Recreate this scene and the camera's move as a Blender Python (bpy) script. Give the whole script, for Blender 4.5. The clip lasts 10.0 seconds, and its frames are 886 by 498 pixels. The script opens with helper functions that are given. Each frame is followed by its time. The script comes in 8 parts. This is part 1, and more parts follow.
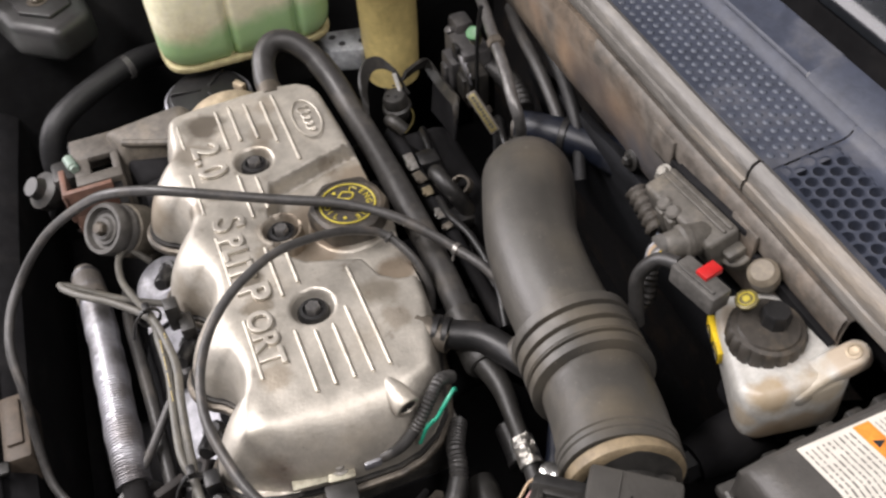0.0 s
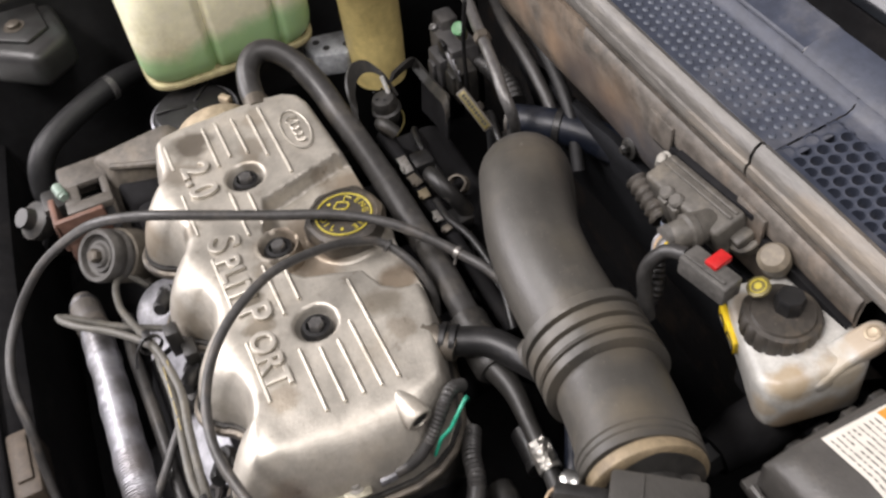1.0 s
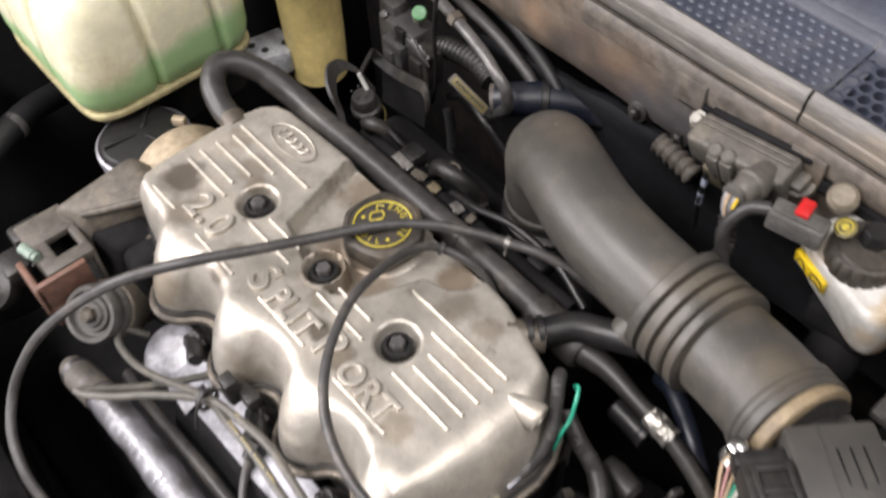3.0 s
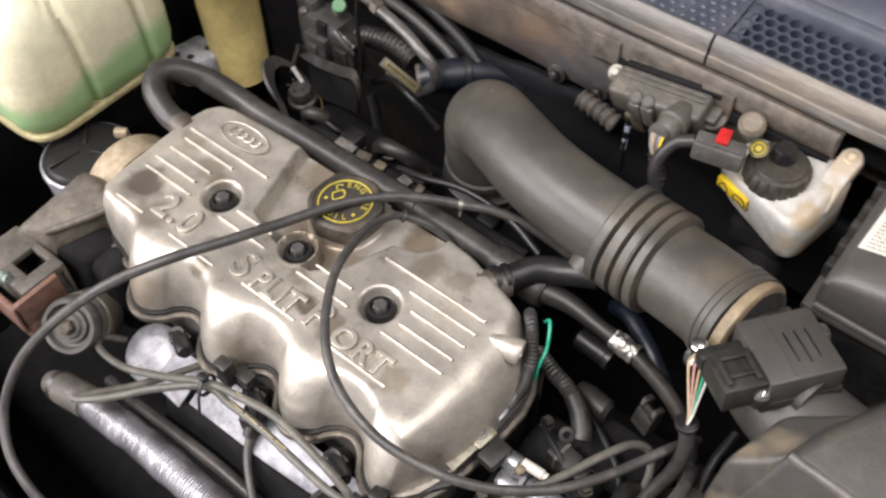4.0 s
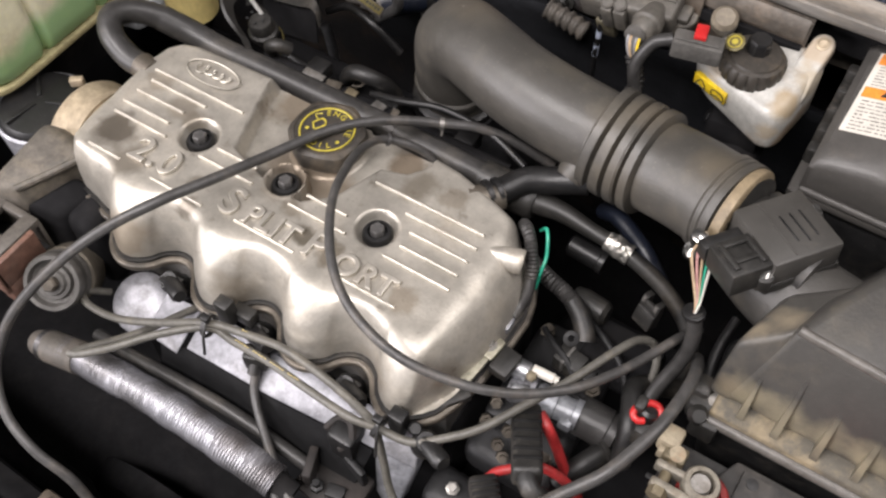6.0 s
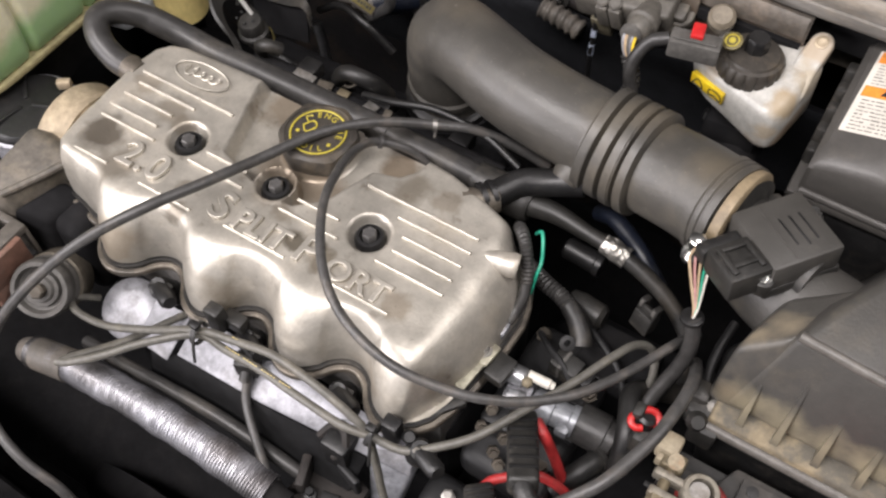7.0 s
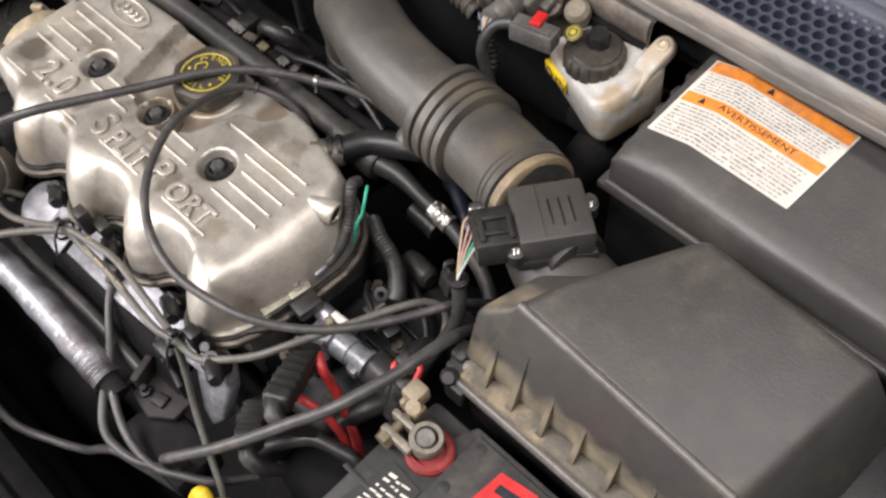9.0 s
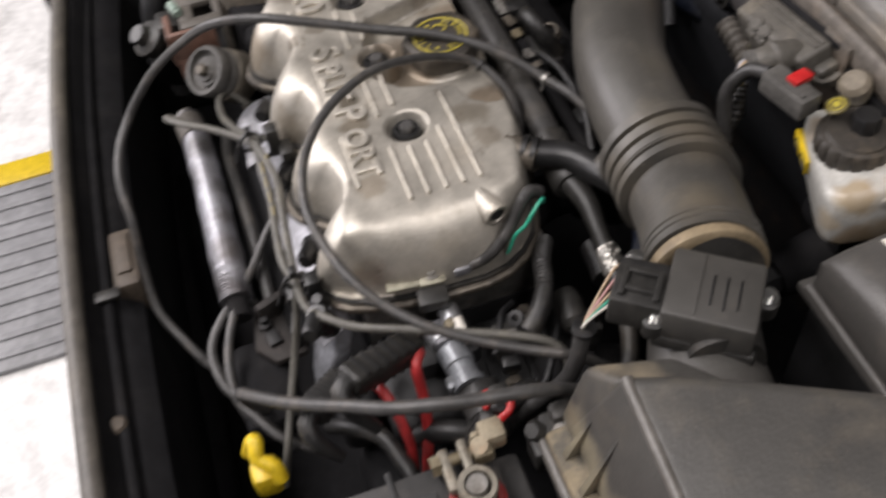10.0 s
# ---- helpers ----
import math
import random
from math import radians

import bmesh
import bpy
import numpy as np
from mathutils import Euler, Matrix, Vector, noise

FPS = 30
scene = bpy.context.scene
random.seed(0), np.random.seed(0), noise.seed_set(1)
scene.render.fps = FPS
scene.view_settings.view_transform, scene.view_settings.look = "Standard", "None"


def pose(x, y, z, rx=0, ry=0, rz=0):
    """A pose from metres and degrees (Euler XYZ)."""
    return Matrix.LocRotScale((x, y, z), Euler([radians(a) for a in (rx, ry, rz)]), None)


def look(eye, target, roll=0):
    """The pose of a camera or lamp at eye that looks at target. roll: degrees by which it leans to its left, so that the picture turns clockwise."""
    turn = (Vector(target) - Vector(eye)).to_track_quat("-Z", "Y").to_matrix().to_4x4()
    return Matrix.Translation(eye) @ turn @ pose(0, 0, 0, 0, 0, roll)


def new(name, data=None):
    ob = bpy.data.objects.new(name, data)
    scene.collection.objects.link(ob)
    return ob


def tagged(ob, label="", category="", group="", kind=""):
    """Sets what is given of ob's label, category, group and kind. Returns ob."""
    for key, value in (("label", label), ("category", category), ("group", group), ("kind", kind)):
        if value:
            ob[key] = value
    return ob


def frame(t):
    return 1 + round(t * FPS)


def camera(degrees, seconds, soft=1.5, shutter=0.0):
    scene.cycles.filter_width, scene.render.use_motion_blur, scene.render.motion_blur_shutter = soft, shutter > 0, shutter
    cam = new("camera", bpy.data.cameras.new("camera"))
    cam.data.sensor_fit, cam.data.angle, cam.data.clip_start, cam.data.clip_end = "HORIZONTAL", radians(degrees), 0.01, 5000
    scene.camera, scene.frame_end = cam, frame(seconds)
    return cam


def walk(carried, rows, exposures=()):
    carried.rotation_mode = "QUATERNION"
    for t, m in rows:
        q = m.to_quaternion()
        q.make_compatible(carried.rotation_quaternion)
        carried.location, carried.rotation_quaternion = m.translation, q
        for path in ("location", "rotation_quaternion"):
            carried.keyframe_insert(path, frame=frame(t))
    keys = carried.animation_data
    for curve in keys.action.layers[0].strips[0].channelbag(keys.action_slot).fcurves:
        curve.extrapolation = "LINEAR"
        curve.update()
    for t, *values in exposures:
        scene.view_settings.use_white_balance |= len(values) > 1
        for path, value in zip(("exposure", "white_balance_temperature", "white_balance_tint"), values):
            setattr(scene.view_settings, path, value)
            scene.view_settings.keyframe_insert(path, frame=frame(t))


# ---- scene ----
cam = camera(50.5, 10.0, 2.4, 0.5)
PATH = [
    (0, (0.564, -0.058, 1.472), (-0.697, 0.394, -0.013), -3.3),
    (0.5, (0.564, -0.065, 1.475), (-0.665, 0.445, -0.019), -3.8),
    (0.8, (0.556, -0.055, 1.48), (-0.654, 0.381, -0.052), -6.9),
    (1, (0.545, -0.05, 1.469), (-0.7, 0.392, -0.032), -7.6),
    (1.5, (0.459, -0.069, 1.415), (-0.654, 0.522, -0.138), -4.2),
    (2, (0.405, -0.101, 1.39), (-0.592, 0.649, -0.173), -0.8),
    (2.3, (0.375, -0.124, 1.416), (-0.559, 0.646, -0.175), -0.1),
    (2.5, (0.374, -0.149, 1.426), (-0.563, 0.619, -0.166), -0.9),
    (3, (0.407, -0.201, 1.484), (-0.559, 0.561, -0.093), -3.2),
    (3.2, (0.445, -0.23, 1.487), (-0.545, 0.564, -0.059), -2.5),
    (4.3, (0.381, -0.311, 1.528), (-0.345, 0.643, -0.073), -2.5),
    (4.5, (0.369, -0.333, 1.519), (-0.351, 0.619, -0.086), -3.2),
    (5, (0.363, -0.346, 1.511), (-0.283, 0.573, -0.144), -0.8),
    (5.5, (0.369, -0.341, 1.515), (-0.241, 0.586, -0.149), -0.4),
    (7, (0.363, -0.319, 1.506), (-0.227, 0.608, -0.165), -0.9),
    (7.5, (0.373, -0.315, 1.509), (-0.27, 0.566, -0.168), -3.4),
    (8, (0.412, -0.292, 1.504), (-0.242, 0.568, -0.179), -4.1),
    (8.5, (0.516, -0.255, 1.523), (-0.224, 0.556, -0.149), -4.9),
    (8.8, (0.593, -0.23, 1.523), (-0.234, 0.563, -0.118), -4.0),
    (9, (0.618, -0.203, 1.525), (-0.229, 0.521, -0.136), -6.0),
    (9.3, (0.623, -0.16, 1.516), (-0.301, 0.457, -0.148), -8.2),
    (9.5, (0.614, -0.129, 1.479), (-0.437, 0.419, -0.132), -5.6),
    (9.8, (0.623, -0.11, 1.442), (-0.557, 0.276, -0.126), -5.6),
    (10, (0.641, -0.103, 1.434), (-0.577, 0.162, -0.13), -7.8),
]
walk(cam, [(t, look(eye, target, roll)) for t, eye, target, roll in PATH],
     [(0, -0.06, 6500, 16), (1.5, -0.02, 6500, 16), (3, 0.06, 6500, 16), (4.5, 0.06, 6500, 16), (5.2, -0.02, 6500, 16), (9.2, -0.01, 6500, 16), (9.6, -0.2, 6500, 16), (10, -0.42, 6500, 16)])

# ---- light: a workshop with a bright open front and ceiling lights ----
world = bpy.data.worlds.new("workshop_air")
world.use_nodes = True
scene.world = world
bg = world.node_tree.nodes["Background"]
bg.inputs[0].default_value = (0.80, 0.86, 1.0, 1)
bg.inputs[1].default_value = 0.20
scene.view_settings.exposure = 0.0


def area_lamp(name, eye, target, sx, sy, watts, colour):
    data = bpy.data.lights.new(name, "AREA")
    data.shape, data.size, data.size_y, data.energy, data.color = "RECTANGLE", sx, sy, watts, colour
    ob = new(name, data)
    ob.matrix_world = look(eye, target)
    return ob


area_lamp("doorway_daylight", (-2.3, -2.9, 2.1), (0, 0, 0.9), 2.5, 1.7, 150, (1.0, 0.98, 0.97))
area_lamp("ceiling_tube", (-0.4, -1.2, 3.0), (-0.4, -1.1, 0), 2.4, 0.5, 118, (1.0, 0.975, 0.94))
area_lamp("ceiling_tube", (1.6, 0.4, 3.0), (1.5, 0.4, 0), 0.35, 2.4, 44, (1.0, 0.975, 0.94))


# ---- materials ----
def mat(name, base, rough=0.6, metal=0.0, dirt=None, amount=0.5, scale=18.0, grain=220.0, bump=0.15, mottle=0.25, spec=0.5, stretch=(1, 1, 1), grunge=0.35, specks=0.0):
    """A worn surface: base colour, broad mottling, dirt in patches, fine grain and relief."""
    m = bpy.data.materials.new(name)
    m.use_nodes = True
    nt = m.node_tree
    b = nt.nodes["Principled BSDF"]
    b.inputs["Specular IOR Level"].default_value = spec
    co = nt.nodes.new("ShaderNodeTexCoord")
    mp = nt.nodes.new("ShaderNodeMapping")
    mp.inputs["Scale"].default_value = stretch
    nt.links.new(co.outputs["Object"], mp.inputs["Vector"])

    def noise_tex(sc, detail, rgh=0.6):
        n = nt.nodes.new("ShaderNodeTexNoise")
        n.inputs["Scale"].default_value, n.inputs["Detail"].default_value, n.inputs["Roughness"].default_value = sc, detail, rgh
        nt.links.new(mp.outputs[0], n.inputs["Vector"])
        return n

    def ramp(src, lo, hi, c0, c1):
        r = nt.nodes.new("ShaderNodeValToRGB")
        r.color_ramp.elements[0].position, r.color_ramp.elements[1].position = lo, hi
        r.color_ramp.elements[0].color, r.color_ramp.elements[1].color = c0, c1
        nt.links.new(src, r.inputs[0])
        return r

    big, fine = noise_tex(scale, 5), noise_tex(grain, 3)
    k = 1 - mottle
    r1 = ramp(big.outputs[0], 0.3, 0.7, (*[c * k for c in base], 1), (*[min(1, c * (1 + mottle * 0.6)) for c in base], 1))
    out = r1.outputs[0]
    if dirt:
        spots = noise_tex(scale * 0.55 + 7, 7, 0.7)
        r2 = ramp(spots.outputs[0], 0.60 - 0.25 * amount, 0.74 - 0.25 * amount, (0, 0, 0, 1), (1, 1, 1, 1))
        mix = nt.nodes.new("ShaderNodeMix")
        mix.data_type = "RGBA"
        mix.inputs[7].default_value = (*dirt, 1)
        mul = nt.nodes.new("ShaderNodeMath")
        mul.operation = "MULTIPLY"
        mul.inputs[1].default_value = min(1, 0.35 + amount * 0.6)
        nt.links.new(r2.outputs[0], mul.inputs[0])
        nt.links.new(mul.outputs[0], mix.inputs[0])
        nt.links.new(out, mix.inputs[6])
        out = mix.outputs[2]
        if metal > 0:
            dm = nt.nodes.new("ShaderNodeMath")
            dm.operation = "MULTIPLY_ADD"
            dm.inputs[1].default_value, dm.inputs[2].default_value = -metal * 0.8, metal
            nt.links.new(mul.outputs[0], dm.inputs[0])
            nt.links.new(dm.outputs[0], b.inputs["Metallic"])
    if not (dirt and metal > 0):
        b.inputs["Metallic"].default_value = metal
    if grunge:
        smear = noise_tex(scale * 3.4 + 20, 8, 0.72)
        r3 = ramp(smear.outputs[0], 0.36, 0.66, (1 - grunge, 1 - grunge, 1 - grunge, 1), (1, 1, 1, 1))
        gm = nt.nodes.new("ShaderNodeMix")
        gm.data_type, gm.blend_type = "RGBA", "MULTIPLY"
        gm.inputs[0].default_value = 1.0
        nt.links.new(out, gm.inputs[6])
        nt.links.new(r3.outputs[0], gm.inputs[7])
        out = gm.outputs[2]
    if specks:
        dust = noise_tex(640, 2, 0.5)
        r4 = ramp(dust.outputs[0], 0.70, 0.76, (0, 0, 0, 1), (1, 1, 1, 1))
        sm = nt.nodes.new("ShaderNodeMath")
        sm.operation = "MULTIPLY"
        sm.inputs[1].default_value = specks
        nt.links.new(r4.outputs[0], sm.inputs[0])
        dm2 = nt.nodes.new("ShaderNodeMix")
        dm2.data_type = "RGBA"
        dm2.inputs[7].default_value = (0.34, 0.30, 0.24, 1)
        nt.links.new(sm.outputs[0], dm2.inputs[0])
        nt.links.new(out, dm2.inputs[6])
        out = dm2.outputs[2]
    nt.links.new(out, b.inputs["Base Color"])
    rr = nt.nodes.new("ShaderNodeMapRange")
    rr.inputs[3].default_value, rr.inputs[4].default_value = max(0.05, rough - 0.1), min(1, rough + 0.12)
    nt.links.new(big.outputs[0], rr.inputs[0])
    nt.links.new(rr.outputs[0], b.inputs["Roughness"])
    if bump:
        bp = nt.nodes.new("ShaderNodeBump")
        bp.inputs["Strength"].default_value, bp.inputs["Distance"].default_value = bump, 0.001
        nt.links.new(fine.outputs[0], bp.inputs["Height"])
        nt.links.new(bp.outputs[0], b.inputs["Normal"])
    return m


ALU = mat("cast_aluminium", (0.56, 0.525, 0.46), 0.42, 0.66, (0.27, 0.22, 0.155), 0.24, 16, 420, 0.25, 0.15, grunge=0.22)
ALU_BRIGHT = mat("bright_aluminium", (0.60, 0.61, 0.63), 0.38, 0.9, (0.18, 0.16, 0.14), 0.4, 30, 300, 0.2)
ALU_TAN = mat("tan_aluminium", (0.50, 0.41, 0.29), 0.5, 0.4, (0.2, 0.15, 0.1), 0.4, 25, 300, 0.2)
SHIELD = mat("heat_shield_steel", (0.37, 0.37, 0.395), 0.43, 0.5, (0.13, 0.12, 0.11), 0.40, 22, 160, 0.6, grunge=0.45)
FOIL = mat("foil_pipe", (0.41, 0.41, 0.44), 0.44, 0.85, (0.14, 0.13, 0.12), 0.30, 40, 200, 0.05, 0.15, grunge=0.2)
STEEL = mat("dull_steel", (0.40, 0.385, 0.36), 0.42, 0.85, (0.12, 0.09, 0.06), 0.4, 60, 300, 0.2)
CHROME = mat("bright_steel", (0.70, 0.70, 0.68), 0.24, 1.0, None, 0, 40, 300, 0.05, 0.1, grunge=0.2)
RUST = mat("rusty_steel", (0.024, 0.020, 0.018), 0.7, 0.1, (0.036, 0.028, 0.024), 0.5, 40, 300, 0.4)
BROWN = mat("brown_bracket_plastic", (0.19, 0.100, 0.072), 0.55, 0, (0.18, 0.12, 0.095), 0.4, 40, 300, 0.2)
RUBBER = mat("dusty_rubber", (0.017, 0.0165, 0.016), 0.45, 0, (0.10, 0.088, 0.072), 0.32, 30, 260, 0.2, specks=0.25)
HOSE = mat("grey_hose_rubber", (0.042, 0.0405, 0.039), 0.42, 0, (0.095, 0.086, 0.074), 0.38, 30, 300, 0.15, specks=0.25)
DUCT = mat("intake_duct_rubber", (0.062, 0.058, 0.051), 0.42, 0, (0.105, 0.093, 0.074), 0.32, 13, 300, 0.25, 0.2, 0.55, grunge=0.18, specks=0.4)
GREY_PL = mat("grey_connector_plastic", (0.105, 0.100, 0.092), 0.5, 0, (0.06, 0.055, 0.05), 0.3, 50, 300, 0.15)
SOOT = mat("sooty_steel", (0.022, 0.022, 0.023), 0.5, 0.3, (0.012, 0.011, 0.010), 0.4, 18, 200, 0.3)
BRASS_DIRTY = mat("corroded_brass", (0.20, 0.165, 0.105), 0.55, 0.4, (0.36, 0.33, 0.27), 0.3, 90, 300, 0.5)
BLACK = mat("black_plastic", (0.0125, 0.0123, 0.0125), 0.40, 0, (0.06, 0.053, 0.045), 0.2, 35, 300, 0.15, specks=0.2)
BLACK_DUSTY = mat("dusty_black_plastic", (0.024, 0.023, 0.021), 0.46, 0, (0.085, 0.074, 0.06), 0.36, 30, 260, 0.2, specks=0.3)
AIRBOX = mat("airbox_plastic", (0.056, 0.053, 0.048), 0.46, 0, (0.12, 0.104, 0.08), 0.25, 9, 420, 0.3, 0.18, grunge=0.2, specks=0.15)
AIRBOX_DUST = mat("airbox_dusty_plastic", (0.10, 0.088, 0.066), 0.7, 0, (0.28, 0.22, 0.13), 0.55, 26, 300, 0.3)
FUSE = mat("fuse_box_plastic", (0.070, 0.066, 0.061), 0.42, 0, (0.12, 0.105, 0.088), 0.25, 10, 420, 0.3, 0.15, grunge=0.2, specks=0.15)
BATT = mat("battery_case", (0.042, 0.041, 0.040), 0.5, 0, (0.10, 0.09, 0.08), 0.3, 25, 300, 0.2)
CABLE = mat("cable_jacket", (0.062, 0.060, 0.058), 0.42, 0, (0.15, 0.13, 0.11), 0.30, 50, 400, 0.1)
PLUGWIRE = mat("plug_wire_jacket", (0.125, 0.119, 0.103), 0.45, 0, (0.20, 0.18, 0.14), 0.3, 60, 400, 0.15)
TANK = mat("tank_plastic", (0.74, 0.71, 0.52), 0.42, 0, (0.52, 0.47, 0.28), 0.4, 14, 200, 0.1, 0.1, grunge=0.15)
YELLOWED = mat("yellowed_plastic", (0.72, 0.58, 0.24), 0.42, 0, (0.48, 0.38, 0.15), 0.35, 25, 200, 0.1, 0.2, grunge=0.2)
WHITE_PL = mat("white_reservoir_plastic", (0.51, 0.50, 0.465), 0.35, 0, (0.36, 0.24, 0.12), 0.30, 16, 200, 0.1, 0.1)
YELLOW = mat("yellow_print", (0.52, 0.43, 0.05), 0.5, 0, None, 0, 60, 300, 0.0, 0.15)
YELLOW_PL = mat("yellow_plastic", (0.80, 0.56, 0.02), 0.4, 0, None, 0, 60, 300, 0.05, 0.15)
PRINT_BLACK = mat("black_print", (0.02, 0.02, 0.02), 0.6, 0, None, 0, 60, 300, 0.0)
PRINT_GREY = mat("grey_print", (0.20, 0.19, 0.175), 0.6, 0, (0.38, 0.36, 0.33), 0.5, 45, 300, 0.0)
PAPER = mat("label_paper", (0.63, 0.60, 0.535), 0.45, 0, (0.50, 0.46, 0.40), 0.35, 20, 200, 0.05, 0.1, grunge=0.12)
ORANGE = mat("orange_print", (0.85, 0.28, 0.04), 0.5, 0, (0.55, 0.25, 0.12), 0.3, 25, 200, 0.0, 0.1)
RED = mat("red_plastic", (0.55, 0.02, 0.02), 0.4, 0, (0.25, 0.05, 0.04), 0.3, 60, 300, 0.1, grunge=0.15)
GREEN = mat("green_wire_jacket", (0.02, 0.38, 0.24), 0.4, 0, None, 0, 60, 300, 0.0)
BLUE = mat("blue_hose_rubber", (0.007, 0.010, 0.019), 0.42, 0, (0.04, 0.04, 0.042), 0.3, 40, 300, 0.1)
TAN_WIRE = mat("tan_wire_jacket", (0.50, 0.36, 0.22), 0.5, 0, None, 0, 60, 300, 0.0)
PINK_WIRE = mat("pink_wire_jacket", (0.55, 0.28, 0.26), 0.5, 0, None, 0, 60, 300, 0.0)
OCHRE = mat("ochre_label", (0.17, 0.14, 0.05), 0.4, 0.2, (0.10, 0.085, 0.04), 0.45, 60, 300, 0.1)
FELT = mat("black_firewall_felt", (0.013, 0.012, 0.0125), 0.9, 0, (0.045, 0.032, 0.022), 0.4, 22, 260, 0.8, spec=0.2)
# dark enough to pass for shade on the lower firewall
PAD_BLUE = mat("blue_black_pad", (0.0150, 0.0160, 0.0190), 0.75, 0, (0.008, 0.008, 0.009), 0.5, 16, 260, 0.6, 0.4, spec=0.25)
FIREWALL = mat("firewall_painted_steel", (0.150, 0.132, 0.112), 0.55, 0.0, (0.21, 0.155, 0.108), 0.5, 11, 200, 0.5, 0.4, grunge=0.55)
SEAL = mat("dusty_weatherstrip", (0.175, 0.165, 0.150), 0.42, 0, (0.30, 0.245, 0.18), 0.35, 11, 160, 0.5, 0.3, stretch=(0.5, 2, 2), grunge=0.4)
COWL = mat("cowl_plastic", (0.045, 0.053, 0.077), 0.5, 0, (0.12, 0.12, 0.13), 0.3, 14, 300, 0.3, 0.15)
COWL_LIGHT = mat("cowl_mesh_light", (0.086, 0.099, 0.130), 0.5, 0, (0.11, 0.118, 0.14), 0.3, 20, 300, 0.1, 0.12)
# grimy near-black with little sheen: the bay's deep shade is put into the colour
DARK_BAY = mat("grimy_shade_dark_steel", (0.0150, 0.0148, 0.0158), 0.8, 0, (0.024, 0.0225, 0.022), 0.35, 14, 200, 0.3, spec=0.08)
PAINT_BODY = mat("grey_body_paint", (0.26, 0.25, 0.23), 0.4, 0, (0.12, 0.11, 0.10), 0.3, 8, 200, 0.05)
FLOOR = mat("pale_painted_floor", (0.88, 0.87, 0.85), 0.5, 0, (0.55, 0.54, 0.52), 0.3, 1.5, 60, 0.1, 0.08)
WALL = mat("workshop_wall_paint", (0.22, 0.215, 0.21), 0.7, 0, (0.26, 0.255, 0.24), 0.3, 1.5, 60, 0.1, 0.08)
CRATE = mat("grey_crate_plastic", (0.30, 0.30, 0.31), 0.5, 0, (0.2, 0.2, 0.2), 0.3, 8, 100, 0.1)
GLASS_DARK = mat("dark_windscreen", (0.015, 0.017, 0.02), 0.08, 0, None, 0, 8, 100, 0.0)


def stain(m, at, radius, colour, strength, soft=0.5):
    """A blot of grime with a ragged edge on a material, at a place in the object's own space."""
    nt = m.node_tree
    b = nt.nodes["Principled BSDF"]
    src = b.inputs["Base Color"].links[0].from_socket
    co = nt.nodes.new("ShaderNodeTexCoord")
    n = nt.nodes.new("ShaderNodeTexNoise")
    n.inputs["Scale"].default_value, n.inputs["Detail"].default_value = 0.9 / radius, 6
    nt.links.new(co.outputs["Object"], n.inputs["Vector"])
    d = nt.nodes.new("ShaderNodeVectorMath")
    d.operation = "DISTANCE"
    d.inputs[1].default_value = at
    nt.links.new(co.outputs["Object"], d.inputs[0])
    add = nt.nodes.new("ShaderNodeMath")
    add.operation = "MULTIPLY_ADD"
    add.inputs[1].default_value = radius * 1.6
    nt.links.new(n.outputs[0], add.inputs[0])
    nt.links.new(d.outputs["Value"], add.inputs[2])
    mr = nt.nodes.new("ShaderNodeMapRange")
    mr.inputs[1].default_value, mr.inputs[2].default_value, mr.inputs[3].default_value, mr.inputs[4].default_value = radius * (1.6 - soft / 2), radius * (1.6 + soft / 2), strength, 0.0
    nt.links.new(add.outputs[0], mr.inputs[0])
    mix = nt.nodes.new("ShaderNodeMix")
    mix.data_type = "RGBA"
    mix.inputs[7].default_value = (*colour, 1)
    nt.links.new(mr.outputs[0], mix.inputs[0])
    nt.links.new(src, mix.inputs[6])
    nt.links.new(mix.outputs[2], b.inputs["Base Color"])


def speckle(m, scale, lo, hi, colour, strength):
    """Fine ragged grime specks all over a material."""
    nt = m.node_tree
    b = nt.nodes["Principled BSDF"]
    src = b.inputs["Base Color"].links[0].from_socket
    co = nt.nodes.new("ShaderNodeTexCoord")
    n = nt.nodes.new("ShaderNodeTexNoise")
    n.inputs["Scale"].default_value, n.inputs["Detail"].default_value, n.inputs["Roughness"].default_value = scale, 8, 0.68
    nt.links.new(co.outputs["Object"], n.inputs["Vector"])
    mr = nt.nodes.new("ShaderNodeMapRange")
    mr.inputs[1].default_value, mr.inputs[2].default_value, mr.inputs[3].default_value, mr.inputs[4].default_value = lo, hi, 0.0, strength
    nt.links.new(n.outputs[0], mr.inputs[0])
    mix = nt.nodes.new("ShaderNodeMix")
    mix.data_type = "RGBA"
    mix.inputs[7].default_value = (*colour, 1)
    nt.links.new(mr.outputs[0], mix.inputs[0])
    nt.links.new(src, mix.inputs[6])
    nt.links.new(mix.outputs[2], b.inputs["Base Color"])


for at, rad, col, k in (((0.060, -0.020, 0.072), 0.020, (0.13, 0.11, 0.078), 0.5), ((0.085, 0.000, 0.080), 0.022, (0.14, 0.115, 0.08), 0.5), ((0.075, -0.045, 0.055), 0.018, (0.12, 0.10, 0.072), 0.5), ((-0.10, 0.040, 0.070), 0.024, (0.12, 0.10, 0.072), 0.45),
                         ((-0.05, 0.010, 0.075), 0.022, (0.035, 0.033, 0.030), 0.45), ((0.145, -0.030, 0.085), 0.018, (0.13, 0.105, 0.07), 0.5), ((0.0, 0.020, 0.078), 0.016, (0.11, 0.095, 0.07), 0.4)):
    stain(DUCT, at, rad, col, k, 1.3)
speckle(DUCT, 160, 0.66, 0.72, (0.24, 0.22, 0.19), 0.5)
SOOTED_FOIL = FOIL.copy()
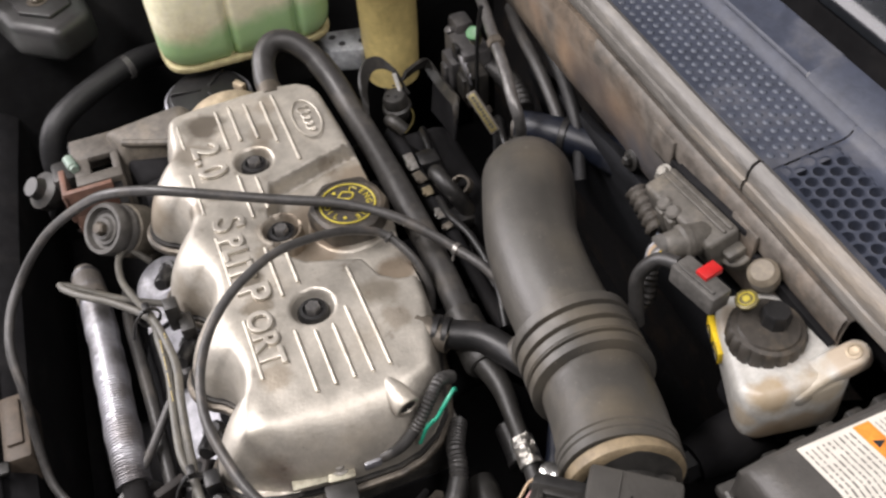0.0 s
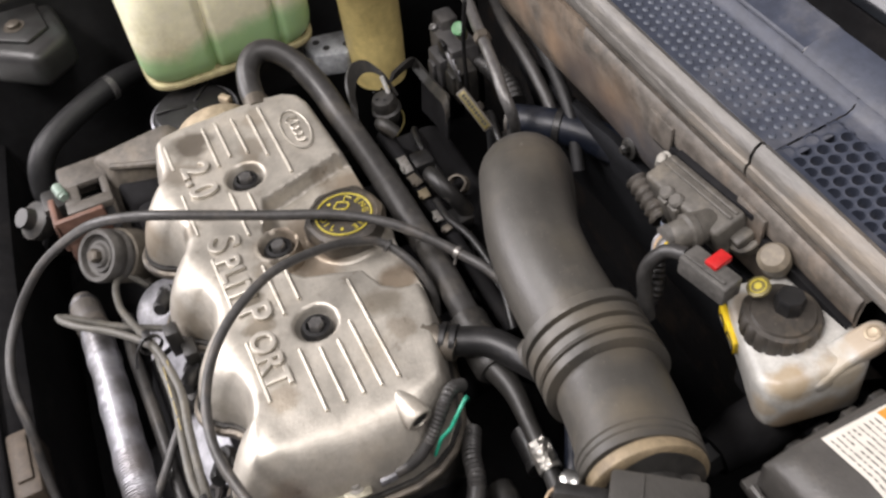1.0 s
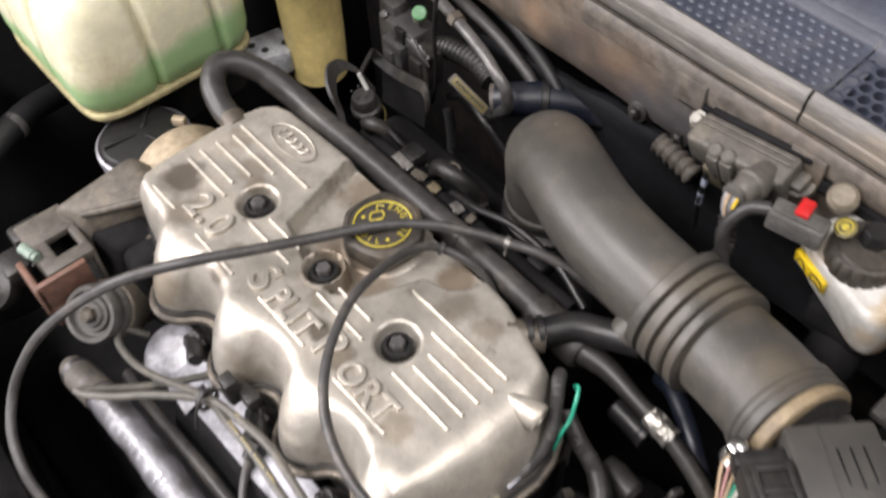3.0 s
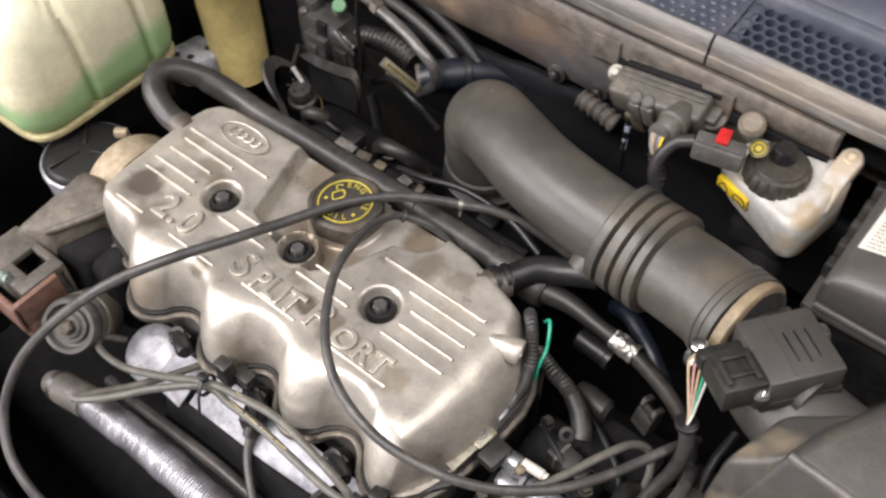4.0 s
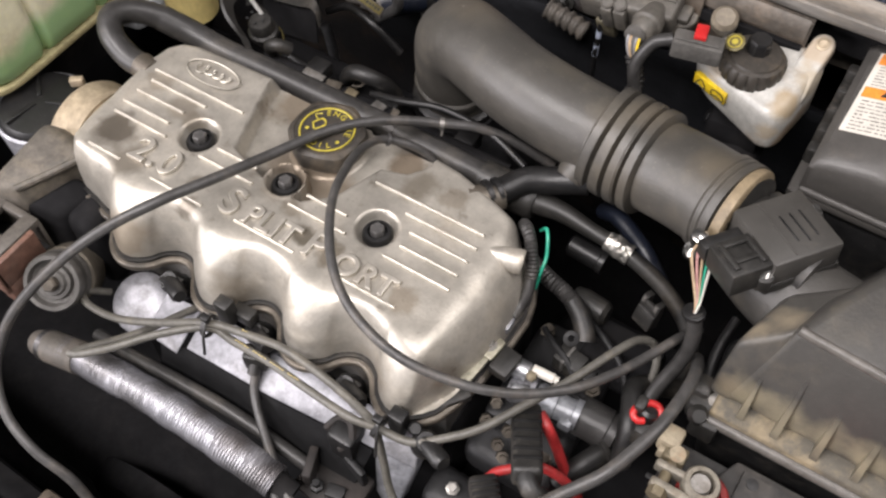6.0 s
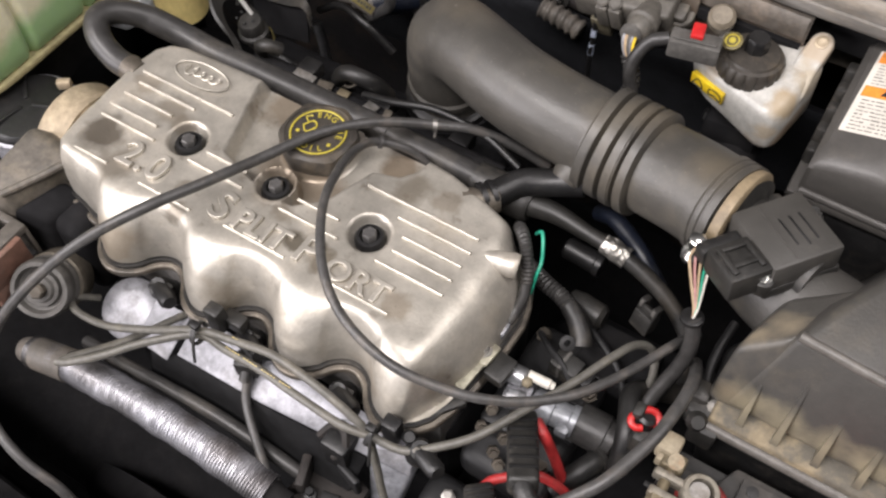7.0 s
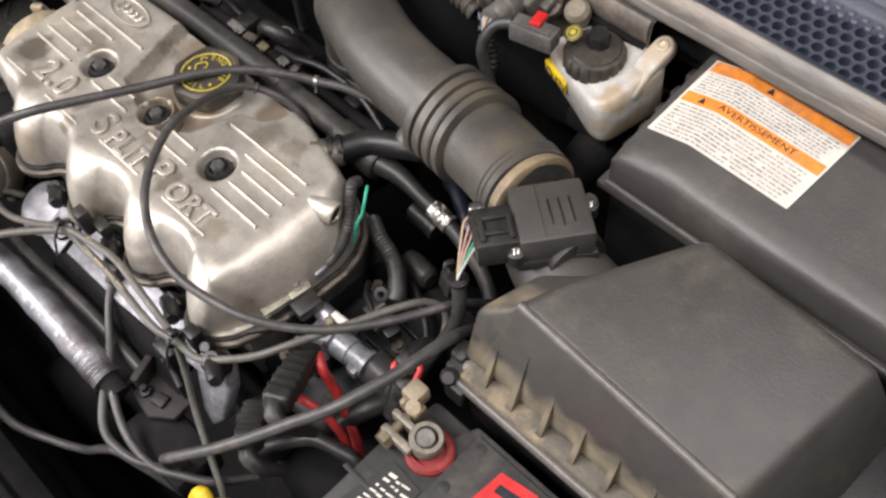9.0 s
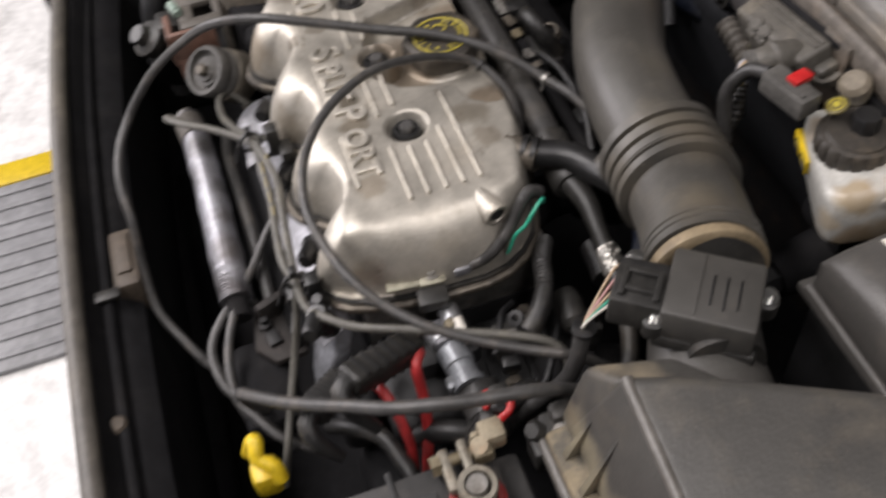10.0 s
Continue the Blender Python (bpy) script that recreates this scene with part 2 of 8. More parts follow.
SOOTED_FOIL.name = "sooted_foil"
for at, rad, col, k in (((-0.150, -0.010, 0.010), 0.050, (0.045, 0.042, 0.038), 0.95), ((-0.085, 0.010, 0.03), 0.020, (0.06, 0.055, 0.05), 0.85), ((-0.04, -0.012, 0.025), 0.018, (0.10, 0.095, 0.09), 0.7), ((0.085, -0.014, 0.02), 0.020, (0.10, 0.095, 0.09), 0.7), ((-0.02, 0.014, 0.03), 0.016, (0.09, 0.085, 0.08), 0.7),
                         ((0.06, 0.006, 0.03), 0.016, (0.09, 0.07, 0.055), 0.7), ((0.10, 0.005, 0.026), 0.016, (0.06, 0.05, 0.045), 0.75), ((0.02, 0.010, 0.03), 0.012, (0.10, 0.08, 0.065), 0.6)):
    stain(SOOTED_FOIL, at, rad, col, k, 1.0)
BARE_ALLOY = mat("pale_cast_alloy", (0.50, 0.51, 0.55), 0.42, 0.35, (0.15, 0.145, 0.14), 0.35, 45, 260, 0.3, grunge=0.4)
DARK_PIPE = mat("dull_dark_pipe", (0.20, 0.195, 0.19), 0.34, 0.6, (0.05, 0.045, 0.04), 0.4, 50, 300, 0.15)
TERMINAL_RED = mat("grimy_red_felt", (0.25, 0.022, 0.020), 0.6, 0, (0.12, 0.03, 0.025), 0.35, 60, 300, 0.3)
EDGE_GREY = mat("dusty_panel_edge", (0.105, 0.095, 0.082), 0.5, 0, (0.17, 0.15, 0.12), 0.4, 20, 260, 0.2)
RELAY_TAN = mat("tan_relay_plastic", (0.095, 0.074, 0.055), 0.6, 0, (0.11, 0.085, 0.065), 0.4, 40, 260, 0.1)
GREY_BROWN = mat("grey_brown_plastic", (0.105, 0.094, 0.081), 0.55, 0, (0.17, 0.145, 0.115), 0.4, 45, 260, 0.2)
CORRODED = mat("pale_corroded_terminal", (0.40, 0.34, 0.24), 0.6, 0.2, (0.30, 0.15, 0.06), 0.45, 70, 300, 0.5)
DIRTY_LEAD = mat("dirty_lead_clamp", (0.30, 0.275, 0.225), 0.5, 0.45, (0.14, 0.105, 0.065), 0.5, 70, 300, 0.4)
TAPE = mat("crumpled_silver_tape", (0.62, 0.60, 0.55), 0.3, 0.9, (0.14, 0.11, 0.08), 0.35, 90, 260, 1.0, 0.4)
LEAD_RED = mat("red_lead_insulation", (0.42, 0.03, 0.03), 0.42, 0, (0.22, 0.05, 0.045), 0.4, 50, 300, 0.1, grunge=0.25)
# worn plastic made paler than the lid, so the edge glint is in the colour
WORN_GLINT = mat("worn_edge_glint", (0.125, 0.116, 0.104), 0.36, 0, (0.09, 0.082, 0.07), 0.35, 60, 300, 0.1)
TAN_DUST = mat("tan_dusty_rubber", (0.15, 0.13, 0.10), 0.65, 0, (0.08, 0.07, 0.055), 0.45, 40, 260, 0.3)
CAP_DUST = mat("brown_dusty_cap", (0.046, 0.040, 0.033), 0.5, 0, (0.12, 0.095, 0.065), 0.42, 45, 260, 0.2, specks=0.3)
GRIMY_ALU = mat("grimy_aluminium", (0.15, 0.13, 0.105), 0.45, 0.5, (0.05, 0.042, 0.032), 0.55, 40, 300, 0.3)
for at, rad, col, k in (((0.03, -0.02, 0.515), 0.05, (0.20, 0.135, 0.085), 0.7), ((-0.06, -0.01, 0.53), 0.04, (0.20, 0.145, 0.10), 0.65), ((0.12, -0.02, 0.50), 0.03, (0.10, 0.07, 0.05), 0.7), ((-0.16, 0.0, 0.52), 0.05, (0.21, 0.165, 0.12), 0.55)):
    stain(FIREWALL, at, rad, col, k, 0.9)
for at, rad, col, k in (((-0.080, -0.022, 0.528), 0.026, (0.30, 0.20, 0.125), 0.6), ((-0.050, -0.022, 0.514), 0.026, (0.05, 0.042, 0.04), 0.8), ((-0.020, -0.024, 0.545), 0.020, (0.09, 0.07, 0.06), 0.7), ((0.015, -0.022, 0.528), 0.020, (0.25, 0.165, 0.11), 0.45),
                        ((0.052, -0.020, 0.512), 0.034, (0.060, 0.062, 0.070), 0.85), ((0.098, -0.020, 0.514), 0.034, (0.055, 0.056, 0.062), 0.85), ((0.005, -0.020, 0.510), 0.034, (0.055, 0.046, 0.042), 0.85), ((0.150, -0.020, 0.515), 0.032, (0.05, 0.045, 0.042), 0.85), ((-0.14, -0.022, 0.54), 0.022, (0.27, 0.18, 0.12), 0.5)):
    stain(FIREWALL, at, rad, col, k, 1.1)
speckle(FIREWALL, 38, 0.56, 0.70, (0.06, 0.045, 0.035), 0.6)
LID = AIRBOX.copy()
LID.name = "dust_streaked_lid_plastic"
for k in range(9):
    stain(LID, (-0.104 + 0.0295 * k, -0.073, 0.196), 0.0165, (0.29, 0.25, 0.165), 0.62, 1.3)
for at, rad in (((-0.103, -0.034, 0.250), 0.013), ((-0.121, -0.046, 0.246), 0.010), ((-0.118, -0.070, 0.196), 0.010)):
    stain(LID, at, rad, (0.23, 0.19, 0.13), 0.65, 1.2)
WORN_ORANGE = ORANGE.copy()
WORN_ORANGE.name = "worn_orange_print"
for at, rad in (((0.010, 0.034, -0.002), 0.013), ((0.024, 0.034, -0.004), 0.010), ((-0.05, 0.034, -0.002), 0.012)):
    stain(WORN_ORANGE, at, rad, (0.42, 0.22, 0.13), 0.75, 1.2)
STAINED_WHITE = WHITE_PL.copy()
STAINED_WHITE.name = "stained_reservoir_plastic"
for at, rad, col, k in (((0.036, -0.022, 0.066), 0.016, (0.30, 0.22, 0.12), 0.75), ((0.046, 0.010, 0.066), 0.020, (0.33, 0.26, 0.16), 0.6), ((0.047, 0.0, 0.035), 0.018, (0.36, 0.25, 0.13), 0.6),
                         ((-0.03, -0.01, 0.068), 0.012, (0.42, 0.34, 0.24), 0.6), ((0.037, 0.033, 0.085), 0.016, (0.36, 0.28, 0.19), 0.75),
                         ((0.043, -0.022, 0.028), 0.016, (0.30, 0.20, 0.10), 0.7), ((0.049, 0.030, 0.045), 0.020, (0.26, 0.20, 0.125), 0.65), ((0.030, -0.036, 0.045), 0.010, (0.40, 0.29, 0.16), 0.5)):
    stain(STAINED_WHITE, at, rad, col, k)

COVER = ALU.copy()
COVER.name = "stained_cover_aluminium"
for at, rad, col, k in (((-0.157, -0.034, 0.06), 0.022, (0.14, 0.12, 0.095), 0.92), ((-0.125, -0.050, 0.055), 0.020, (0.22, 0.19, 0.15), 0.75), ((-0.105, 0.010, 0.06), 0.014, (0.20, 0.165, 0.12), 0.65),
                         ((-0.125, 0.018, 0.06), 0.016, (0.27, 0.23, 0.18), 0.6), ((0.048, -0.036, 0.06), 0.013, (0.12, 0.10, 0.07), 0.8), ((0.022, -0.020, 0.06), 0.012, (0.20, 0.165, 0.12), 0.6),
                         ((0.075, -0.040, 0.06), 0.014, (0.15, 0.12, 0.08), 0.75), ((-0.055, -0.065, 0.058), 0.012, (0.14, 0.115, 0.085), 0.7), ((-0.06, -0.040, 0.06), 0.010, (0.19, 0.16, 0.12), 0.6),
                         ((-0.068, 0.060, 0.05), 0.010, (0.14, 0.11, 0.08), 0.55), ((0.005, 0.022, 0.04), 0.040, (0.22, 0.165, 0.11), 0.75), ((0.072, 0.080, 0.04), 0.022, (0.22, 0.165, 0.11), 0.8),
                         ((-0.045, 0.088, 0.04), 0.035, (0.26, 0.20, 0.135), 0.7), ((0.145, -0.045, 0.06), 0.014, (0.26, 0.21, 0.15), 0.6), ((0.10, 0.052, 0.06), 0.018, (0.20, 0.17, 0.125), 0.65),
                         ((0.128, 0.055, 0.06), 0.014, (0.24, 0.20, 0.15), 0.6), ((-0.163, 0.030, 0.06), 0.014, (0.28, 0.23, 0.17), 0.5), ((0.02, -0.100, 0.02), 0.03, (0.28, 0.215, 0.14), 0.6), ((-0.10, -0.100, 0.02), 0.03, (0.28, 0.215, 0.14), 0.6),
                         ((0.14, -0.100, 0.015), 0.026, (0.28, 0.215, 0.14), 0.5), ((0.19, -0.06, 0.015), 0.02, (0.26, 0.20, 0.13), 0.5)):
    stain(COVER, at, rad, col, k)
speckle(COVER, 55, 0.60, 0.74, (0.15, 0.115, 0.08), 0.6)
speckle(COVER, 190, 0.63, 0.72, (0.10, 0.08, 0.06), 0.55)


def green_tank():
    """Yellowed plastic through which green coolant shows at the bottom."""
    m = TANK.copy()
    m.name = "coolant_tank_plastic"
    nt = m.node_tree
    b = nt.nodes["Principled BSDF"]
    src = b.inputs["Base Color"].links[0].from_socket
    co = nt.nodes.new("ShaderNodeTexCoord")
    sep = nt.nodes.new("ShaderNodeSeparateXYZ")
    nt.links.new(co.outputs["Object"], sep.inputs[0])
    n = nt.nodes.new("ShaderNodeTexNoise")
    n.inputs["Scale"].default_value, n.inputs["Detail"].default_value = 16, 4
    nt.links.new(co.outputs["Object"], n.inputs["Vector"])
    add = nt.nodes.new("ShaderNodeMath")
    add.operation = "MULTIPLY_ADD"
    add.inputs[1].default_value = 0.05
    nt.links.new(n.outputs[0], add.inputs[0])
    nt.links.new(sep.outputs[2], add.inputs[2])
    mr = nt.nodes.new("ShaderNodeMapRange")
    mr.inputs[1].default_value, mr.inputs[2].default_value, mr.inputs[3].default_value, mr.inputs[4].default_value = 0.064, 0.080, 0.88, 0.0
    nt.links.new(add.outputs[0], mr.inputs[0])
    mix = nt.nodes.new("ShaderNodeMix")
    mix.data_type = "RGBA"
    mix.inputs[7].default_value = (0.27, 0.46, 0.21, 1)
    nt.links.new(mr.outputs[0], mix.inputs[0])
    nt.links.new(src, mix.inputs[6])
    nt.links.new(mix.outputs[2], b.inputs["Base Color"])
    b.inputs["Subsurface Weight"].default_value = 0.4
    b.inputs["Subsurface Radius"].default_value = (0.04, 0.04, 0.02)
    return m


COOLANT_TANK = green_tank()
SEAM_TAN = mat("yellowed_seam_plastic", (0.42, 0.37, 0.20), 0.5, 0, (0.26, 0.21, 0.11), 0.4, 30, 200, 0.1, 0.2)


# ---- makers ----
def thing(name, at, label, category, group="", kind=""):
    ob = new(name)
    ob.empty_display_size = 0.02
    ob.location = at
    return tagged(ob, label, category, group, kind)


def base_of(ob):
    v = Vector(ob.location)
    while ob.parent:
        ob = ob.parent
        v += Vector(ob.location)
    return v


def smooth(me, angle=38):
    me.polygons.foreach_set("use_smooth", [True] * len(me.polygons))
    me.set_sharp_from_angle(angle=radians(angle))


def part(name, bm, material, parent, label="", flat=False):
    """One mesh object in world coordinates under a thing or a part."""
    me = bpy.data.meshes.new(name)
    bm.to_mesh(me)
    bm.free()
    me.transform(Matrix.Translation(-base_of(parent)))
    me.materials.append(material)
    if not flat:
        smooth(me)
    ob = new(name, me)
    ob.parent = parent
    if label:
        ob["label"] = label
    return ob


def single(name, bm, material, label, category, kind="", group="", flat=False):
    """A thing of one mesh, standing at its own middle."""
    me = bpy.data.meshes.new(name)
    bm.to_mesh(me)
    bm.free()
    co = np.array([v.co for v in me.vertices])
    mid = Vector(((co[:, 0].min() + co[:, 0].max()) / 2, (co[:, 1].min() + co[:, 1].max()) / 2, co[:, 2].min()))
    me.transform(Matrix.Translation(-mid))
    me.materials.append(material)
    if not flat:
        smooth(me)
    ob = new(name, me)
    ob.location = mid
    return tagged(ob, label, category, group, kind)


def block(lo, hi, bevel=0.003, m=None, seg=2):
    bm = bmesh.new()
    bmesh.ops.create_cube(bm, size=1)
    for v in bm.verts:
        v.co = Vector([(a + b) / 2 + c * (b - a) for a, b, c in zip(lo, hi, v.co)])
    if bevel:
        bmesh.ops.bevel(bm, geom=bm.edges[:], offset=bevel, segments=seg, profile=0.5, affect="EDGES")
    if m:
        bm.transform(m)
    return bm


def prism(poly, z0, z1, bevel=0.003, m=None, top=None, seg=2):
    """An upright prism over a plan polygon; top: scale of the upper outline about its middle."""
    bm = bmesh.new()
    n = len(poly)
    cx, cy = sum(p[0] for p in poly) / n, sum(p[1] for p in poly) / n
    s = top or 1.0
    lo = [bm.verts.new((x, y, z0)) for x, y in poly]
    hi = [bm.verts.new((cx + (x - cx) * s, cy + (y - cy) * s, z1)) for x, y in poly]
    bm.faces.new(lo[::-1])
    bm.faces.new(hi)
    for i in range(n):
        bm.faces.new((lo[i], lo[(i + 1) % n], hi[(i + 1) % n], hi[i]))
    bmesh.ops.recalc_face_normals(bm, faces=bm.faces[:])
    if bevel:
        bmesh.ops.bevel(bm, geom=bm.edges[:], offset=bevel, segments=seg, profile=0.5, affect="EDGES")
    if m:
        bm.transform(m)
    return bm


def lathe(profile, at, axis=(0, 0, 1), seg=32, cap=True):
    """A turned form: (radius, height) pairs round an axis that starts at a place."""
    bm = bmesh.new()
    rings = []
    for r, h in profile:
        rings.append([bm.verts.new((r * math.cos(2 * math.pi * i / seg), r * math.sin(2 * math.pi * i / seg), h)) for i in range(seg)])
    for a, b in zip(rings[:-1], rings[1:]):
        for i in range(seg):
            bm.faces.new((a[i], a[(i + 1) % seg], b[(i + 1) % seg], b[i]))
    if cap:
        bm.faces.new(rings[0][::-1])
        bm.faces.new(rings[-1])
    bmesh.ops.recalc_face_normals(bm, faces=bm.faces[:])
    bm.transform(Matrix.Translation(at) @ Vector(axis).to_track_quat("Z", "Y").to_matrix().to_4x4())
    return bm


def spline(pts, step=0.004):
    """Catmull-Rom through the points, at an even step."""
    p = [np.array(q, float) for q in pts]
    p = [2 * p[0] - p[1]] + p + [2 * p[-1] - p[-2]]
    out = []
    for i in range(1, len(p) - 2):
        n = max(2, int(np.linalg.norm(p[i + 1] - p[i]) / step))
        for k in range(n):
            t = k / n
            out.append(0.5 * (2 * p[i] + (p[i + 1] - p[i - 1]) * t + (2 * p[i - 1] - 5 * p[i] + 4 * p[i + 1] - p[i + 2]) * t ** 2
                              + (3 * p[i] - p[i - 1] - 3 * p[i + 1] + p[i + 2]) * t ** 3))
    out.append(p[-2])
    return out


def sweep(pts, radius, seg=12, step=0.004, cap=True, raw=False):
    """A tube along a smooth line. radius: a number, or a function of the length along it and its share."""
    line = [Vector(q) for q in (pts if raw else spline(pts, step))]
    bm = bmesh.new()
    side = None
    total = sum((b - a).length for a, b in zip(line[:-1], line[1:]))
    run, rings = 0.0, []
    for i, c in enumerate(line):
        a, b = line[max(0, i - 1)], line[min(len(line) - 1, i + 1)]
        d = (b - a).normalized()
        if side is None:
            side = d.orthogonal().normalized()
        side = (side - d * side.dot(d)).normalized()
        up = d.cross(side)
        if i:
            run += (c - line[i - 1]).length
        r = radius(run, run / total) if callable(radius) else radius
        rings.append([bm.verts.new(c + (side * math.cos(2 * math.pi * k / seg) + up * math.sin(2 * math.pi * k / seg)) * r) for k in range(seg)])
    for a, b in zip(rings[:-1], rings[1:]):
        for k in range(seg):
            bm.faces.new((a[k], a[(k + 1) % seg], b[(k + 1) % seg], b[k]))
    if cap:
        bm.faces.new(rings[0][::-1])
        bm.faces.new(rings[-1])
    bmesh.ops.recalc_face_normals(bm, faces=bm.faces[:])
    return bm


def ribbon(pts, width, thick, across, step=0.003):
    """A flat strap along a smooth line; across: the direction of its width."""
    line = [Vector(q) for q in spline(pts, step)]
    w = Vector(across).normalized()
    bm, rings = bmesh.new(), []
    for i, c in enumerate(line):
        d = (line[min(len(line) - 1, i + 1)] - line[max(0, i - 1)]).normalized()
        n = d.cross(w).normalized() * thick / 2
        rings.append([bm.verts.new(c + w * a * width / 2 + n * b) for a, b in ((-1, -1), (1, -1), (1, 1), (-1, 1))])
    for a, b in zip(rings[:-1], rings[1:]):
        for k in range(4):
            bm.faces.new((a[k], a[(k + 1) % 4], b[(k + 1) % 4], b[k]))
    bm.faces.new(rings[0][::-1])
    bm.faces.new(rings[-1])
    bmesh.ops.recalc_face_normals(bm, faces=bm.faces[:])
    return bm


def ribbed(r, pitch, depth):
    return lambda run, share: r + depth * (0.5 + 0.5 * math.cos(2 * math.pi * run / pitch))


def joined(*bms):
    out = bmesh.new()
    for b in bms:
        me = bpy.data.meshes.new("piece")
        b.to_mesh(me)
        b.free()
        out.from_mesh(me)
        bpy.data.meshes.remove(me)
    return out


def lettering(text, size, m, extrude=0.0006, spacing=1.0, bevel=0.0):
    """Raised letters from the built-in font as a bmesh, centred, laid out by a pose."""
    cu = bpy.data.curves.new("letters", "FONT")
    cu.body, cu.size, cu.extrude, cu.align_x, cu.align_y, cu.space_character, cu.bevel_depth = text, size, extrude, "CENTER", "CENTER", spacing, bevel
    ob = bpy.data.objects.new("letters", cu)
    scene.collection.objects.link(ob)
    me = bpy.data.meshes.new_from_object(ob.evaluated_get(bpy.context.evaluated_depsgraph_get()))
    bm = bmesh.new()
    bm.from_mesh(me)
    bpy.data.objects.remove(ob)
    bpy.data.curves.remove(cu)
    bpy.data.meshes.remove(me)
    bm.transform(m)
    return bm


def turned(at, axis, spin=0.0):
    """A pose whose z looks along axis."""
    return Matrix.Translation(at) @ Vector(axis).to_track_quat("Z", "Y").to_matrix().to_4x4() @ Matrix.Rotation(radians(spin), 4, "Z")


def hex_bolt(name, at, r, h, parent, axis=(0, 0, 1), material=None, washer=True):
    prof = [(r * 1.6, 0), (r * 1.6, h * 0.25), (r, h * 0.25), (r, h * 0.9), (r * 0.85, h)] if washer else [(r, 0), (r, h * 0.9), (r * 0.85, h)]
    bm = lathe(prof, at, axis, 6 if not washer else 12)
    return part(name, bm, material or STEEL, parent)


def cable(name, pts, r, material, label, category="cable", seg=10, radius=None):
    return single(name, sweep(pts, radius or r, seg, 0.0007 if radius else 0.004), material, label, category)


# ---- the setting: workshop, car body round the bay ----
def setting(name, bm, material, label, category="structure"):
    return single(name, bm, material, label, category, "structure")


setting("floor", block((-6, -6, -0.1), (6, 6, 0.0), 0), FLOOR, "pale painted workshop floor in bright light", "floor")
setting("wall_north", block((-6, 5.0, 0), (6, 5.2, 4.0), 0), WALL, "plain grey workshop wall behind the car", "wall")
setting("wall_east", block((5.0, -6, 0), (5.2, 5.0, 4.0), 0), WALL, "plain grey workshop wall beside the car", "wall")
setting("wall_west", block((-5.2, -6, 0), (-5.0, 5.0, 4.0), 0), WALL, "plain grey workshop wall across the shop", "wall")
setting("ceiling", block((-5.2, -6, 4.0), (5.2, 5.2, 4.2), 0), WALL, "plain pale workshop ceiling above the car", "ceiling")

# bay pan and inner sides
# DARK_BAY carries the shade of the pit in its colour
setting("bay_floor", block((-0.74, -0.36, 0.0), (0.82, 0.52, 0.40), 0), DARK_BAY, "grimy underside of the engine bay, coloured dark for its shade", "car body")
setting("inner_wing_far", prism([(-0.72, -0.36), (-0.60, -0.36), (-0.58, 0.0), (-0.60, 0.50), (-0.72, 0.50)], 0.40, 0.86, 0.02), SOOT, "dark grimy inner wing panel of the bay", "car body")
setting("inner_wing_near", prism([(0.68, -0.36), (0.80, -0.36), (0.80, 0.50), (0.70, 0.50)], 0.40, 0.88, 0.02), DARK_BAY, "grimy inner wing panel beside the airbox, coloured dark for its shade", "car body")
setting("wing_edge_far", sweep([(-0.66, -0.45, 0.80), (-0.64, -0.2, 0.87), (-0.63, 0.1, 0.93), (-0.63, 0.5, 0.99)], 0.035, 12), PAINT_BODY, "grey painted edge of the car's wing", "car body")


# front panel and bumper edge
def front_panel():
    t = thing("front_panel", (0, -0.31, 0.66), "dark dusty slam panel across the front of the bay", "car body", kind="structure")
    bm = bmesh.new()
    prof = [(-0.290, 0.42), (-0.282, 0.62), (-0.286, 0.655), (-0.300, 0.668), (-0.318, 0.672), (-0.326, 0.690), (-0.334, 0.700), (-0.345, 0.702), (-0.352, 0.690), (-0.354, 0.60), (-0.350, 0.40)]
    rows = []
    for i in range(41):
        x = -0.62 + 1.30 * i / 40
        bow = 0.035 * ((x - 0.05) / 0.65) ** 2
        rows.append([bm.verts.new((x, y + bow, z)) for y, z in prof])
    for a, b in zip(rows[:-1], rows[1:]):
        for k in range(len(prof) - 1):
            bm.faces.new((a[k], b[k], b[k + 1], a[k + 1]))
    bmesh.ops.recalc_face_normals(bm, faces=bm.faces[:])
    part("panel", bm, DARK_BAY, t)
    part("edge_trim", sweep([(-0.6, -0.316, 0.704), (-0.3, -0.336, 0.706), (0.05, -0.342, 0.706), (0.4, -0.333, 0.706), (0.64, -0.312, 0.704)], 0.0105, 12), EDGE_GREY, t, "dusty grey-brown rounded edge strip")
    part("inner_strip", sweep([(-0.6, -0.290, 0.676), (-0.3, -0.310, 0.677), (0.05, -0.316, 0.677), (0.4, -0.308, 0.677), (0.64, -0.288, 0.676)], 0.006, 10), DARK_BAY, t, "dark rubber strip")
    for x in (-0.02, 0.30):
        part("clip", block((x, -0.330, 0.684), (x + 0.014, -0.300, 0.690), 0.002), BLACK_DUSTY, t)
    return t


front_panel()


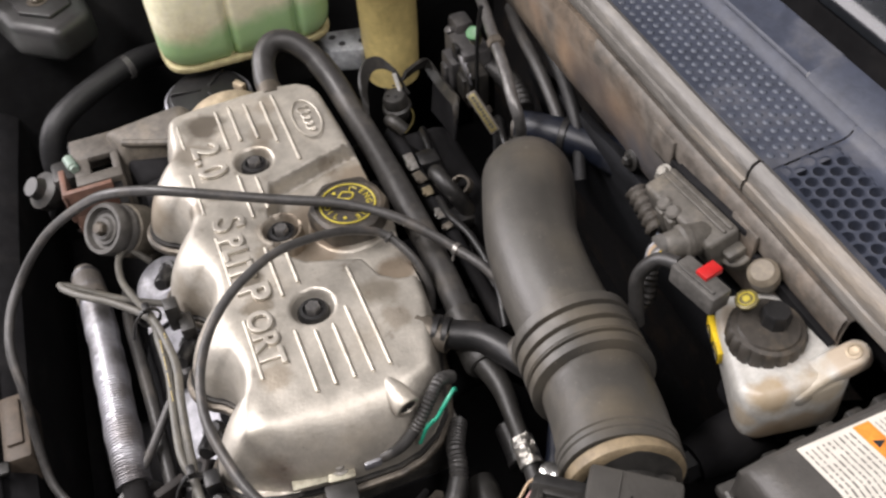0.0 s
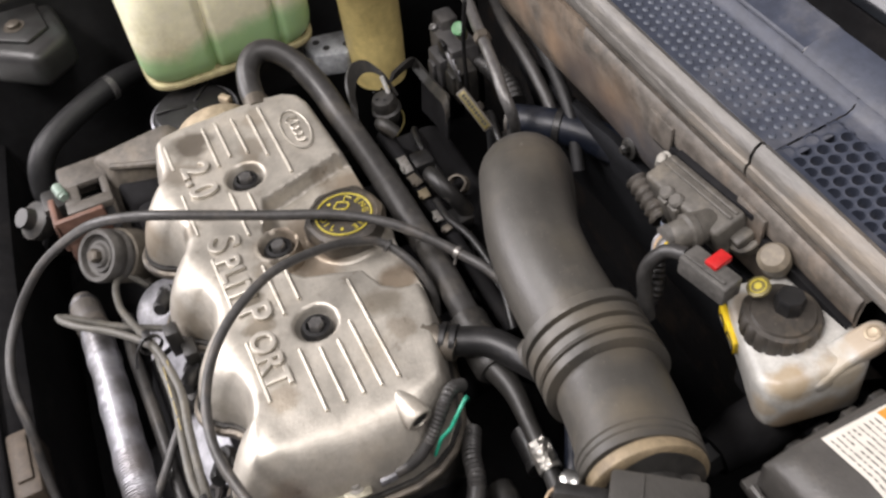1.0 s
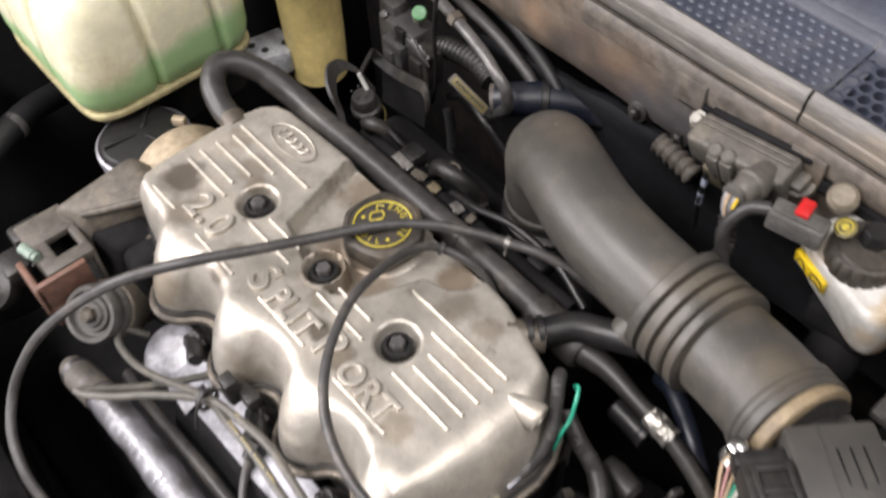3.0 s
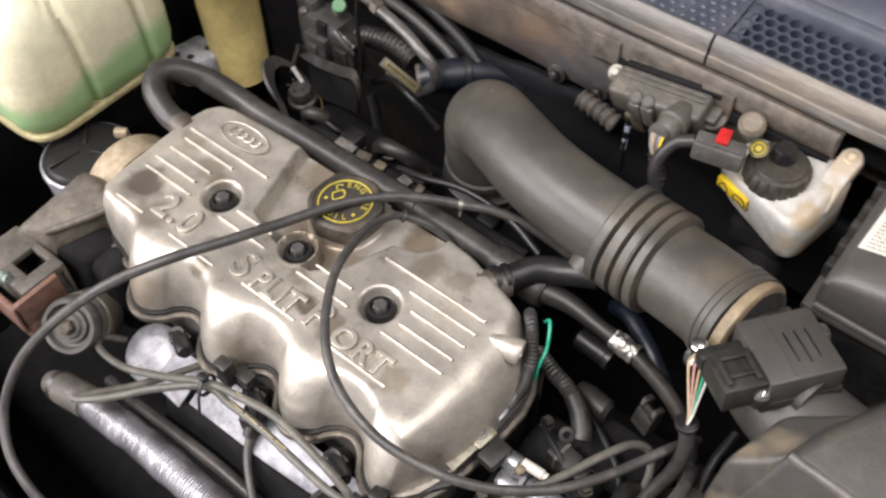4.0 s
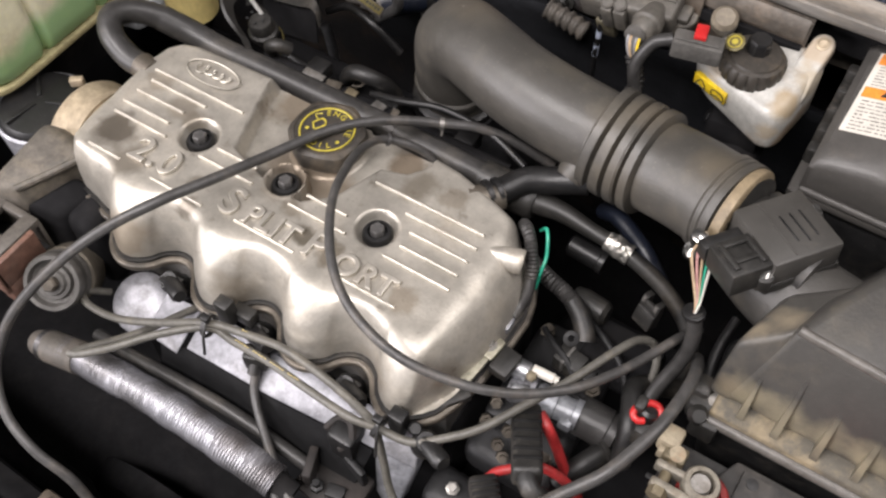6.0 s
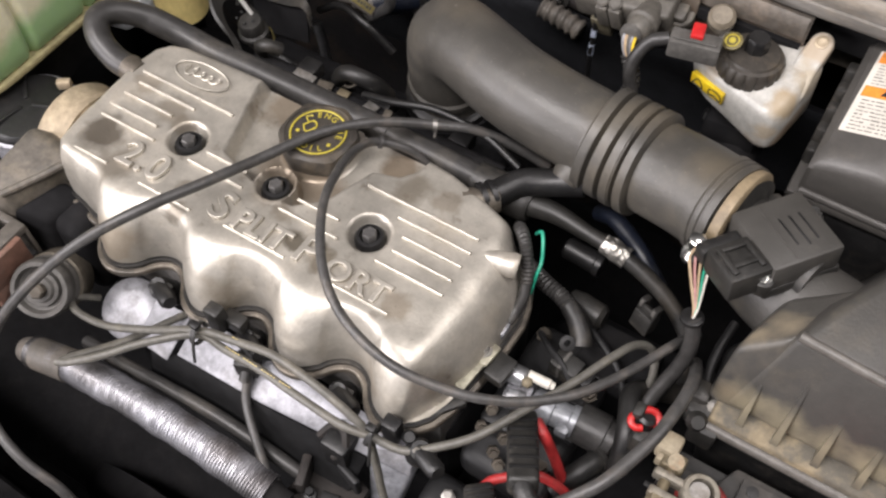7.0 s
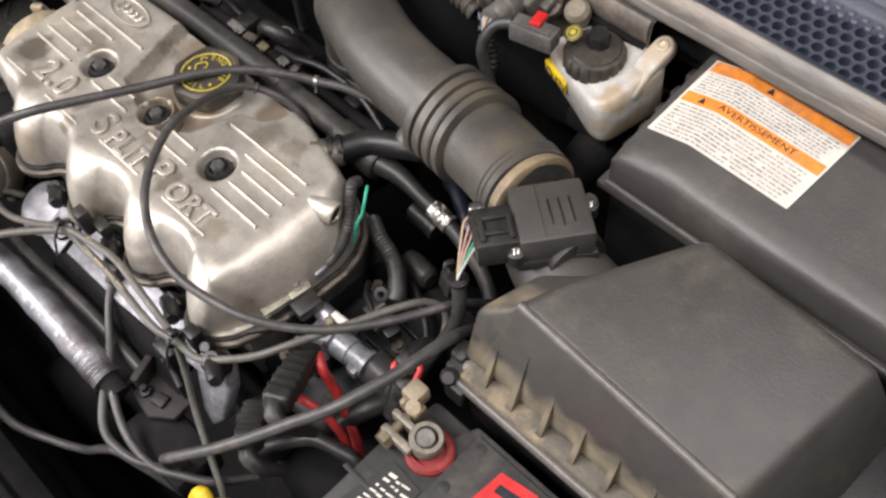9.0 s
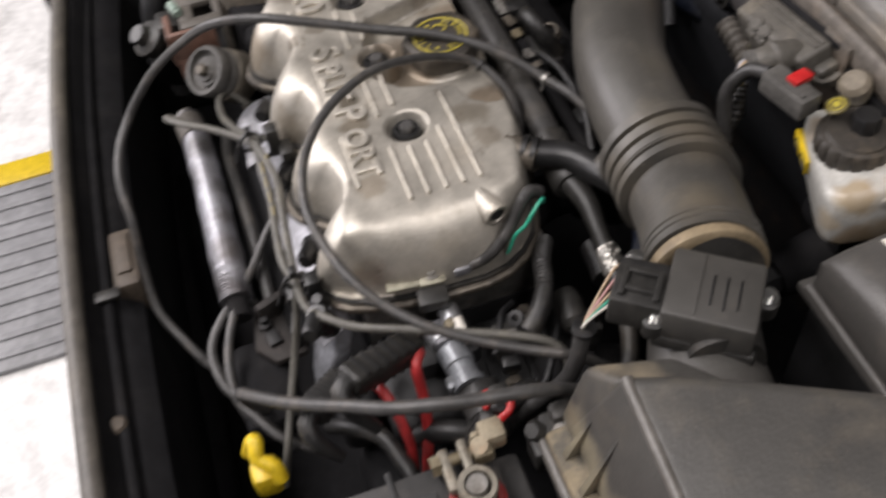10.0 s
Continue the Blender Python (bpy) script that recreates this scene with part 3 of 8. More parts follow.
def radiator():
    t = thing("radiator", (0, -0.24, 0.45), "dark radiator with fan shroud low in the bay", "radiator")
    part("core", block((-0.42, -0.262, 0.32), (0.40, -0.232, 0.395), 0.004), DARK_BAY, t)
    part("top_tank", block((-0.45, -0.268, 0.390), (0.42, -0.226, 0.420), 0.012, seg=3), DARK_BAY, t, "black plastic end tank")
    part("fan_shroud", lathe([(0.13, 0), (0.14, 0.01), (0.14, 0.04), (0.12, 0.045), (0.115, 0.01)], (-0.10, -0.232, 0.33), (0, 1, 0), 40), DARK_BAY, t)
    part("fan_motor", lathe([(0.045, 0), (0.045, 0.035), (0.03, 0.045)], (-0.10, -0.23, 0.33), (0, 1, 0), 24), DARK_BAY, t)
    for k in range(3):
        a = radians(90 + 120 * k)
        part("strut", block((0.03, -0.006, 0), (0.135, 0.006, 0.01), 0.001, Matrix.Translation((-0.10, -0.215, 0.33)) @ Matrix.Rotation(radians(-90), 4, "X") @ Matrix.Rotation(a, 4, "Z")), DARK_BAY, t)
    return t


radiator()
single("relay_box", joined(block((-0.098, -0.306, 0.640), (-0.018, -0.278, 0.688), 0.005), block((-0.088, -0.300, 0.686), (-0.034, -0.284, 0.692), 0.002)), RELAY_TAN, "tan relay box fixed behind the front panel", "relay")
single("cable_grommet", lathe([(0.007, 0), (0.009, 0.003), (0.009, 0.012), (0.006, 0.015)], (0.137, -0.322, 0.672), (0.1, 0.2, 1), 18), RELAY_TAN, "small tan grommet on the front panel", "grommet")


# firewall, weatherstrip and cowl
def strip(prof, x0, x1, n=60, wave=0.0):
    """A long pressed form: a section in y and z run along x."""
    bm = bmesh.new()
    rows = []
    for i in range(n + 1):
        x = x0 + (x1 - x0) * i / n
        w = wave * noise.noise(Vector((x * 9, 0.3, 0.7)))
        rows.append([bm.verts.new((x, y + w, z + w * 0.6)) for y, z in prof])
    for a, b in zip(rows[:-1], rows[1:]):
        for k in range(len(prof) - 1):
            bm.faces.new((a[k], b[k], b[k + 1], a[k + 1]))
    bmesh.ops.recalc_face_normals(bm, faces=bm.faces[:])
    return bm


def firewall():
    t = thing("firewall", (0, 0.33, 0.4), "stained brown-grey steel firewall panel behind the engine", "car body", kind="structure")
    part("panel", strip([(0.36, 0.86), (0.330, 0.878), (0.3135, 0.897), (0.3095, 0.915), (0.3075, 0.930), (0.304, 0.948), (0.303, 0.972), (0.305, 0.984), (0.330, 0.986), (0.48, 0.94)], -0.66, 0.3150, 90, 0.003), FIREWALL, t)
    part("panel", strip([(0.455, 0.835), (0.400, 0.880), (0.358, 0.905), (0.348, 0.95), (0.348, 0.978), (0.316, 0.983), (0.318, 0.986), (0.330, 0.986), (0.48, 0.94)], 0.3150, 0.72, 40, 0.002), FIREWALL, t)
    part("insulation", strip([(0.47, 0.40), (0.465, 0.78), (0.448, 0.838), (0.424, 0.858), (0.428, 0.864), (0.45, 0.845), (0.48, 0.78), (0.48, 0.40)], -0.66, 0.72, 90, 0.006), FELT, t, "black felt insulation")
    # added pad: its dark colour stands for shade on the panel's lower part
    pad = strip([(0.345, 0.74), (0.328, 0.82), (0.3165, 0.860), (0.3100, 0.878), (0.3090, 0.886), (0.3105, 0.891), (0.320, 0.888), (0.35, 0.85), (0.36, 0.74)], -0.16, 0.72, 90, 0.004)
    for v in pad.verts:
        v.co.z += min(0.0, 0.14 * (v.co.x - 0.06)) + 0.004 * noise.noise(Vector((v.co.x * 23, 0.2, 0.1)))
    part("lower_pad", pad, PAD_BLUE, t, "blue-black pad added for the shade low on the firewall")
    # raised dark strip stands in for the shade of the gap under the flange
    part("gap_seal", strip([(0.3030, 0.950), (0.2985, 0.951), (0.2980, 0.955), (0.2985, 0.960), (0.3030, 0.961)], 0.094, 0.3130, 30, 0.0006), DARK_BAY, t, "dark strip drawn for the shaded gap below the flange")
    part("flange", strip([(0.3040, 0.962), (0.3015, 0.964), (0.3005, 0.974), (0.3015, 0.983), (0.304, 0.986)], -0.02, 0.3130, 60, 0.0006), FIREWALL, t)
    for x in (0.086, 0.196):
        part("tab", block((x, 0.2975, 0.952), (x + 0.03, 0.3015, 0.978), 0.0015), FIREWALL, t)
    for x, z in ((0.048, 0.899), (0.096, 0.903)):
        part("bolt", joined(lathe([(0.010, 0), (0.010, 0.0015), (0.009, 0.002)], (x, 0.3095, z), (0, -1, 0.2), 18), lathe([(0.005, 0), (0.005, 0.006), (0.003, 0.008)], (x, 0.3085, z), (0, -1, 0.2), 6)), BLACK_DUSTY, t)
    return t


firewall()


def cowl_seal():
    t = thing("cowl_seal", (0.0, 0.302, 0.985), "dusty grey-brown rubber weatherstrip along the cowl edge", "weatherstrip", kind="structure")
    prof = [(0.308, 0.987), (0.3060, 0.989), (0.3052, 0.994), (0.3060, 0.9985), (0.3080, 0.9995), (0.3080, 1.006), (0.3105, 1.0125), (0.3150, 1.0155), (0.3205, 1.012), (0.3225, 1.004), (0.3225, 0.985)]
    part("seal_strip", strip(prof, -0.62, 0.189, 90, 0.0012), SEAL, t)
    part("seal_strip", strip(prof, 0.1915, 0.70, 60, 0.0012), SEAL, t)
    return t


cowl_seal()


def cowl_panel():
    """Grille panel below the windscreen: a blind dimpled field and a field of open round holes."""
    t = thing("cowl_panel", (0.1, 0.37, 1.0), "blue-grey plastic cowl panel with honeycomb grille", "cowl panel", kind="structure")
    slope = lambda y: 1.004 + (y - 0.325) * 0.12
    # blind field
    part("blind_panel", strip([(0.322, 0.985), (0.323, 1.000), (0.327, slope(0.327)), (0.386, slope(0.386)), (0.391, slope(0.391) + 0.003), (0.394, slope(0.394) + 0.010)], -0.60, 0.192, 40), COWL, t)
    pitch = 0.0098
    dots = bmesh.new()
    knob = bpy.data.meshes.new("dimple")
    n, r = 7, 0.0033
    ring = [(math.cos(6.283 * k / n), math.sin(6.283 * k / n)) for k in range(n)]
    knob.from_pydata([(r * c, r * q, 0) for c, q in ring] + [(0.6 * r * c, 0.6 * r * q, 0.0013) for c, q in ring], [], [list(range(n, 2 * n))] + [[k, (k + 1) % n, n + (k + 1) % n, n + k] for k in range(n)])
    knob.materials.append(COWL_LIGHT)
    rows_n, y = 0, 0.334
    while y < 0.386:
        x = -0.30 + (pitch / 2 if rows_n % 2 else 0)
        while x < 0.188:
            if x > -0.02:
                ob = new("dimple", knob)
                ob.parent = t
                ob.location = Vector((x, y, slope(y) + 0.0002)) - base_of(t)
            else:
                lo = [dots.verts.new((x + r * c, y + r * q, slope(y) + 0.0002)) for c, q in ring]
                hi = [dots.verts.new((x + 0.6 * r * c, y + 0.6 * r * q, slope(y) + 0.0015)) for c, q in ring]
                dots.faces.new(hi)
                for k in range(n):
                    dots.faces.new((lo[k], lo[(k + 1) % n], hi[(k + 1) % n], hi[k]))
            x += pitch
        y += pitch * 0.866
        rows_n += 1
    tagged(part("far_dimples", dots, COWL_LIGHT, t, "pale raised dimples"), kind="stuff")
    # open field: hexagon cells, each with a round hole through the sheet
    pitch = 0.0115
    seg, grade = 12, 0.12
    outer, inner = [], []
    for k in range(seg):
        a = 6.2832 * k / seg + radians(30)
        kk = (a - radians(30)) % radians(60) - radians(30)
        ro = pitch / 2 / math.cos(kk)
        outer.append((ro * math.cos(a), ro * math.sin(a)))
        inner.append((0.0046 * math.cos(a), 0.0046 * math.sin(a)))
    cell = bpy.data.meshes.new("grille_cell")
    cell.from_pydata([(x, y, y * grade) for x, y in outer] + [(x, y, y * grade) for x, y in inner] + [(x, y, y * grade - 0.009) for x, y in inner], [],
                     [[k, (k + 1) % seg, seg + (k + 1) % seg, seg + k] for k in range(seg)] + [[seg + k, seg + (k + 1) % seg, 2 * seg + (k + 1) % seg, 2 * seg + k] for k in range(seg)])
    cell.materials.append(COWL)
    y, rows_n = 0.333, 0
    while y < 0.374:
        x = 0.1985 + (pitch / 2 if rows_n % 2 else 0)
        while x < 0.62:
            ob = new("grille_cell", cell)
            ob.parent = t
            ob.location = Vector((x, y, slope(y))) - base_of(t)
            x += pitch
        y += pitch * 0.866
        rows_n += 1
    part("front_rim", strip([(0.322, 0.985), (0.323, 1.000), (0.326, 1.006), (0.331, 1.005), (0.331, 0.99)], 0.1935, 0.64, 20), COWL, t)
    part("rear_rim", strip([(0.3765, 0.995), (0.3775, slope(0.3775)), (0.386, slope(0.386)), (0.391, slope(0.391) + 0.003), (0.394, slope(0.394) + 0.010)], 0.1935, 0.64, 20), COWL, t)
    y, rows_n = 0.3800, 0
    while y < 0.387:
        x = 0.35 + (0.0058 if rows_n % 2 else 0)
        while x < 0.60:
            ob = new("dimple", knob)
            ob.parent = t
            ob.location = Vector((x, y, slope(y) + 0.0002)) - base_of(t)
            x += pitch
        y += pitch * 0.5
        rows_n += 1
    part("duct", strip([(0.325, 0.985), (0.330, 0.945), (0.372, 0.945), (0.377, 1.0)], 0.18, 0.66, 4), DARK_BAY, t)
    part("side_rim", strip([(0.326, 0.985), (0.327, slope(0.327) - 0.0006), (0.377, slope(0.377) - 0.0006)], 0.1935, 0.2035, 2), COWL, t)
    part("rear_band", strip([(0.394, 1.016), (0.399, 1.023), (0.428, 1.031), (0.434, 1.026), (0.435, 0.99)], -0.60, 0.130, 12), COWL, t)
    part("rear_band", strip([(0.392, 1.018), (0.399, 1.027), (0.424, 1.034), (0.430, 1.028), (0.431, 0.99)], 0.1325, 0.66, 12), COWL, t)
    return t


cowl_panel()
setting("wiper_well", strip([(0.436, 0.99), (0.445, 0.985), (0.475, 0.985), (0.484, 1.012)], -0.66, 0.70, 12), DARK_BAY, "dark well between cowl panel and windscreen", "car body")
setting("windscreen", strip([(0.478, 1.012), (0.484, 1.030), (0.80, 1.24), (0.80, 1.22), (0.50, 1.01)], -0.66, 0.70, 4), GLASS_DARK, "dark lower edge of the windscreen", "windscreen")


# ---- the engine: block, head, valve cover ----
def engine_block():
    t = thing("engine_block", (0, 0, 0.42), "oily cylinder block and head below the cover, block coloured dark for shade", "engine")
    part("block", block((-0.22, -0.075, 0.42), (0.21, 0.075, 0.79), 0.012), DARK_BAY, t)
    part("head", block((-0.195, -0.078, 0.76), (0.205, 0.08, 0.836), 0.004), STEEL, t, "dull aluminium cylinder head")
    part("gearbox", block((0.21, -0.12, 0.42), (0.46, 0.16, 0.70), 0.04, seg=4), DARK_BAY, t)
    return t


engine_block()

XC = [-0.103 + 0.092 * k for k in range(4)]


def scallop(x):
    c = math.cos(2 * math.pi * (x + 0.103) / 0.092)
    c = math.copysign(abs(c) ** 0.75, c)
    return -0.0905 - 0.0145 * c


def cover_outline():
    p = [(-0.197, -0.040), (-0.194, -0.058), (-0.184, -0.068), (-0.165, -0.072)]
    x = -0.150
    while x <= 0.186:
        p.append((x, scallop(x)))
        x += 0.004
    p += [(0.193, -0.094), (0.200, -0.085), (0.206, -0.068), (0.211, -0.045), (0.215, -0.01), (0.216, 0.022), (0.212, 0.040), (0.203, 0.056),
          (0.188, 0.070), (0.165, 0.078), (0.145, 0.084), (0.120, 0.091), (0.090, 0.094), (-0.085, 0.094), (-0.165, 0.090), (-0.182, 0.084),
          (-0.193, 0.070), (-0.197, 0.050)]
    return p


SHELF = [(-0.083, 0.12), (-0.079, 0.078), (-0.058, 0.006), (-0.018, -0.0065), (0.004, -0.012), (0.024, -0.010), (0.044, 0.008), (0.060, 0.052), (0.082, 0.059), (0.092, 0.072), (0.099, 0.12)]


def signed(poly, X, Y):
    """Distance to a closed outline, positive inside."""
    P = np.array(poly)
    Q = np.roll(P, -1, 0)
    best = np.full(X.shape, 1e9)
    inside = np.zeros(X.shape, bool)
    for (ax, ay), (bx, by) in zip(P, Q):
        dx, dy = bx - ax, by - ay
        k = np.clip(((X - ax) * dx + (Y - ay) * dy) / (dx * dx + dy * dy), 0, 1)
        best = np.minimum(best, np.hypot(X - ax - k * dx, Y - ay - k * dy))
        if ay != by:
            cross = ((ay > Y) != (by > Y)) & (X < (bx - ax) * (Y - ay) / (by - ay) + ax)
            inside ^= cross
    return np.where(inside, best, -best)


def cover_height(X, Y, D):
    s = lambda v: np.clip(v, 0, 1) ** 2 * (3 - 2 * np.clip(v, 0, 1))
    w = 0.013 + 0.003 * s((0.02 - Y) / 0.07)
    u = 1 - np.clip(D / w, 0, 1)
    g = (1 - u ** 2.4) ** (1 / 2.2)
    Z = 0.842 + 0.060 * g
    # rounded shoulders: over the scallops in front, and at the far end
    c = np.cos(2 * np.pi * (X + 0.103) / 0.092)
    edge = -0.0905 - 0.0145 * np.sign(c) * np.abs(c) ** 0.75
    edge = np.where(X < -0.150, -0.076, edge)
    q = np.clip((-0.0575 - Y) / np.maximum(-0.0575 - edge, 0.006), 0, 1)
    front = 0.842 + 0.060 * (1 - q ** 2.1) ** 0.62
    xe = 0.2165 - 0.00032 * np.clip(-Y / 0.01, 0, 12) ** 2 - 0.0012 * np.clip((Y - 0.02) / 0.01, 0, 9) ** 2
    q2 = np.clip((X - 0.170) / np.maximum(xe - 0.170, 0.01), 0, 1)
    end = 0.842 + 0.060 * (1 - q2 ** 2.3) ** 0.66
    for top in (front, end):
        k = 0.005
        h = np.clip(0.5 + 0.5 * (top - Z) / k, 0, 1)
        Z = top * (1 - h) + Z * h - k * h * (1 - h)
    Z = np.maximum(Z, 0.842)
    # oil filler shelf
    ds = signed(SHELF, X, Y)
    low = 0.8815 + 0.03 * np.clip(Y - 0.04, -0.05, 0.05) * 0.2
    k = s((ds + 0.001) / 0.0055)
    Z = Z * (1 - k) + np.minimum(Z, low) * k
    # rim round the middle bolt, and the bolt wells
    for bx, rim in ((-0.092, 0), (0.0, 1), (0.092, 0)):
        r = np.hypot(X - bx, Y)
        if rim:
            Z = np.where(r < 0.0185, np.maximum(Z, 0.9005), Z)
        Z = Z - 0.010 * s(((0.0165 if rim else 0.0185) - r) / (0.0035 if rim else 0.0050))
    # filler neck
    r = np.hypot(X, Y - 0.06)
    Z = np.where(r < 0.040, np.maximum(Z, 0.8815 + 0.008 * s((0.036 - r) / 0.006)), Z)
    return Z


def valve_cover():
    t = thing("valve_cover", (0, 0, 0.842), "dusty cast aluminium valve cover with ribs and raised lettering", "valve cover")
    out = cover_outline()
    st = 0.0016
    xs, ys = np.arange(-0.2016, 0.2208, st), np.arange(-0.1104, 0.0992, st)
    X, Y = np.meshgrid(xs, ys, indexing="ij")
    D = signed(out, X, Y)
    e = 1e-4
    gx, gy = (signed(out, X + e, Y) - D) / e, (signed(out, X, Y + e) - D) / e
    n = np.maximum(np.hypot(gx, gy), 1e-6)
    near = (D < 0) & (D > -2.0 * st)
    X2, Y2 = np.where(near, X - D * gx / n, X), np.where(near, Y - D * gy / n, Y)
    Z = cover_height(X2, Y2, np.maximum(np.where(near, 0, D), 0))
    Z += np.where(D > 0.003, 0.0003 * np.sin(X * 70 + 3 * np.sin(Y * 60)), 0)
    ok = D > -2.0 * st
    idx = -np.ones(X.shape, int)
    idx[ok] = np.arange(ok.sum())
    a, b, c, d = idx[:-1, :-1], idx[1:, :-1], idx[1:, 1:], idx[:-1, 1:]
    pos = np.stack((D[:-1, :-1], D[1:, :-1], D[1:, 1:], D[:-1, 1:])).max(0) > 0
    good = pos & (a >= 0) & (b >= 0) & (c >= 0) & (d >= 0)
    faces = np.stack((a[good], b[good], c[good], d[good]), 1)
    verts = np.stack((X2[ok], Y2[ok], Z[ok]), 1)
    me = bpy.data.meshes.new("casting")
    me.from_pydata((verts - np.array((0, 0, 0.842))).tolist(), [], faces.tolist())
    me.materials.append(COVER)
    smooth(me, 60)
    ob = new("casting", me)
    ob.parent = t
    # gasket and lower lip
    def grown(d):
        P = np.array(out)
        tan = np.roll(P, -1, 0) - np.roll(P, 1, 0)
        nrm = np.stack((tan[:, 1], -tan[:, 0]), 1) / np.linalg.norm(tan, axis=1)[:, None]
        return (P + nrm * d).tolist()
    part("gasket", prism(grown(0.0030), 0.8372, 0.8405, 0), RUBBER, t, "dark rubber gasket")
    part("lower_lip", prism(grown(0.0074), 0.8300, 0.8372, 0.0022, seg=3), mat("grimy_lip_metal", (0.165, 0.143, 0.115), 0.38, 0.5, (0.03, 0.026, 0.022), 0.5, 40, 300, 0.3), t, "grimy brown lower lip")
    # ribs
    def rib(x0, x1, y, z=0.9015):
        bm = sweep([(x0, y, z), (x1, y, z)], 0.0015, 8, 0.02)
        for v in bm.verts:
            v.co.z = z + (v.co.z - z) * 0.95
        part("rib", bm, ALU, t)
    for x0, x1, y in ((-0.175, -0.075, 0.039), (-0.169, -0.107, 0.027), (-0.172, -0.119, 0.0115), (-0.174, -0.122, -0.004), (-0.172, -0.114, -0.017),
                      (-0.076, -0.020, -0.018), (-0.068, -0.026, -0.0035), (0.018, 0.074, -0.0185), (0.026, 0.065, -0.0035),
                      (0.066, 0.169, 0.0375), (0.104, 0.170, 0.0235), (0.117, 0.170, 0.0095), (0.117, 0.170, -0.005), (0.111, 0.171, -0.0195),
                      (-0.167, -0.132, -0.055), (-0.096, -0.042, -0.0565), (-0.010, 0.049, -0.0535), (0.085, 0.144, -0.0535)):
        rib(x0, x1, y, 0.9015 if y > -0.05 else 0.9000)
    for txt, x, y, size, sp in (("2.0", -0.106, -0.0385, 0.0345, 1.12), ("S", -0.0215, -0.0410, 0.0370, 1.0), ("PLIT", 0.0195, -0.0435, 0.0275, 1.0), ("P", 0.0620, -0.0400, 0.0360, 1.0), ("ORT", 0.1090, -0.0430, 0.0265, 1.05)):
        part("lettering", lettering(txt, size, Matrix.Translation((x, y, 0.9018)), 0.0010, sp, 0.0009), ALU, t)
    oval = sweep([(-0.127 + 0.0285 * math.cos(a), 0.061 + 0.0125 * math.sin(a), 0.902) for a in [radians(10 * k) for k in range(37)]], 0.0009, 6, 0.01, False)
    part("badge_oval", oval, ALU, t)
    curl = [(-0.1465 + 0.039 * u + 0.0030 * math.cos(2 * math.pi * 4.5 * u), 0.0610 + (0.0052 if u < 0.3 else 0.0036) * math.sin(2 * math.pi * 4.5 * u), 0.9022) for u in [k / 60 for k in range(61)]]
    part("badge_relief", sweep(curl, 0.0008, 5, 0.002), ALU, t)
    # bolts in rubber grommets
    for bx in (-0.092, 0.0, 0.092):
        g = part("grommet", lathe([(0.0128, 0), (0.0128, 0.004), (0.0108, 0.0072), (0.0082, 0.0075), (0.0076, 0.004)], (bx, 0, 0.8895), seg=28), BLACK, t, "black rubber bolt grommet")
        part("bolt", lathe([(0.0062, 0), (0.0062, 0.007), (0.0052, 0.0082)], (bx, 0, 0.893), seg=6), DARK_PIPE, g, "dull hexagon bolt head")
    # breather spigots and drilled boss
    part("spigot", lathe([(0.0125, 0), (0.0125, 0.016), (0.0105, 0.018), (0.0105, 0.03)], (-0.183, 0.040, 0.890), (-1, 0.12, 0.05), 24), GRIMY_ALU, t)
    part("spigot", lathe([(0.0125, 0), (0.0120, 0.022), (0.0105, 0.03)], (0.135, 0.070, 0.888), (0.75, 0.6, 0.0), 24), GRIMY_ALU, t)
    ax = (0.9, 0.22, -0.08)
    part("boss", lathe([(0.0020, -0.034), (0.0060, -0.020), (0.0092, -0.007), (0.0104, 0.001), (0.0104, 0.0050), (0.0096, 0.0062), (0.0070, 0.0062), (0.0062, 0.0035)], (0.1985, 0.0360, 0.8925), ax, 28), COVER, t, "drilled corner boss")
    part("boss_hole", lathe([(0.0066, 0.0), (0.0066, 0.0006)], Vector((0.1985, 0.0360, 0.8925)) + Vector(ax).normalized() * 0.0040, ax, 20), PRINT_BLACK, t, "dark empty bolt hole")
    return t


valve_cover()


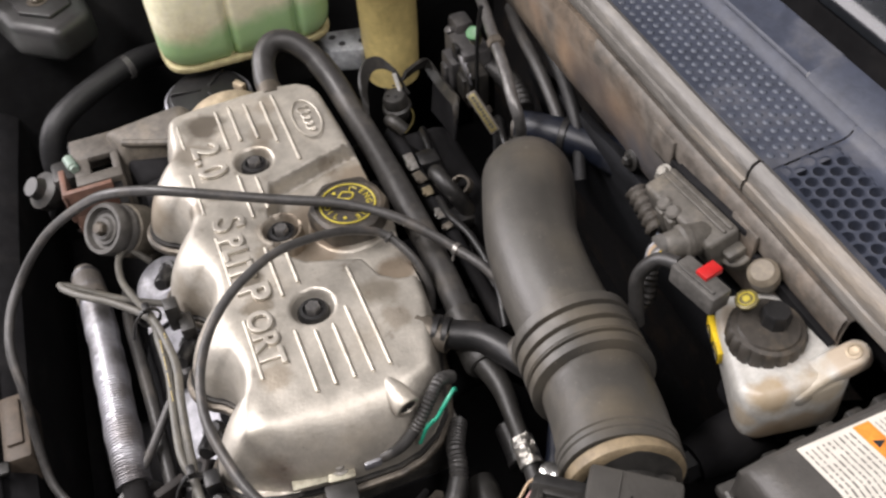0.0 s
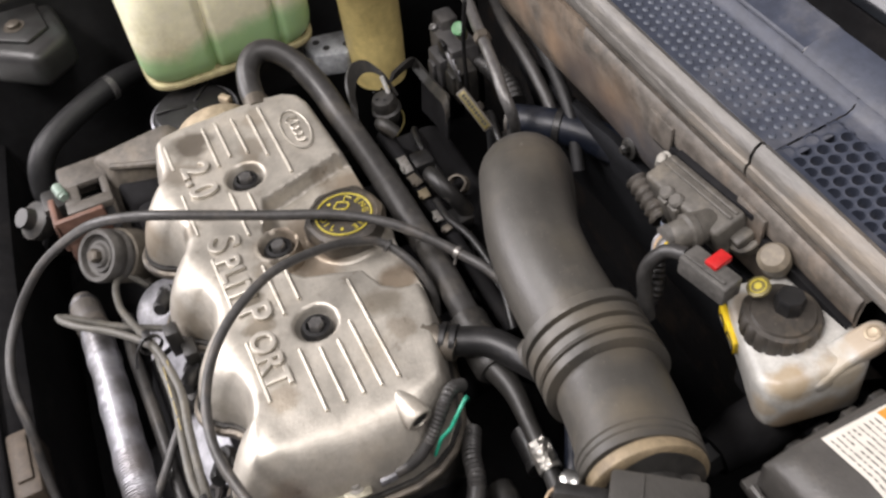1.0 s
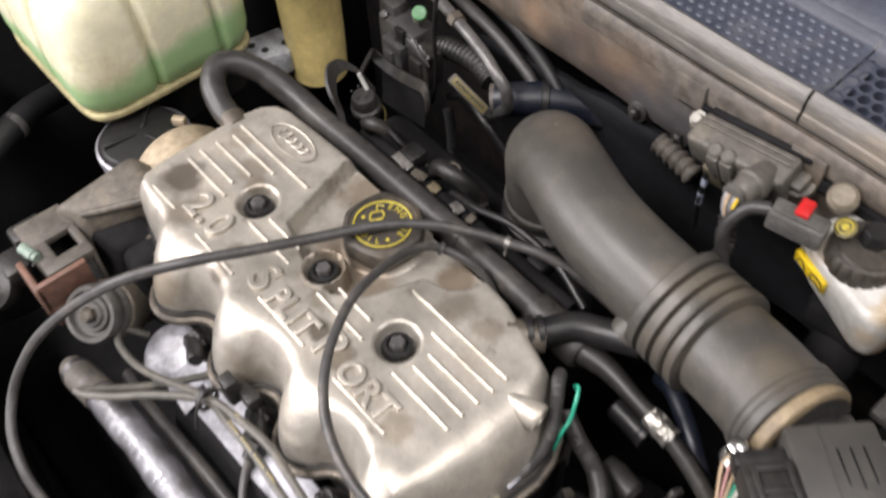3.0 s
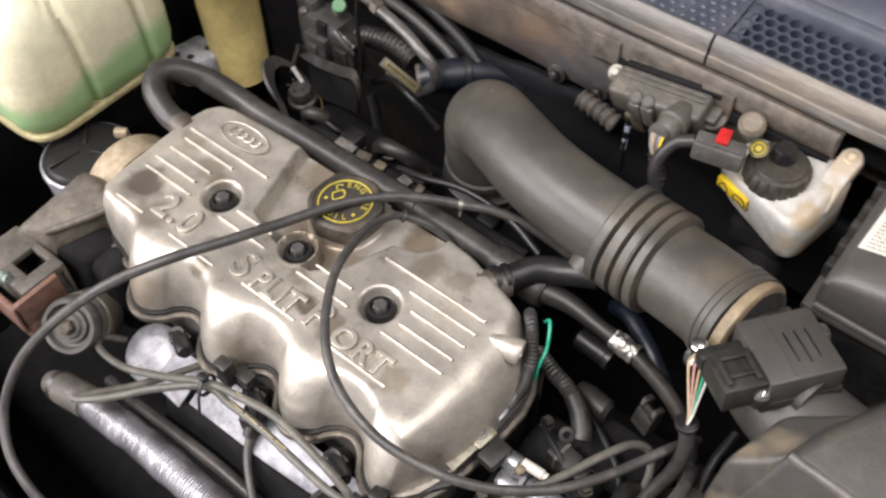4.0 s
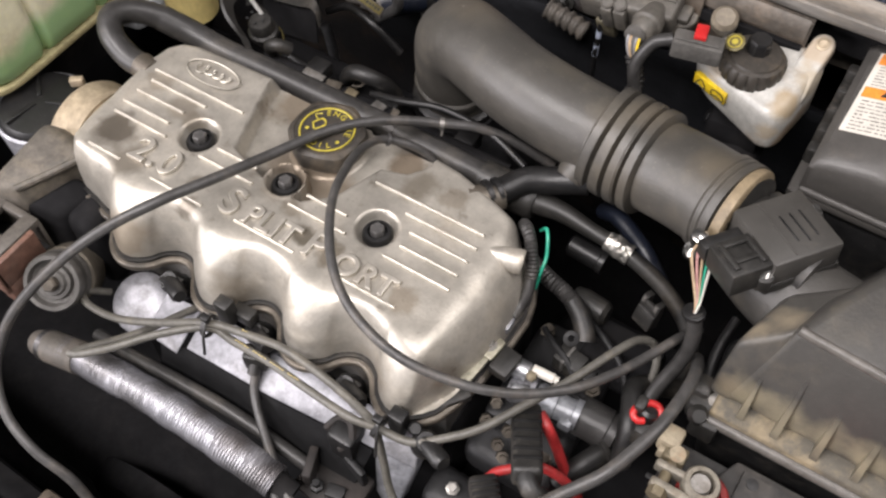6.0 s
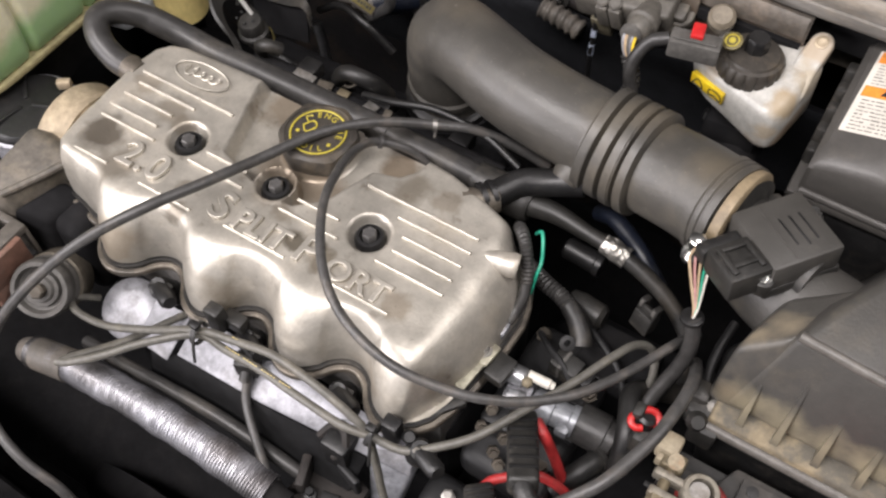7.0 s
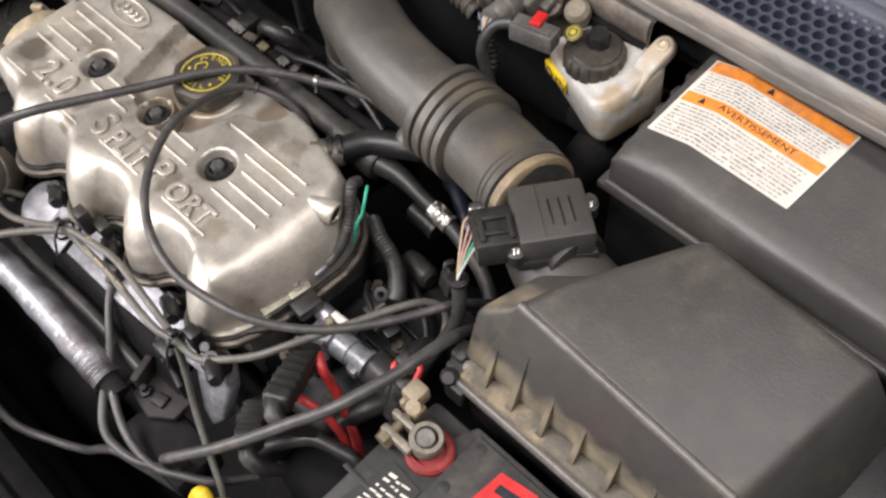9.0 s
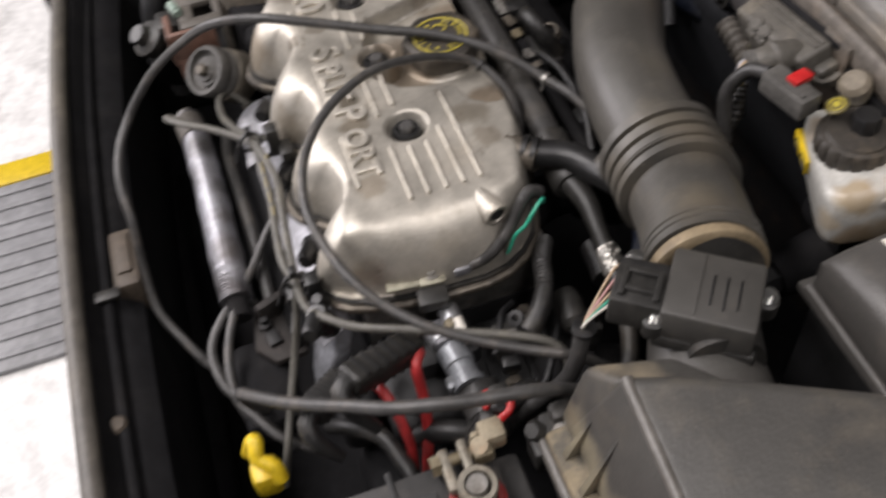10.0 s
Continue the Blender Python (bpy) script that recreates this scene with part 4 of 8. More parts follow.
def oil_cap():
    t = thing("oil_filler_cap", (0, 0.06, 0.886), "black plastic oil filler cap with yellow print", "oil cap")
    bm = bmesh.new()
    seg, rings = 72, []
    for r, h in ((0.031, 0.0), (0.033, 0.002), (0.0335, 0.013), (0.0315, 0.0175), (0.0285, 0.0190), (0.0280, 0.0180), (0.001, 0.0180)):
        ring = []
        for i in range(seg):
            a = 2 * math.pi * i / seg
            bulge = 1 + (0.05 * max(0, math.cos(2 * (a - radians(-38)))) ** 3 + 0.055 * max(0, math.cos(6 * (a - radians(-38)))) ** 1.5 if r > 0.0285 else 0)
            ring.append(bm.verts.new((r * bulge * math.cos(a), 0.06 + r * bulge * math.sin(a), 0.886 + h)))
        rings.append(ring)
    for a, b in zip(rings[:-1], rings[1:]):
        for i in range(seg):
            bm.faces.new((a[i], a[(i + 1) % seg], b[(i + 1) % seg], b[i]))
    bmesh.ops.recalc_face_normals(bm, faces=bm.faces[:])
    part("cap", bm, CAP_DUST, t)
    z = 0.886 + 0.0186
    ring = sweep([(0.0235 * math.cos(radians(8 * k)), 0.06 + 0.0235 * math.sin(radians(8 * k)), z) for k in range(46)], 0.0009, 6, 0.01, False)
    part("printed_ring", ring, YELLOW, t)
    for word, mid, gap, r in (("ENGINE", 66, 22, 0.0182), ("OIL", 286, -22, 0.0180)):
        n = len(word)
        for i, ch in enumerate(word):
            a = radians(mid - gap * (i - (n - 1) / 2))
            turn = a - math.pi / 2 if gap > 0 else a + math.pi / 2
            part("printed_letter", lettering(ch, 0.0078, Matrix.Translation((r * math.cos(a), 0.06 + r * math.sin(a), z)) @ Matrix.Rotation(turn, 4, "Z"), 0.0003), YELLOW, t)
    can = joined(sweep([(-0.012, 0.062, z), (-0.006, 0.069, z), (-0.001, 0.064, z), (-0.007, 0.056, z), (-0.012, 0.062, z)], 0.0008, 5, 0.002),
                 sweep([(-0.003, 0.061, z), (0.004, 0.062, z), (0.008, 0.058, z)], 0.0008, 5, 0.002),
                 sweep([(-0.001, 0.057, z), (0.004, 0.054, z)], 0.0008, 5, 0.002), sweep([(-0.010, 0.067, z), (-0.014, 0.071, z), (-0.009, 0.074, z)], 0.0008, 5, 0.002))
    can.transform(Matrix.Translation((-0.003, 0.06, 0)) @ Matrix.Rotation(radians(8), 4, "Z") @ Matrix.Translation((0, -0.06, 0)))
    part("printed_oil_can", can, YELLOW, t)
    for a in (205, 335):
        part("printed_mark", block((-0.0014, -0.0014, 0), (0.0014, 0.0014, 0.0004), 0, Matrix.Translation((0.0175 * math.cos(radians(a)), 0.06 + 0.0175 * math.sin(radians(a)), z))), YELLOW, t)
    return t


oil_cap()

# ---- intake duct, air meter, airbox ----
AX = Vector((0.972, -0.220, 0.080)).normalized()


def intake_duct():
    t = thing("intake_duct", (0.16, 0.17, 0.88), "dusty black rubber intake duct with a ribbed bellows", "intake hose")
    line = [(0.028, 0.230, 0.800), (0.027, 0.226, 0.840), (0.029, 0.221, 0.876), (0.037, 0.213, 0.902), (0.054, 0.2025, 0.916), (0.082, 0.190, 0.921), (0.117, 0.177, 0.922), (0.155, 0.169, 0.922), (0.193, 0.165, 0.921), (0.231, 0.1615, 0.920), (0.262, 0.157, 0.922), (0.294, 0.149, 0.928), (0.3315, 0.1365, 0.9345)]
    pts = spline(line, 0.0008)

    def radius(run, share):
        x = pts[min(len(pts) - 1, int(share * (len(pts) - 1)))][0]
        r = 0.0368
        if x < 0.06:
            r += 0.0022 * min(1, (0.06 - x) / 0.025)
        if 0.205 < x < 0.259:
            k = ((x - 0.205) / 0.054 * 4) % 1
            edge = min(k, 1 - k)
            r = 0.0372 + 0.0078 * min(1, max(0, (edge - 0.05) / 0.13)) ** 0.6
        elif x >= 0.259:
            r = 0.0385
        if x > 0.313:
            r = 0.0405 - (0.0012 if 0.3185 < x < 0.3200 or 0.3245 < x < 0.3258 else 0)
        return r
    part("duct", sweep(pts, radius, 40, raw=True), DUCT, t)
    part("clamp_band", lathe([(0.0385, 0), (0.0390, 0.0015), (0.0390, 0.0080), (0.0372, 0.0092), (0.0300, 0.0092)], Vector((0.3285, 0.1375, 0.9340)), AX, 48, False), mat("yellowed_clamp_band", (0.27, 0.21, 0.13), 0.5, 0.1, (0.16, 0.12, 0.075), 0.45, 40, 300, 0.2), t, "tan clamp band")
    part("base_rim", lathe([(0.0378, -0.004), (0.0402, -0.003), (0.0408, 0.002), (0.0402, 0.006), (0.0378, 0.008)], (0.0275, 0.2245, 0.836), (0.06, -0.15, 1), 40, False), DUCT, t, "thick moulded rim")
    part("throttle_collar", lathe([(0.043, 0), (0.043, 0.012), (0.040, 0.014)], (0.027, 0.226, 0.806), (0.05, -0.1, 1), 36), BLACK, t)
    part("spigot", lathe([(0.014, 0), (0.014, 0.03), (0.012, 0.035)], (0.205, 0.155, 0.915), (-0.2, -0.8, -0.5), 20), DUCT, t)
    return t


intake_duct()
single("throttle_housing", joined(lathe([(0.046, 0), (0.046, 0.06)], (0.027, 0.227, 0.745), (0, 0, 1), 28), block((-0.04, 0.19, 0.72), (0.08, 0.27, 0.755), 0.008)), DARK_BAY, "dark throttle body below the intake duct", "throttle body")


def air_meter():
    t = thing("air_flow_meter", (0.36, 0.11, 0.91), "black air flow meter with wired connector", "air flow meter")
    part("tube", lathe([(0.030, -0.004), (0.0365, 0), (0.0365, 0.0005), (0.025, 0.006), (0.024, 0.070)], Vector((0.3355, 0.1352, 0.9330)), Vector((0.93, -0.33, 0.05)), 36), BLACK_DUSTY, t)
    m = Matrix.Translation((0.3690, 0.1170, 0.9600)) @ Matrix.Rotation(radians(-37.7), 4, "Z") @ Matrix.Rotation(radians(-5), 4, "Y")
    lid = part("lid", block((-0.0280, -0.0280, -0.016), (0.0280, 0.0280, 0.009), 0.003, m), AIRBOX, t)
    for y in (-0.002, 0.006, 0.014):
        part("lid_slot", block((-0.010, y, 0.0088), (0.017 - 0.3 * abs(y - 0.006), y + 0.0014, 0.0096), 0.0003, m), BLACK, lid)
    part("lid_ridge", block((-0.0245, -0.0095, 0.0088), (0.0245, -0.0085, 0.0098), 0.0003, m), AIRBOX, lid)
    part("housing", block((-0.043, -0.0250, -0.040), (0.0235, 0.0250, -0.006), 0.004, m), BLACK_DUSTY, t)
    part("flange", block((-0.028, -0.031, -0.024), (0.029, 0.031, -0.013), 0.003, m), BLACK_DUSTY, t)
    for x, y in ((0.022, -0.0305), (-0.012, 0.0310)):
        part("lug", lathe([(0.0075, 0), (0.0075, 0.012), (0.006, 0.013)], m @ Vector((x, y, -0.016)), (0, 0, 1), 16), BLACK_DUSTY, t)
        hex_bolt("screw", m @ Vector((x, y, -0.003)), 0.0042, 0.006, t, material=CHROME)
    c = Matrix.Translation((0.3500, 0.0775, 0.958)) @ Matrix.Rotation(radians(-37.7), 4, "Z") @ Matrix.Rotation(radians(-8), 4, "Y")
    con = part("connector", joined(block((-0.016, -0.016, -0.012), (0.017, 0.019, 0.010), 0.002, c), block((-0.011, -0.012, 0.010), (0.013, -0.008, 0.013), 0.001, c),
                                   block((-0.011, 0.009, 0.010), (0.013, 0.013, 0.013), 0.001, c), block((-0.011, -0.010, 0.010), (-0.007, 0.010, 0.013), 0.001, c),
                                   block((0.003, -0.010, 0.010), (0.008, 0.010, 0.0125), 0.001, c)), BLACK_DUSTY, t, "black plug with a locking tab")
    part("boot", block((-0.028, -0.017, -0.010), (-0.016, 0.017, 0.005), 0.003, c), RUBBER, con)
    for k, mt in enumerate((TAN_WIRE, PINK_WIRE, TAN_WIRE, GREEN, PAPER)):
        s = c @ Vector((-0.026, -0.012 + 0.0058 * k, -0.002))
        part("wire", sweep([s, s + Vector((-0.005, -0.006 - 0.0012 * k, -0.006 - 0.001 * k)), Vector((0.3365 + 0.0006 * k, 0.050, 0.930)), Vector((0.338, 0.048, 0.920))], 0.0011, 6), mt, con)
    part("clamp_screw", joined(lathe([(0.0042, 0), (0.0042, 0.016), (0.0062, 0.0165), (0.0062, 0.024), (0.0045, 0.025)], (0.316, 0.094, 0.926), (0.05, -0.1, 1), 12), lathe([(0.0075, 0), (0.0075, 0.005)], (0.316, 0.094, 0.923), (0.05, -0.1, 1), 12)), CHROME, t, "shiny clamp screw")
    return t


air_meter()


def loft(lo, hi, bevel=0.006, seg=3):
    bm = bmesh.new()
    a = [bm.verts.new(p) for p in lo]
    b = [bm.verts.new(p) for p in hi]
    n = len(lo)
    bm.faces.new(a[::-1])
    bm.faces.new(b)
    for i in range(n):
        bm.faces.new((a[i], a[(i + 1) % n], b[(i + 1) % n], b[i]))
    bmesh.ops.recalc_face_normals(bm, faces=bm.faces[:])
    if bevel:
        bmesh.ops.bevel(bm, geom=bm.edges[:], offset=bevel, segments=seg, profile=0.5, affect="EDGES")
    return bm


def airbox():
    t = thing("airbox", (0.5, 0.09, 0.70), "dusty black plastic air filter box with ribbed lid", "air filter box")
    lid = part("lid", loft([(0.381, 0.0165, 0.884), (0.632, 0.0165, 0.878), (0.640, 0.185, 0.885), (0.450, 0.190, 0.890), (0.375, 0.075, 0.885)],
                           [(0.402, 0.041, 0.970), (0.590, 0.028, 0.966), (0.607, 0.152, 0.984), (0.472, 0.160, 0.988), (0.424, 0.082, 0.977)], 0.007), LID, t)
    # paler rod along the crease draws the highlight of the lid edge
    part("lid_edge", sweep([(0.405, 0.0428, 0.9672), (0.500, 0.0366, 0.9654), (0.588, 0.0308, 0.9636)], 0.0038, 16, 0.01), WORN_GLINT, lid, "worn smooth lid edge, coloured lighter for its glint")
    # stiffening fins on the skirt flange
    for x, top in ((0.3990, 0.918), (0.4250, 0.942), (0.4542, 0.947), (0.4839, 0.944), (0.5138, 0.941), (0.5444, 0.938), (0.574, 0.935), (0.603, 0.931)):
        face = lambda z: 0.0165 + (z - 0.884) * 0.27
        bm = bmesh.new()
        v = [bm.verts.new(p) for p in ((x - 0.0028, face(0.884) - 0.0085, 0.880), (x + 0.0028, face(0.884) - 0.0085, 0.880), (x + 0.0009, face(top) - 0.0004, top), (x - 0.0009, face(top) - 0.0004, top),
                                          (x - 0.0028, face(0.884) + 0.006, 0.880), (x + 0.0028, face(0.884) + 0.006, 0.880), (x + 0.0009, face(top) + 0.005, top - 0.002), (x - 0.0009, face(top) + 0.005, top - 0.002))]
        for f in ((0, 1, 2, 3), (0, 3, 7, 4), (1, 5, 6, 2), (3, 2, 6, 7), (4, 7, 6, 5), (0, 4, 5, 1)):
            bm.faces.new([v[i] for i in f])
        bmesh.ops.recalc_face_normals(bm, faces=bm.faces[:])
        part("fin", bm, LID, lid, flat=True)
    part("flange", loft([(0.3775, 0.003, 0.868), (0.66, 0.003, 0.862), (0.66, 0.030, 0.862), (0.3775, 0.03, 0.868)], [(0.379, 0.0045, 0.881), (0.66, 0.0045, 0.875), (0.66, 0.030, 0.880), (0.379, 0.030, 0.886)], 0.0015, 1), AIRBOX_DUST, lid, "tan dusty joint flange")
    part("side_lip", sweep([(0.374, 0.0035, 0.872), (0.364, 0.05, 0.876), (0.366, 0.085, 0.882)], 0.0035, 10, 0.01), BLACK, t)
    # joint lip shares the pale highlight colour
    part("lip", sweep([(0.374, 0.0025, 0.872), (0.50, 0.003, 0.869), (0.66, 0.003, 0.865)], 0.0046, 10, 0.02), WORN_GLINT, t, "smooth grey joint lip")
    part("body", loft([(0.40, 0.02, 0.66), (0.65, 0.02, 0.66), (0.65, 0.18, 0.66), (0.42, 0.18, 0.66), (0.39, 0.08, 0.66)], [(0.374, 0.005, 0.864), (0.66, 0.006, 0.860), (0.665, 0.185, 0.876), (0.45, 0.188, 0.88), (0.368, 0.07, 0.874)], 0.006), BLACK, t)
    part("outlet", sweep([(0.352, 0.122, 0.912), (0.376, 0.112, 0.911), (0.402, 0.105, 0.910), (0.425, 0.098, 0.908), (0.46, 0.093, 0.902)], lambda run, share: 0.030 + 0.016 * share, 32), LID, t)
    part("shoulder", loft([(0.370, 0.0165, 0.880), (0.42, 0.018, 0.885), (0.44, 0.12, 0.885), (0.382, 0.10, 0.885)], [(0.3715, 0.031, 0.937), (0.402, 0.041, 0.9645), (0.44, 0.115, 0.960), (0.390, 0.080, 0.948)], 0.006), LID, t, "dust-caked shoulder of the box")
    clip = part("clip", joined(block((0.362, 0.004, 0.856), (0.392, 0.026, 0.878), 0.004), block((0.370, -0.006, 0.85), (0.390, 0.008, 0.874), 0.003), block((0.360, 0.012, 0.862), (0.374, 0.030, 0.884), 0.004), lathe([(0.007, 0), (0.008, 0.004), (0.005, 0.010)], (0.372, 0.002, 0.872), (0.2, -0.5, 0.8), 14)), BLACK_DUSTY, t)
    part("screw", lathe([(0.006, 0), (0.006, 0.003), (0.003, 0.0035)], (0.380, 0.016, 0.876), (0, -0.2, 1), 14), STEEL, clip, "dull screw head")
    return t


airbox()


# ---- fuse box with a warning label ----
def fuse_top(x, y):
    z = 0.9665 + 0.118 * (min(y, 0.324) - 0.232) - 0.22 * max(0, 0.405 - x) - 0.075 * min(0.09, max(0, x - 0.405))
    if y < 0.216:
        z -= 0.2 * (0.216 - y)
    return z


def fuse_box():
    t = thing("fuse_box", (0.5, 0.27, 0.80), "black plastic fuse box beside the firewall", "fuse box")
    bm = bmesh.new()
    xs = [0.361, 0.366, 0.375, 0.385, 0.395, 0.405, 0.415, 0.45, 0.50, 0.56, 0.60, 0.66, 0.668]
    ys = [0.199, 0.204, 0.216, 0.224, 0.232, 0.24, 0.28, 0.312, 0.322, 0.328, 0.332]
    grid = []
    for i, x in enumerate(xs):
        row = []
        for j, y in enumerate(ys):
            z = fuse_top(x, y) - (0.005 if i in (0, len(xs) - 1) or j in (0, len(ys) - 1) else 0)
            row.append(bm.verts.new((x, y, z)))
        grid.append(row)
    for i in range(len(xs) - 1):
        for j in range(len(ys) - 1):
            bm.faces.new((grid[i][j], grid[i + 1][j], grid[i + 1][j + 1], grid[i][j + 1]))
    rim = [grid[i][0] for i in range(len(xs))] + [grid[-1][j] for j in range(1, len(ys))] + [grid[i][-1] for i in range(len(xs) - 2, -1, -1)] + [grid[0][j] for j in range(len(ys) - 2, 0, -1)]
    low = [bm.verts.new((v.co.x, v.co.y, 0.918)) for v in rim]
    for k in range(len(rim)):
        j = (k + 1) % len(rim)
        bm.faces.new((rim[k], low[k], low[j], rim[j]))
    bmesh.ops.recalc_face_normals(bm, faces=bm.faces[:])
    lid = part("lid", bm, FUSE, t)
    for k in range(5):
        y = 0.222 + 0.020 * k
        part("side_rib", block((0.3535, y, 0.922), (0.364, y + 0.012, 0.938 + 0.004 * k), 0.0025), BLACK_DUSTY, lid)
    part("ledge", block((0.354, 0.192, 0.912), (0.675, 0.340, 0.920), 0.002), FUSE, t)
    part("ridge", sweep([(0.363, 0.1935, 0.924), (0.50, 0.1935, 0.922), (0.665, 0.1935, 0.920)], 0.003, 8, 0.03), FUSE, t)
    part("body", block((0.362, 0.200, 0.74), (0.665, 0.336, 0.912), 0.005), BLACK, t)
    return t


fuse_box()


def warning_label():
    t = thing("warning_label", (0.43, 0.28, 0.962), "white warning sticker with orange bands on the fuse box", "label")
    A, B, C, Dd = (0.368, 0.232), (0.371, 0.317), (0.497, 0.320), (0.491, 0.235)

    def place(u, v, up):
        x = (A[0] * (1 - u) + Dd[0] * u) * (1 - v) + (B[0] * (1 - u) + C[0] * u) * v
        y = (A[1] * (1 - u) + Dd[1] * u) * (1 - v) + (B[1] * (1 - u) + C[1] * u) * v
        return Vector((x, y, fuse_top(x, y) + up))

    def patch(u0, u1, v0, v1, up, n=16):
        bm = bmesh.new()
        rows = [[bm.verts.new(place(u0 + (u1 - u0) * i / n, v, up)) for v in (v0, v0 + (v1 - v0) * 0.5, v1)] for i in range(n + 1)]
        for a, b in zip(rows[:-1], rows[1:]):
            for k in range(2):
                bm.faces.new((a[k], b[k], b[k + 1], a[k + 1]))
        return bm
    sheet = part("sheet", patch(0, 1, 0, 1, 0.0012, 24), PAPER, t)
    part("orange_band", patch(0.015, 0.985, 0.85, 0.985, 0.0017), WORN_ORANGE, t, "faded orange band")
    part("orange_band", patch(0.015, 0.985, 0.43, 0.56, 0.0017), ORANGE, t, "orange band with black lettering")
    rnd = random.Random(4)
    for k in range(17):
        v = 0.03 + 0.0435 * k if k < 9 else 0.585 + 0.0375 * (k - 9)
        if v > 0.83:
            continue
        bars, u = [], 0.035
        while u < 0.92:
            w = rnd.uniform(0.012, 0.050)
            bars.append(patch(u, min(0.96, u + w), v + rnd.uniform(0, 0.003), v + rnd.uniform(0.011, 0.017), 0.0017, 2))
            u += w + rnd.uniform(0.005, 0.012) + (0.03 if rnd.random() < 0.05 else 0)
        part("print_line", joined(*bars), PRINT_GREY, sheet)
    # the heading, bent onto the lid
    bm = lettering("AVERTISSEMENT", 0.0092, Matrix.Identity(4), 0.0)
    for q in bm.verts:
        p = place(0.53 + q.co.x / 0.124, 0.495 + q.co.y / 0.094, 0.0021)
        q.co = p
    part("heading", bm, PRINT_BLACK, t)
    tri = bmesh.new()
    tri.faces.new([tri.verts.new(place(0.12 + du, 0.495 + dv, 0.0021)) for du, dv in ((0, -0.035), (0.05, -0.035), (0.025, 0.04))])
    part("warning_triangle", tri, PRINT_BLACK, t)
    tri = bmesh.new()
    tri.faces.new([tri.verts.new(place(0.40 + du, 0.915 + dv, 0.0021)) for du, dv in ((0, -0.035), (0.05, -0.035), (0.025, 0.04))])
    part("warning_triangle", tri, PRINT_BLACK, t)
    return t


warning_label()


# ---- brake fluid reservoir ----
def brake_reservoir():
    t = thing("brake_fluid_reservoir", (0.29, 0.27, 0.88), "translucent white brake fluid reservoir with stained sides", "fluid reservoir")
    hi = [(0.236, 0.264, 0.947), (0.254, 0.252, 0.947), (0.314, 0.230, 0.947), (0.329, 0.240, 0.947), (0.338, 0.296, 0.9600), (0.326, 0.310, 0.9620), (0.252, 0.304, 0.9500)]
    lo = [(0.243, 0.268, 0.913), (0.258, 0.256, 0.908), (0.318, 0.233, 0.899), (0.330, 0.240, 0.899), (0.340, 0.300, 0.897), (0.328, 0.314, 0.897), (0.256, 0.308, 0.904)]
    body = part("tank", loft(lo, hi, 0.009, 4), STAINED_WHITE, t)
    # the ramp that rises along one side to the mounting ear
    c, f = Vector((0.3275, 0.3035, 0.9690)), Vector((0.3185, 0.250, 0.9385))
    run = (f - c).normalized()
    side = run.cross(Vector((0, 0, 1))).normalized()
    up = side.cross(run)
    m = Matrix(((side.x, run.x, up.x, c.x), (side.y, run.y, up.y, c.y), (side.z, run.z, up.z, c.z), (0, 0, 0, 1)))
    out = [(0.0096 * math.cos(math.pi + math.pi * k / 14), 0.0096 * math.sin(math.pi + math.pi * k / 14)) for k in range(15)]
    out += [(0.0100, 0.030), (0.013, (f - c).length), (-0.008, (f - c).length + 0.004), (-0.013, 0.045), (-0.0100, 0.022)]
    part("ear", prism(out, -0.013, 0.0, 0.0032, m, seg=3), STAINED_WHITE, t, "stained ramp with mounting ear")
    part("bolt", lathe([(0.0056, -0.001), (0.0056, 0.0010), (0.0040, 0.0014), (0.0034, 0.0006), (0.0015, 0.0002)], c, up, 18), ALU_TAN, t, "pale dirty fastener")
    # cap with grip ribs and a knob
    seg = 90
    bm = bmesh.new()
    rings = []
    for r, h, rib in ((0.0250, 0, 0), (0.0265, 0.001, 1), (0.0265, 0.013, 1), (0.0245, 0.016, 0), (0.0215, 0.0168, 0), (0.0205, 0.0185, 0), (0.0120, 0.0195, 0), (0.001, 0.0195, 0)):
        rings.append([bm.verts.new((0.285 + (r - (0.0016 if rib and i % 5 == 0 else 0)) * math.cos(2 * math.pi * i / seg), 0.270 + (r - (0.0016 if rib and i % 5 == 0 else 0)) * math.sin(2 * math.pi * i / seg), 0.946 + h)) for i in range(seg)])
    for a, b in zip(rings[:-1], rings[1:]):
        for i in range(seg):
            bm.faces.new((a[i], a[(i + 1) % seg], b[(i + 1) % seg], b[i]))
    bmesh.ops.recalc_face_normals(bm, faces=bm.faces[:])
    cap = part("cap", bm, CAP_DUST, t, "black ribbed screw cap")
    part("neck", lathe([(0.025, -0.006), (0.025, 0.002)], (0.285, 0.270, 0.944), seg=32), STAINED_WHITE, t)
    part("knob", lathe([(0.0100, 0), (0.0100, 0.012), (0.0085, 0.0145)], (0.2845, 0.274, 0.9630), seg=8), BLACK, cap)
    tag = part("cap_tag", lathe([(0.0082, 0), (0.0082, 0.0018), (0.0078, 0.002)], (0.2675, 0.262, 0.974), (-0.15, -0.35, 0.92), 10), OCHRE, cap, "yellow symbol tag")
    m = turned(Vector((0.2675, 0.262, 0.974)) + Vector((-0.15, -0.35, 0.92)).normalized() * 0.0022, (-0.15, -0.35, 0.92))
    part("printed_ring", sweep([m @ Vector((0.0052 * math.cos(radians(20 * k)), 0.0052 * math.sin(radians(20 * k)), 0)) for k in range(19)], 0.0006, 5, 0.01, False), YELLOW, tag)
    part("printed_dot", lathe([(0.0026, 0), (0.0026, 0.0004)], m.translation, (-0.15, -0.35, 0.92), 12), YELLOW, tag)
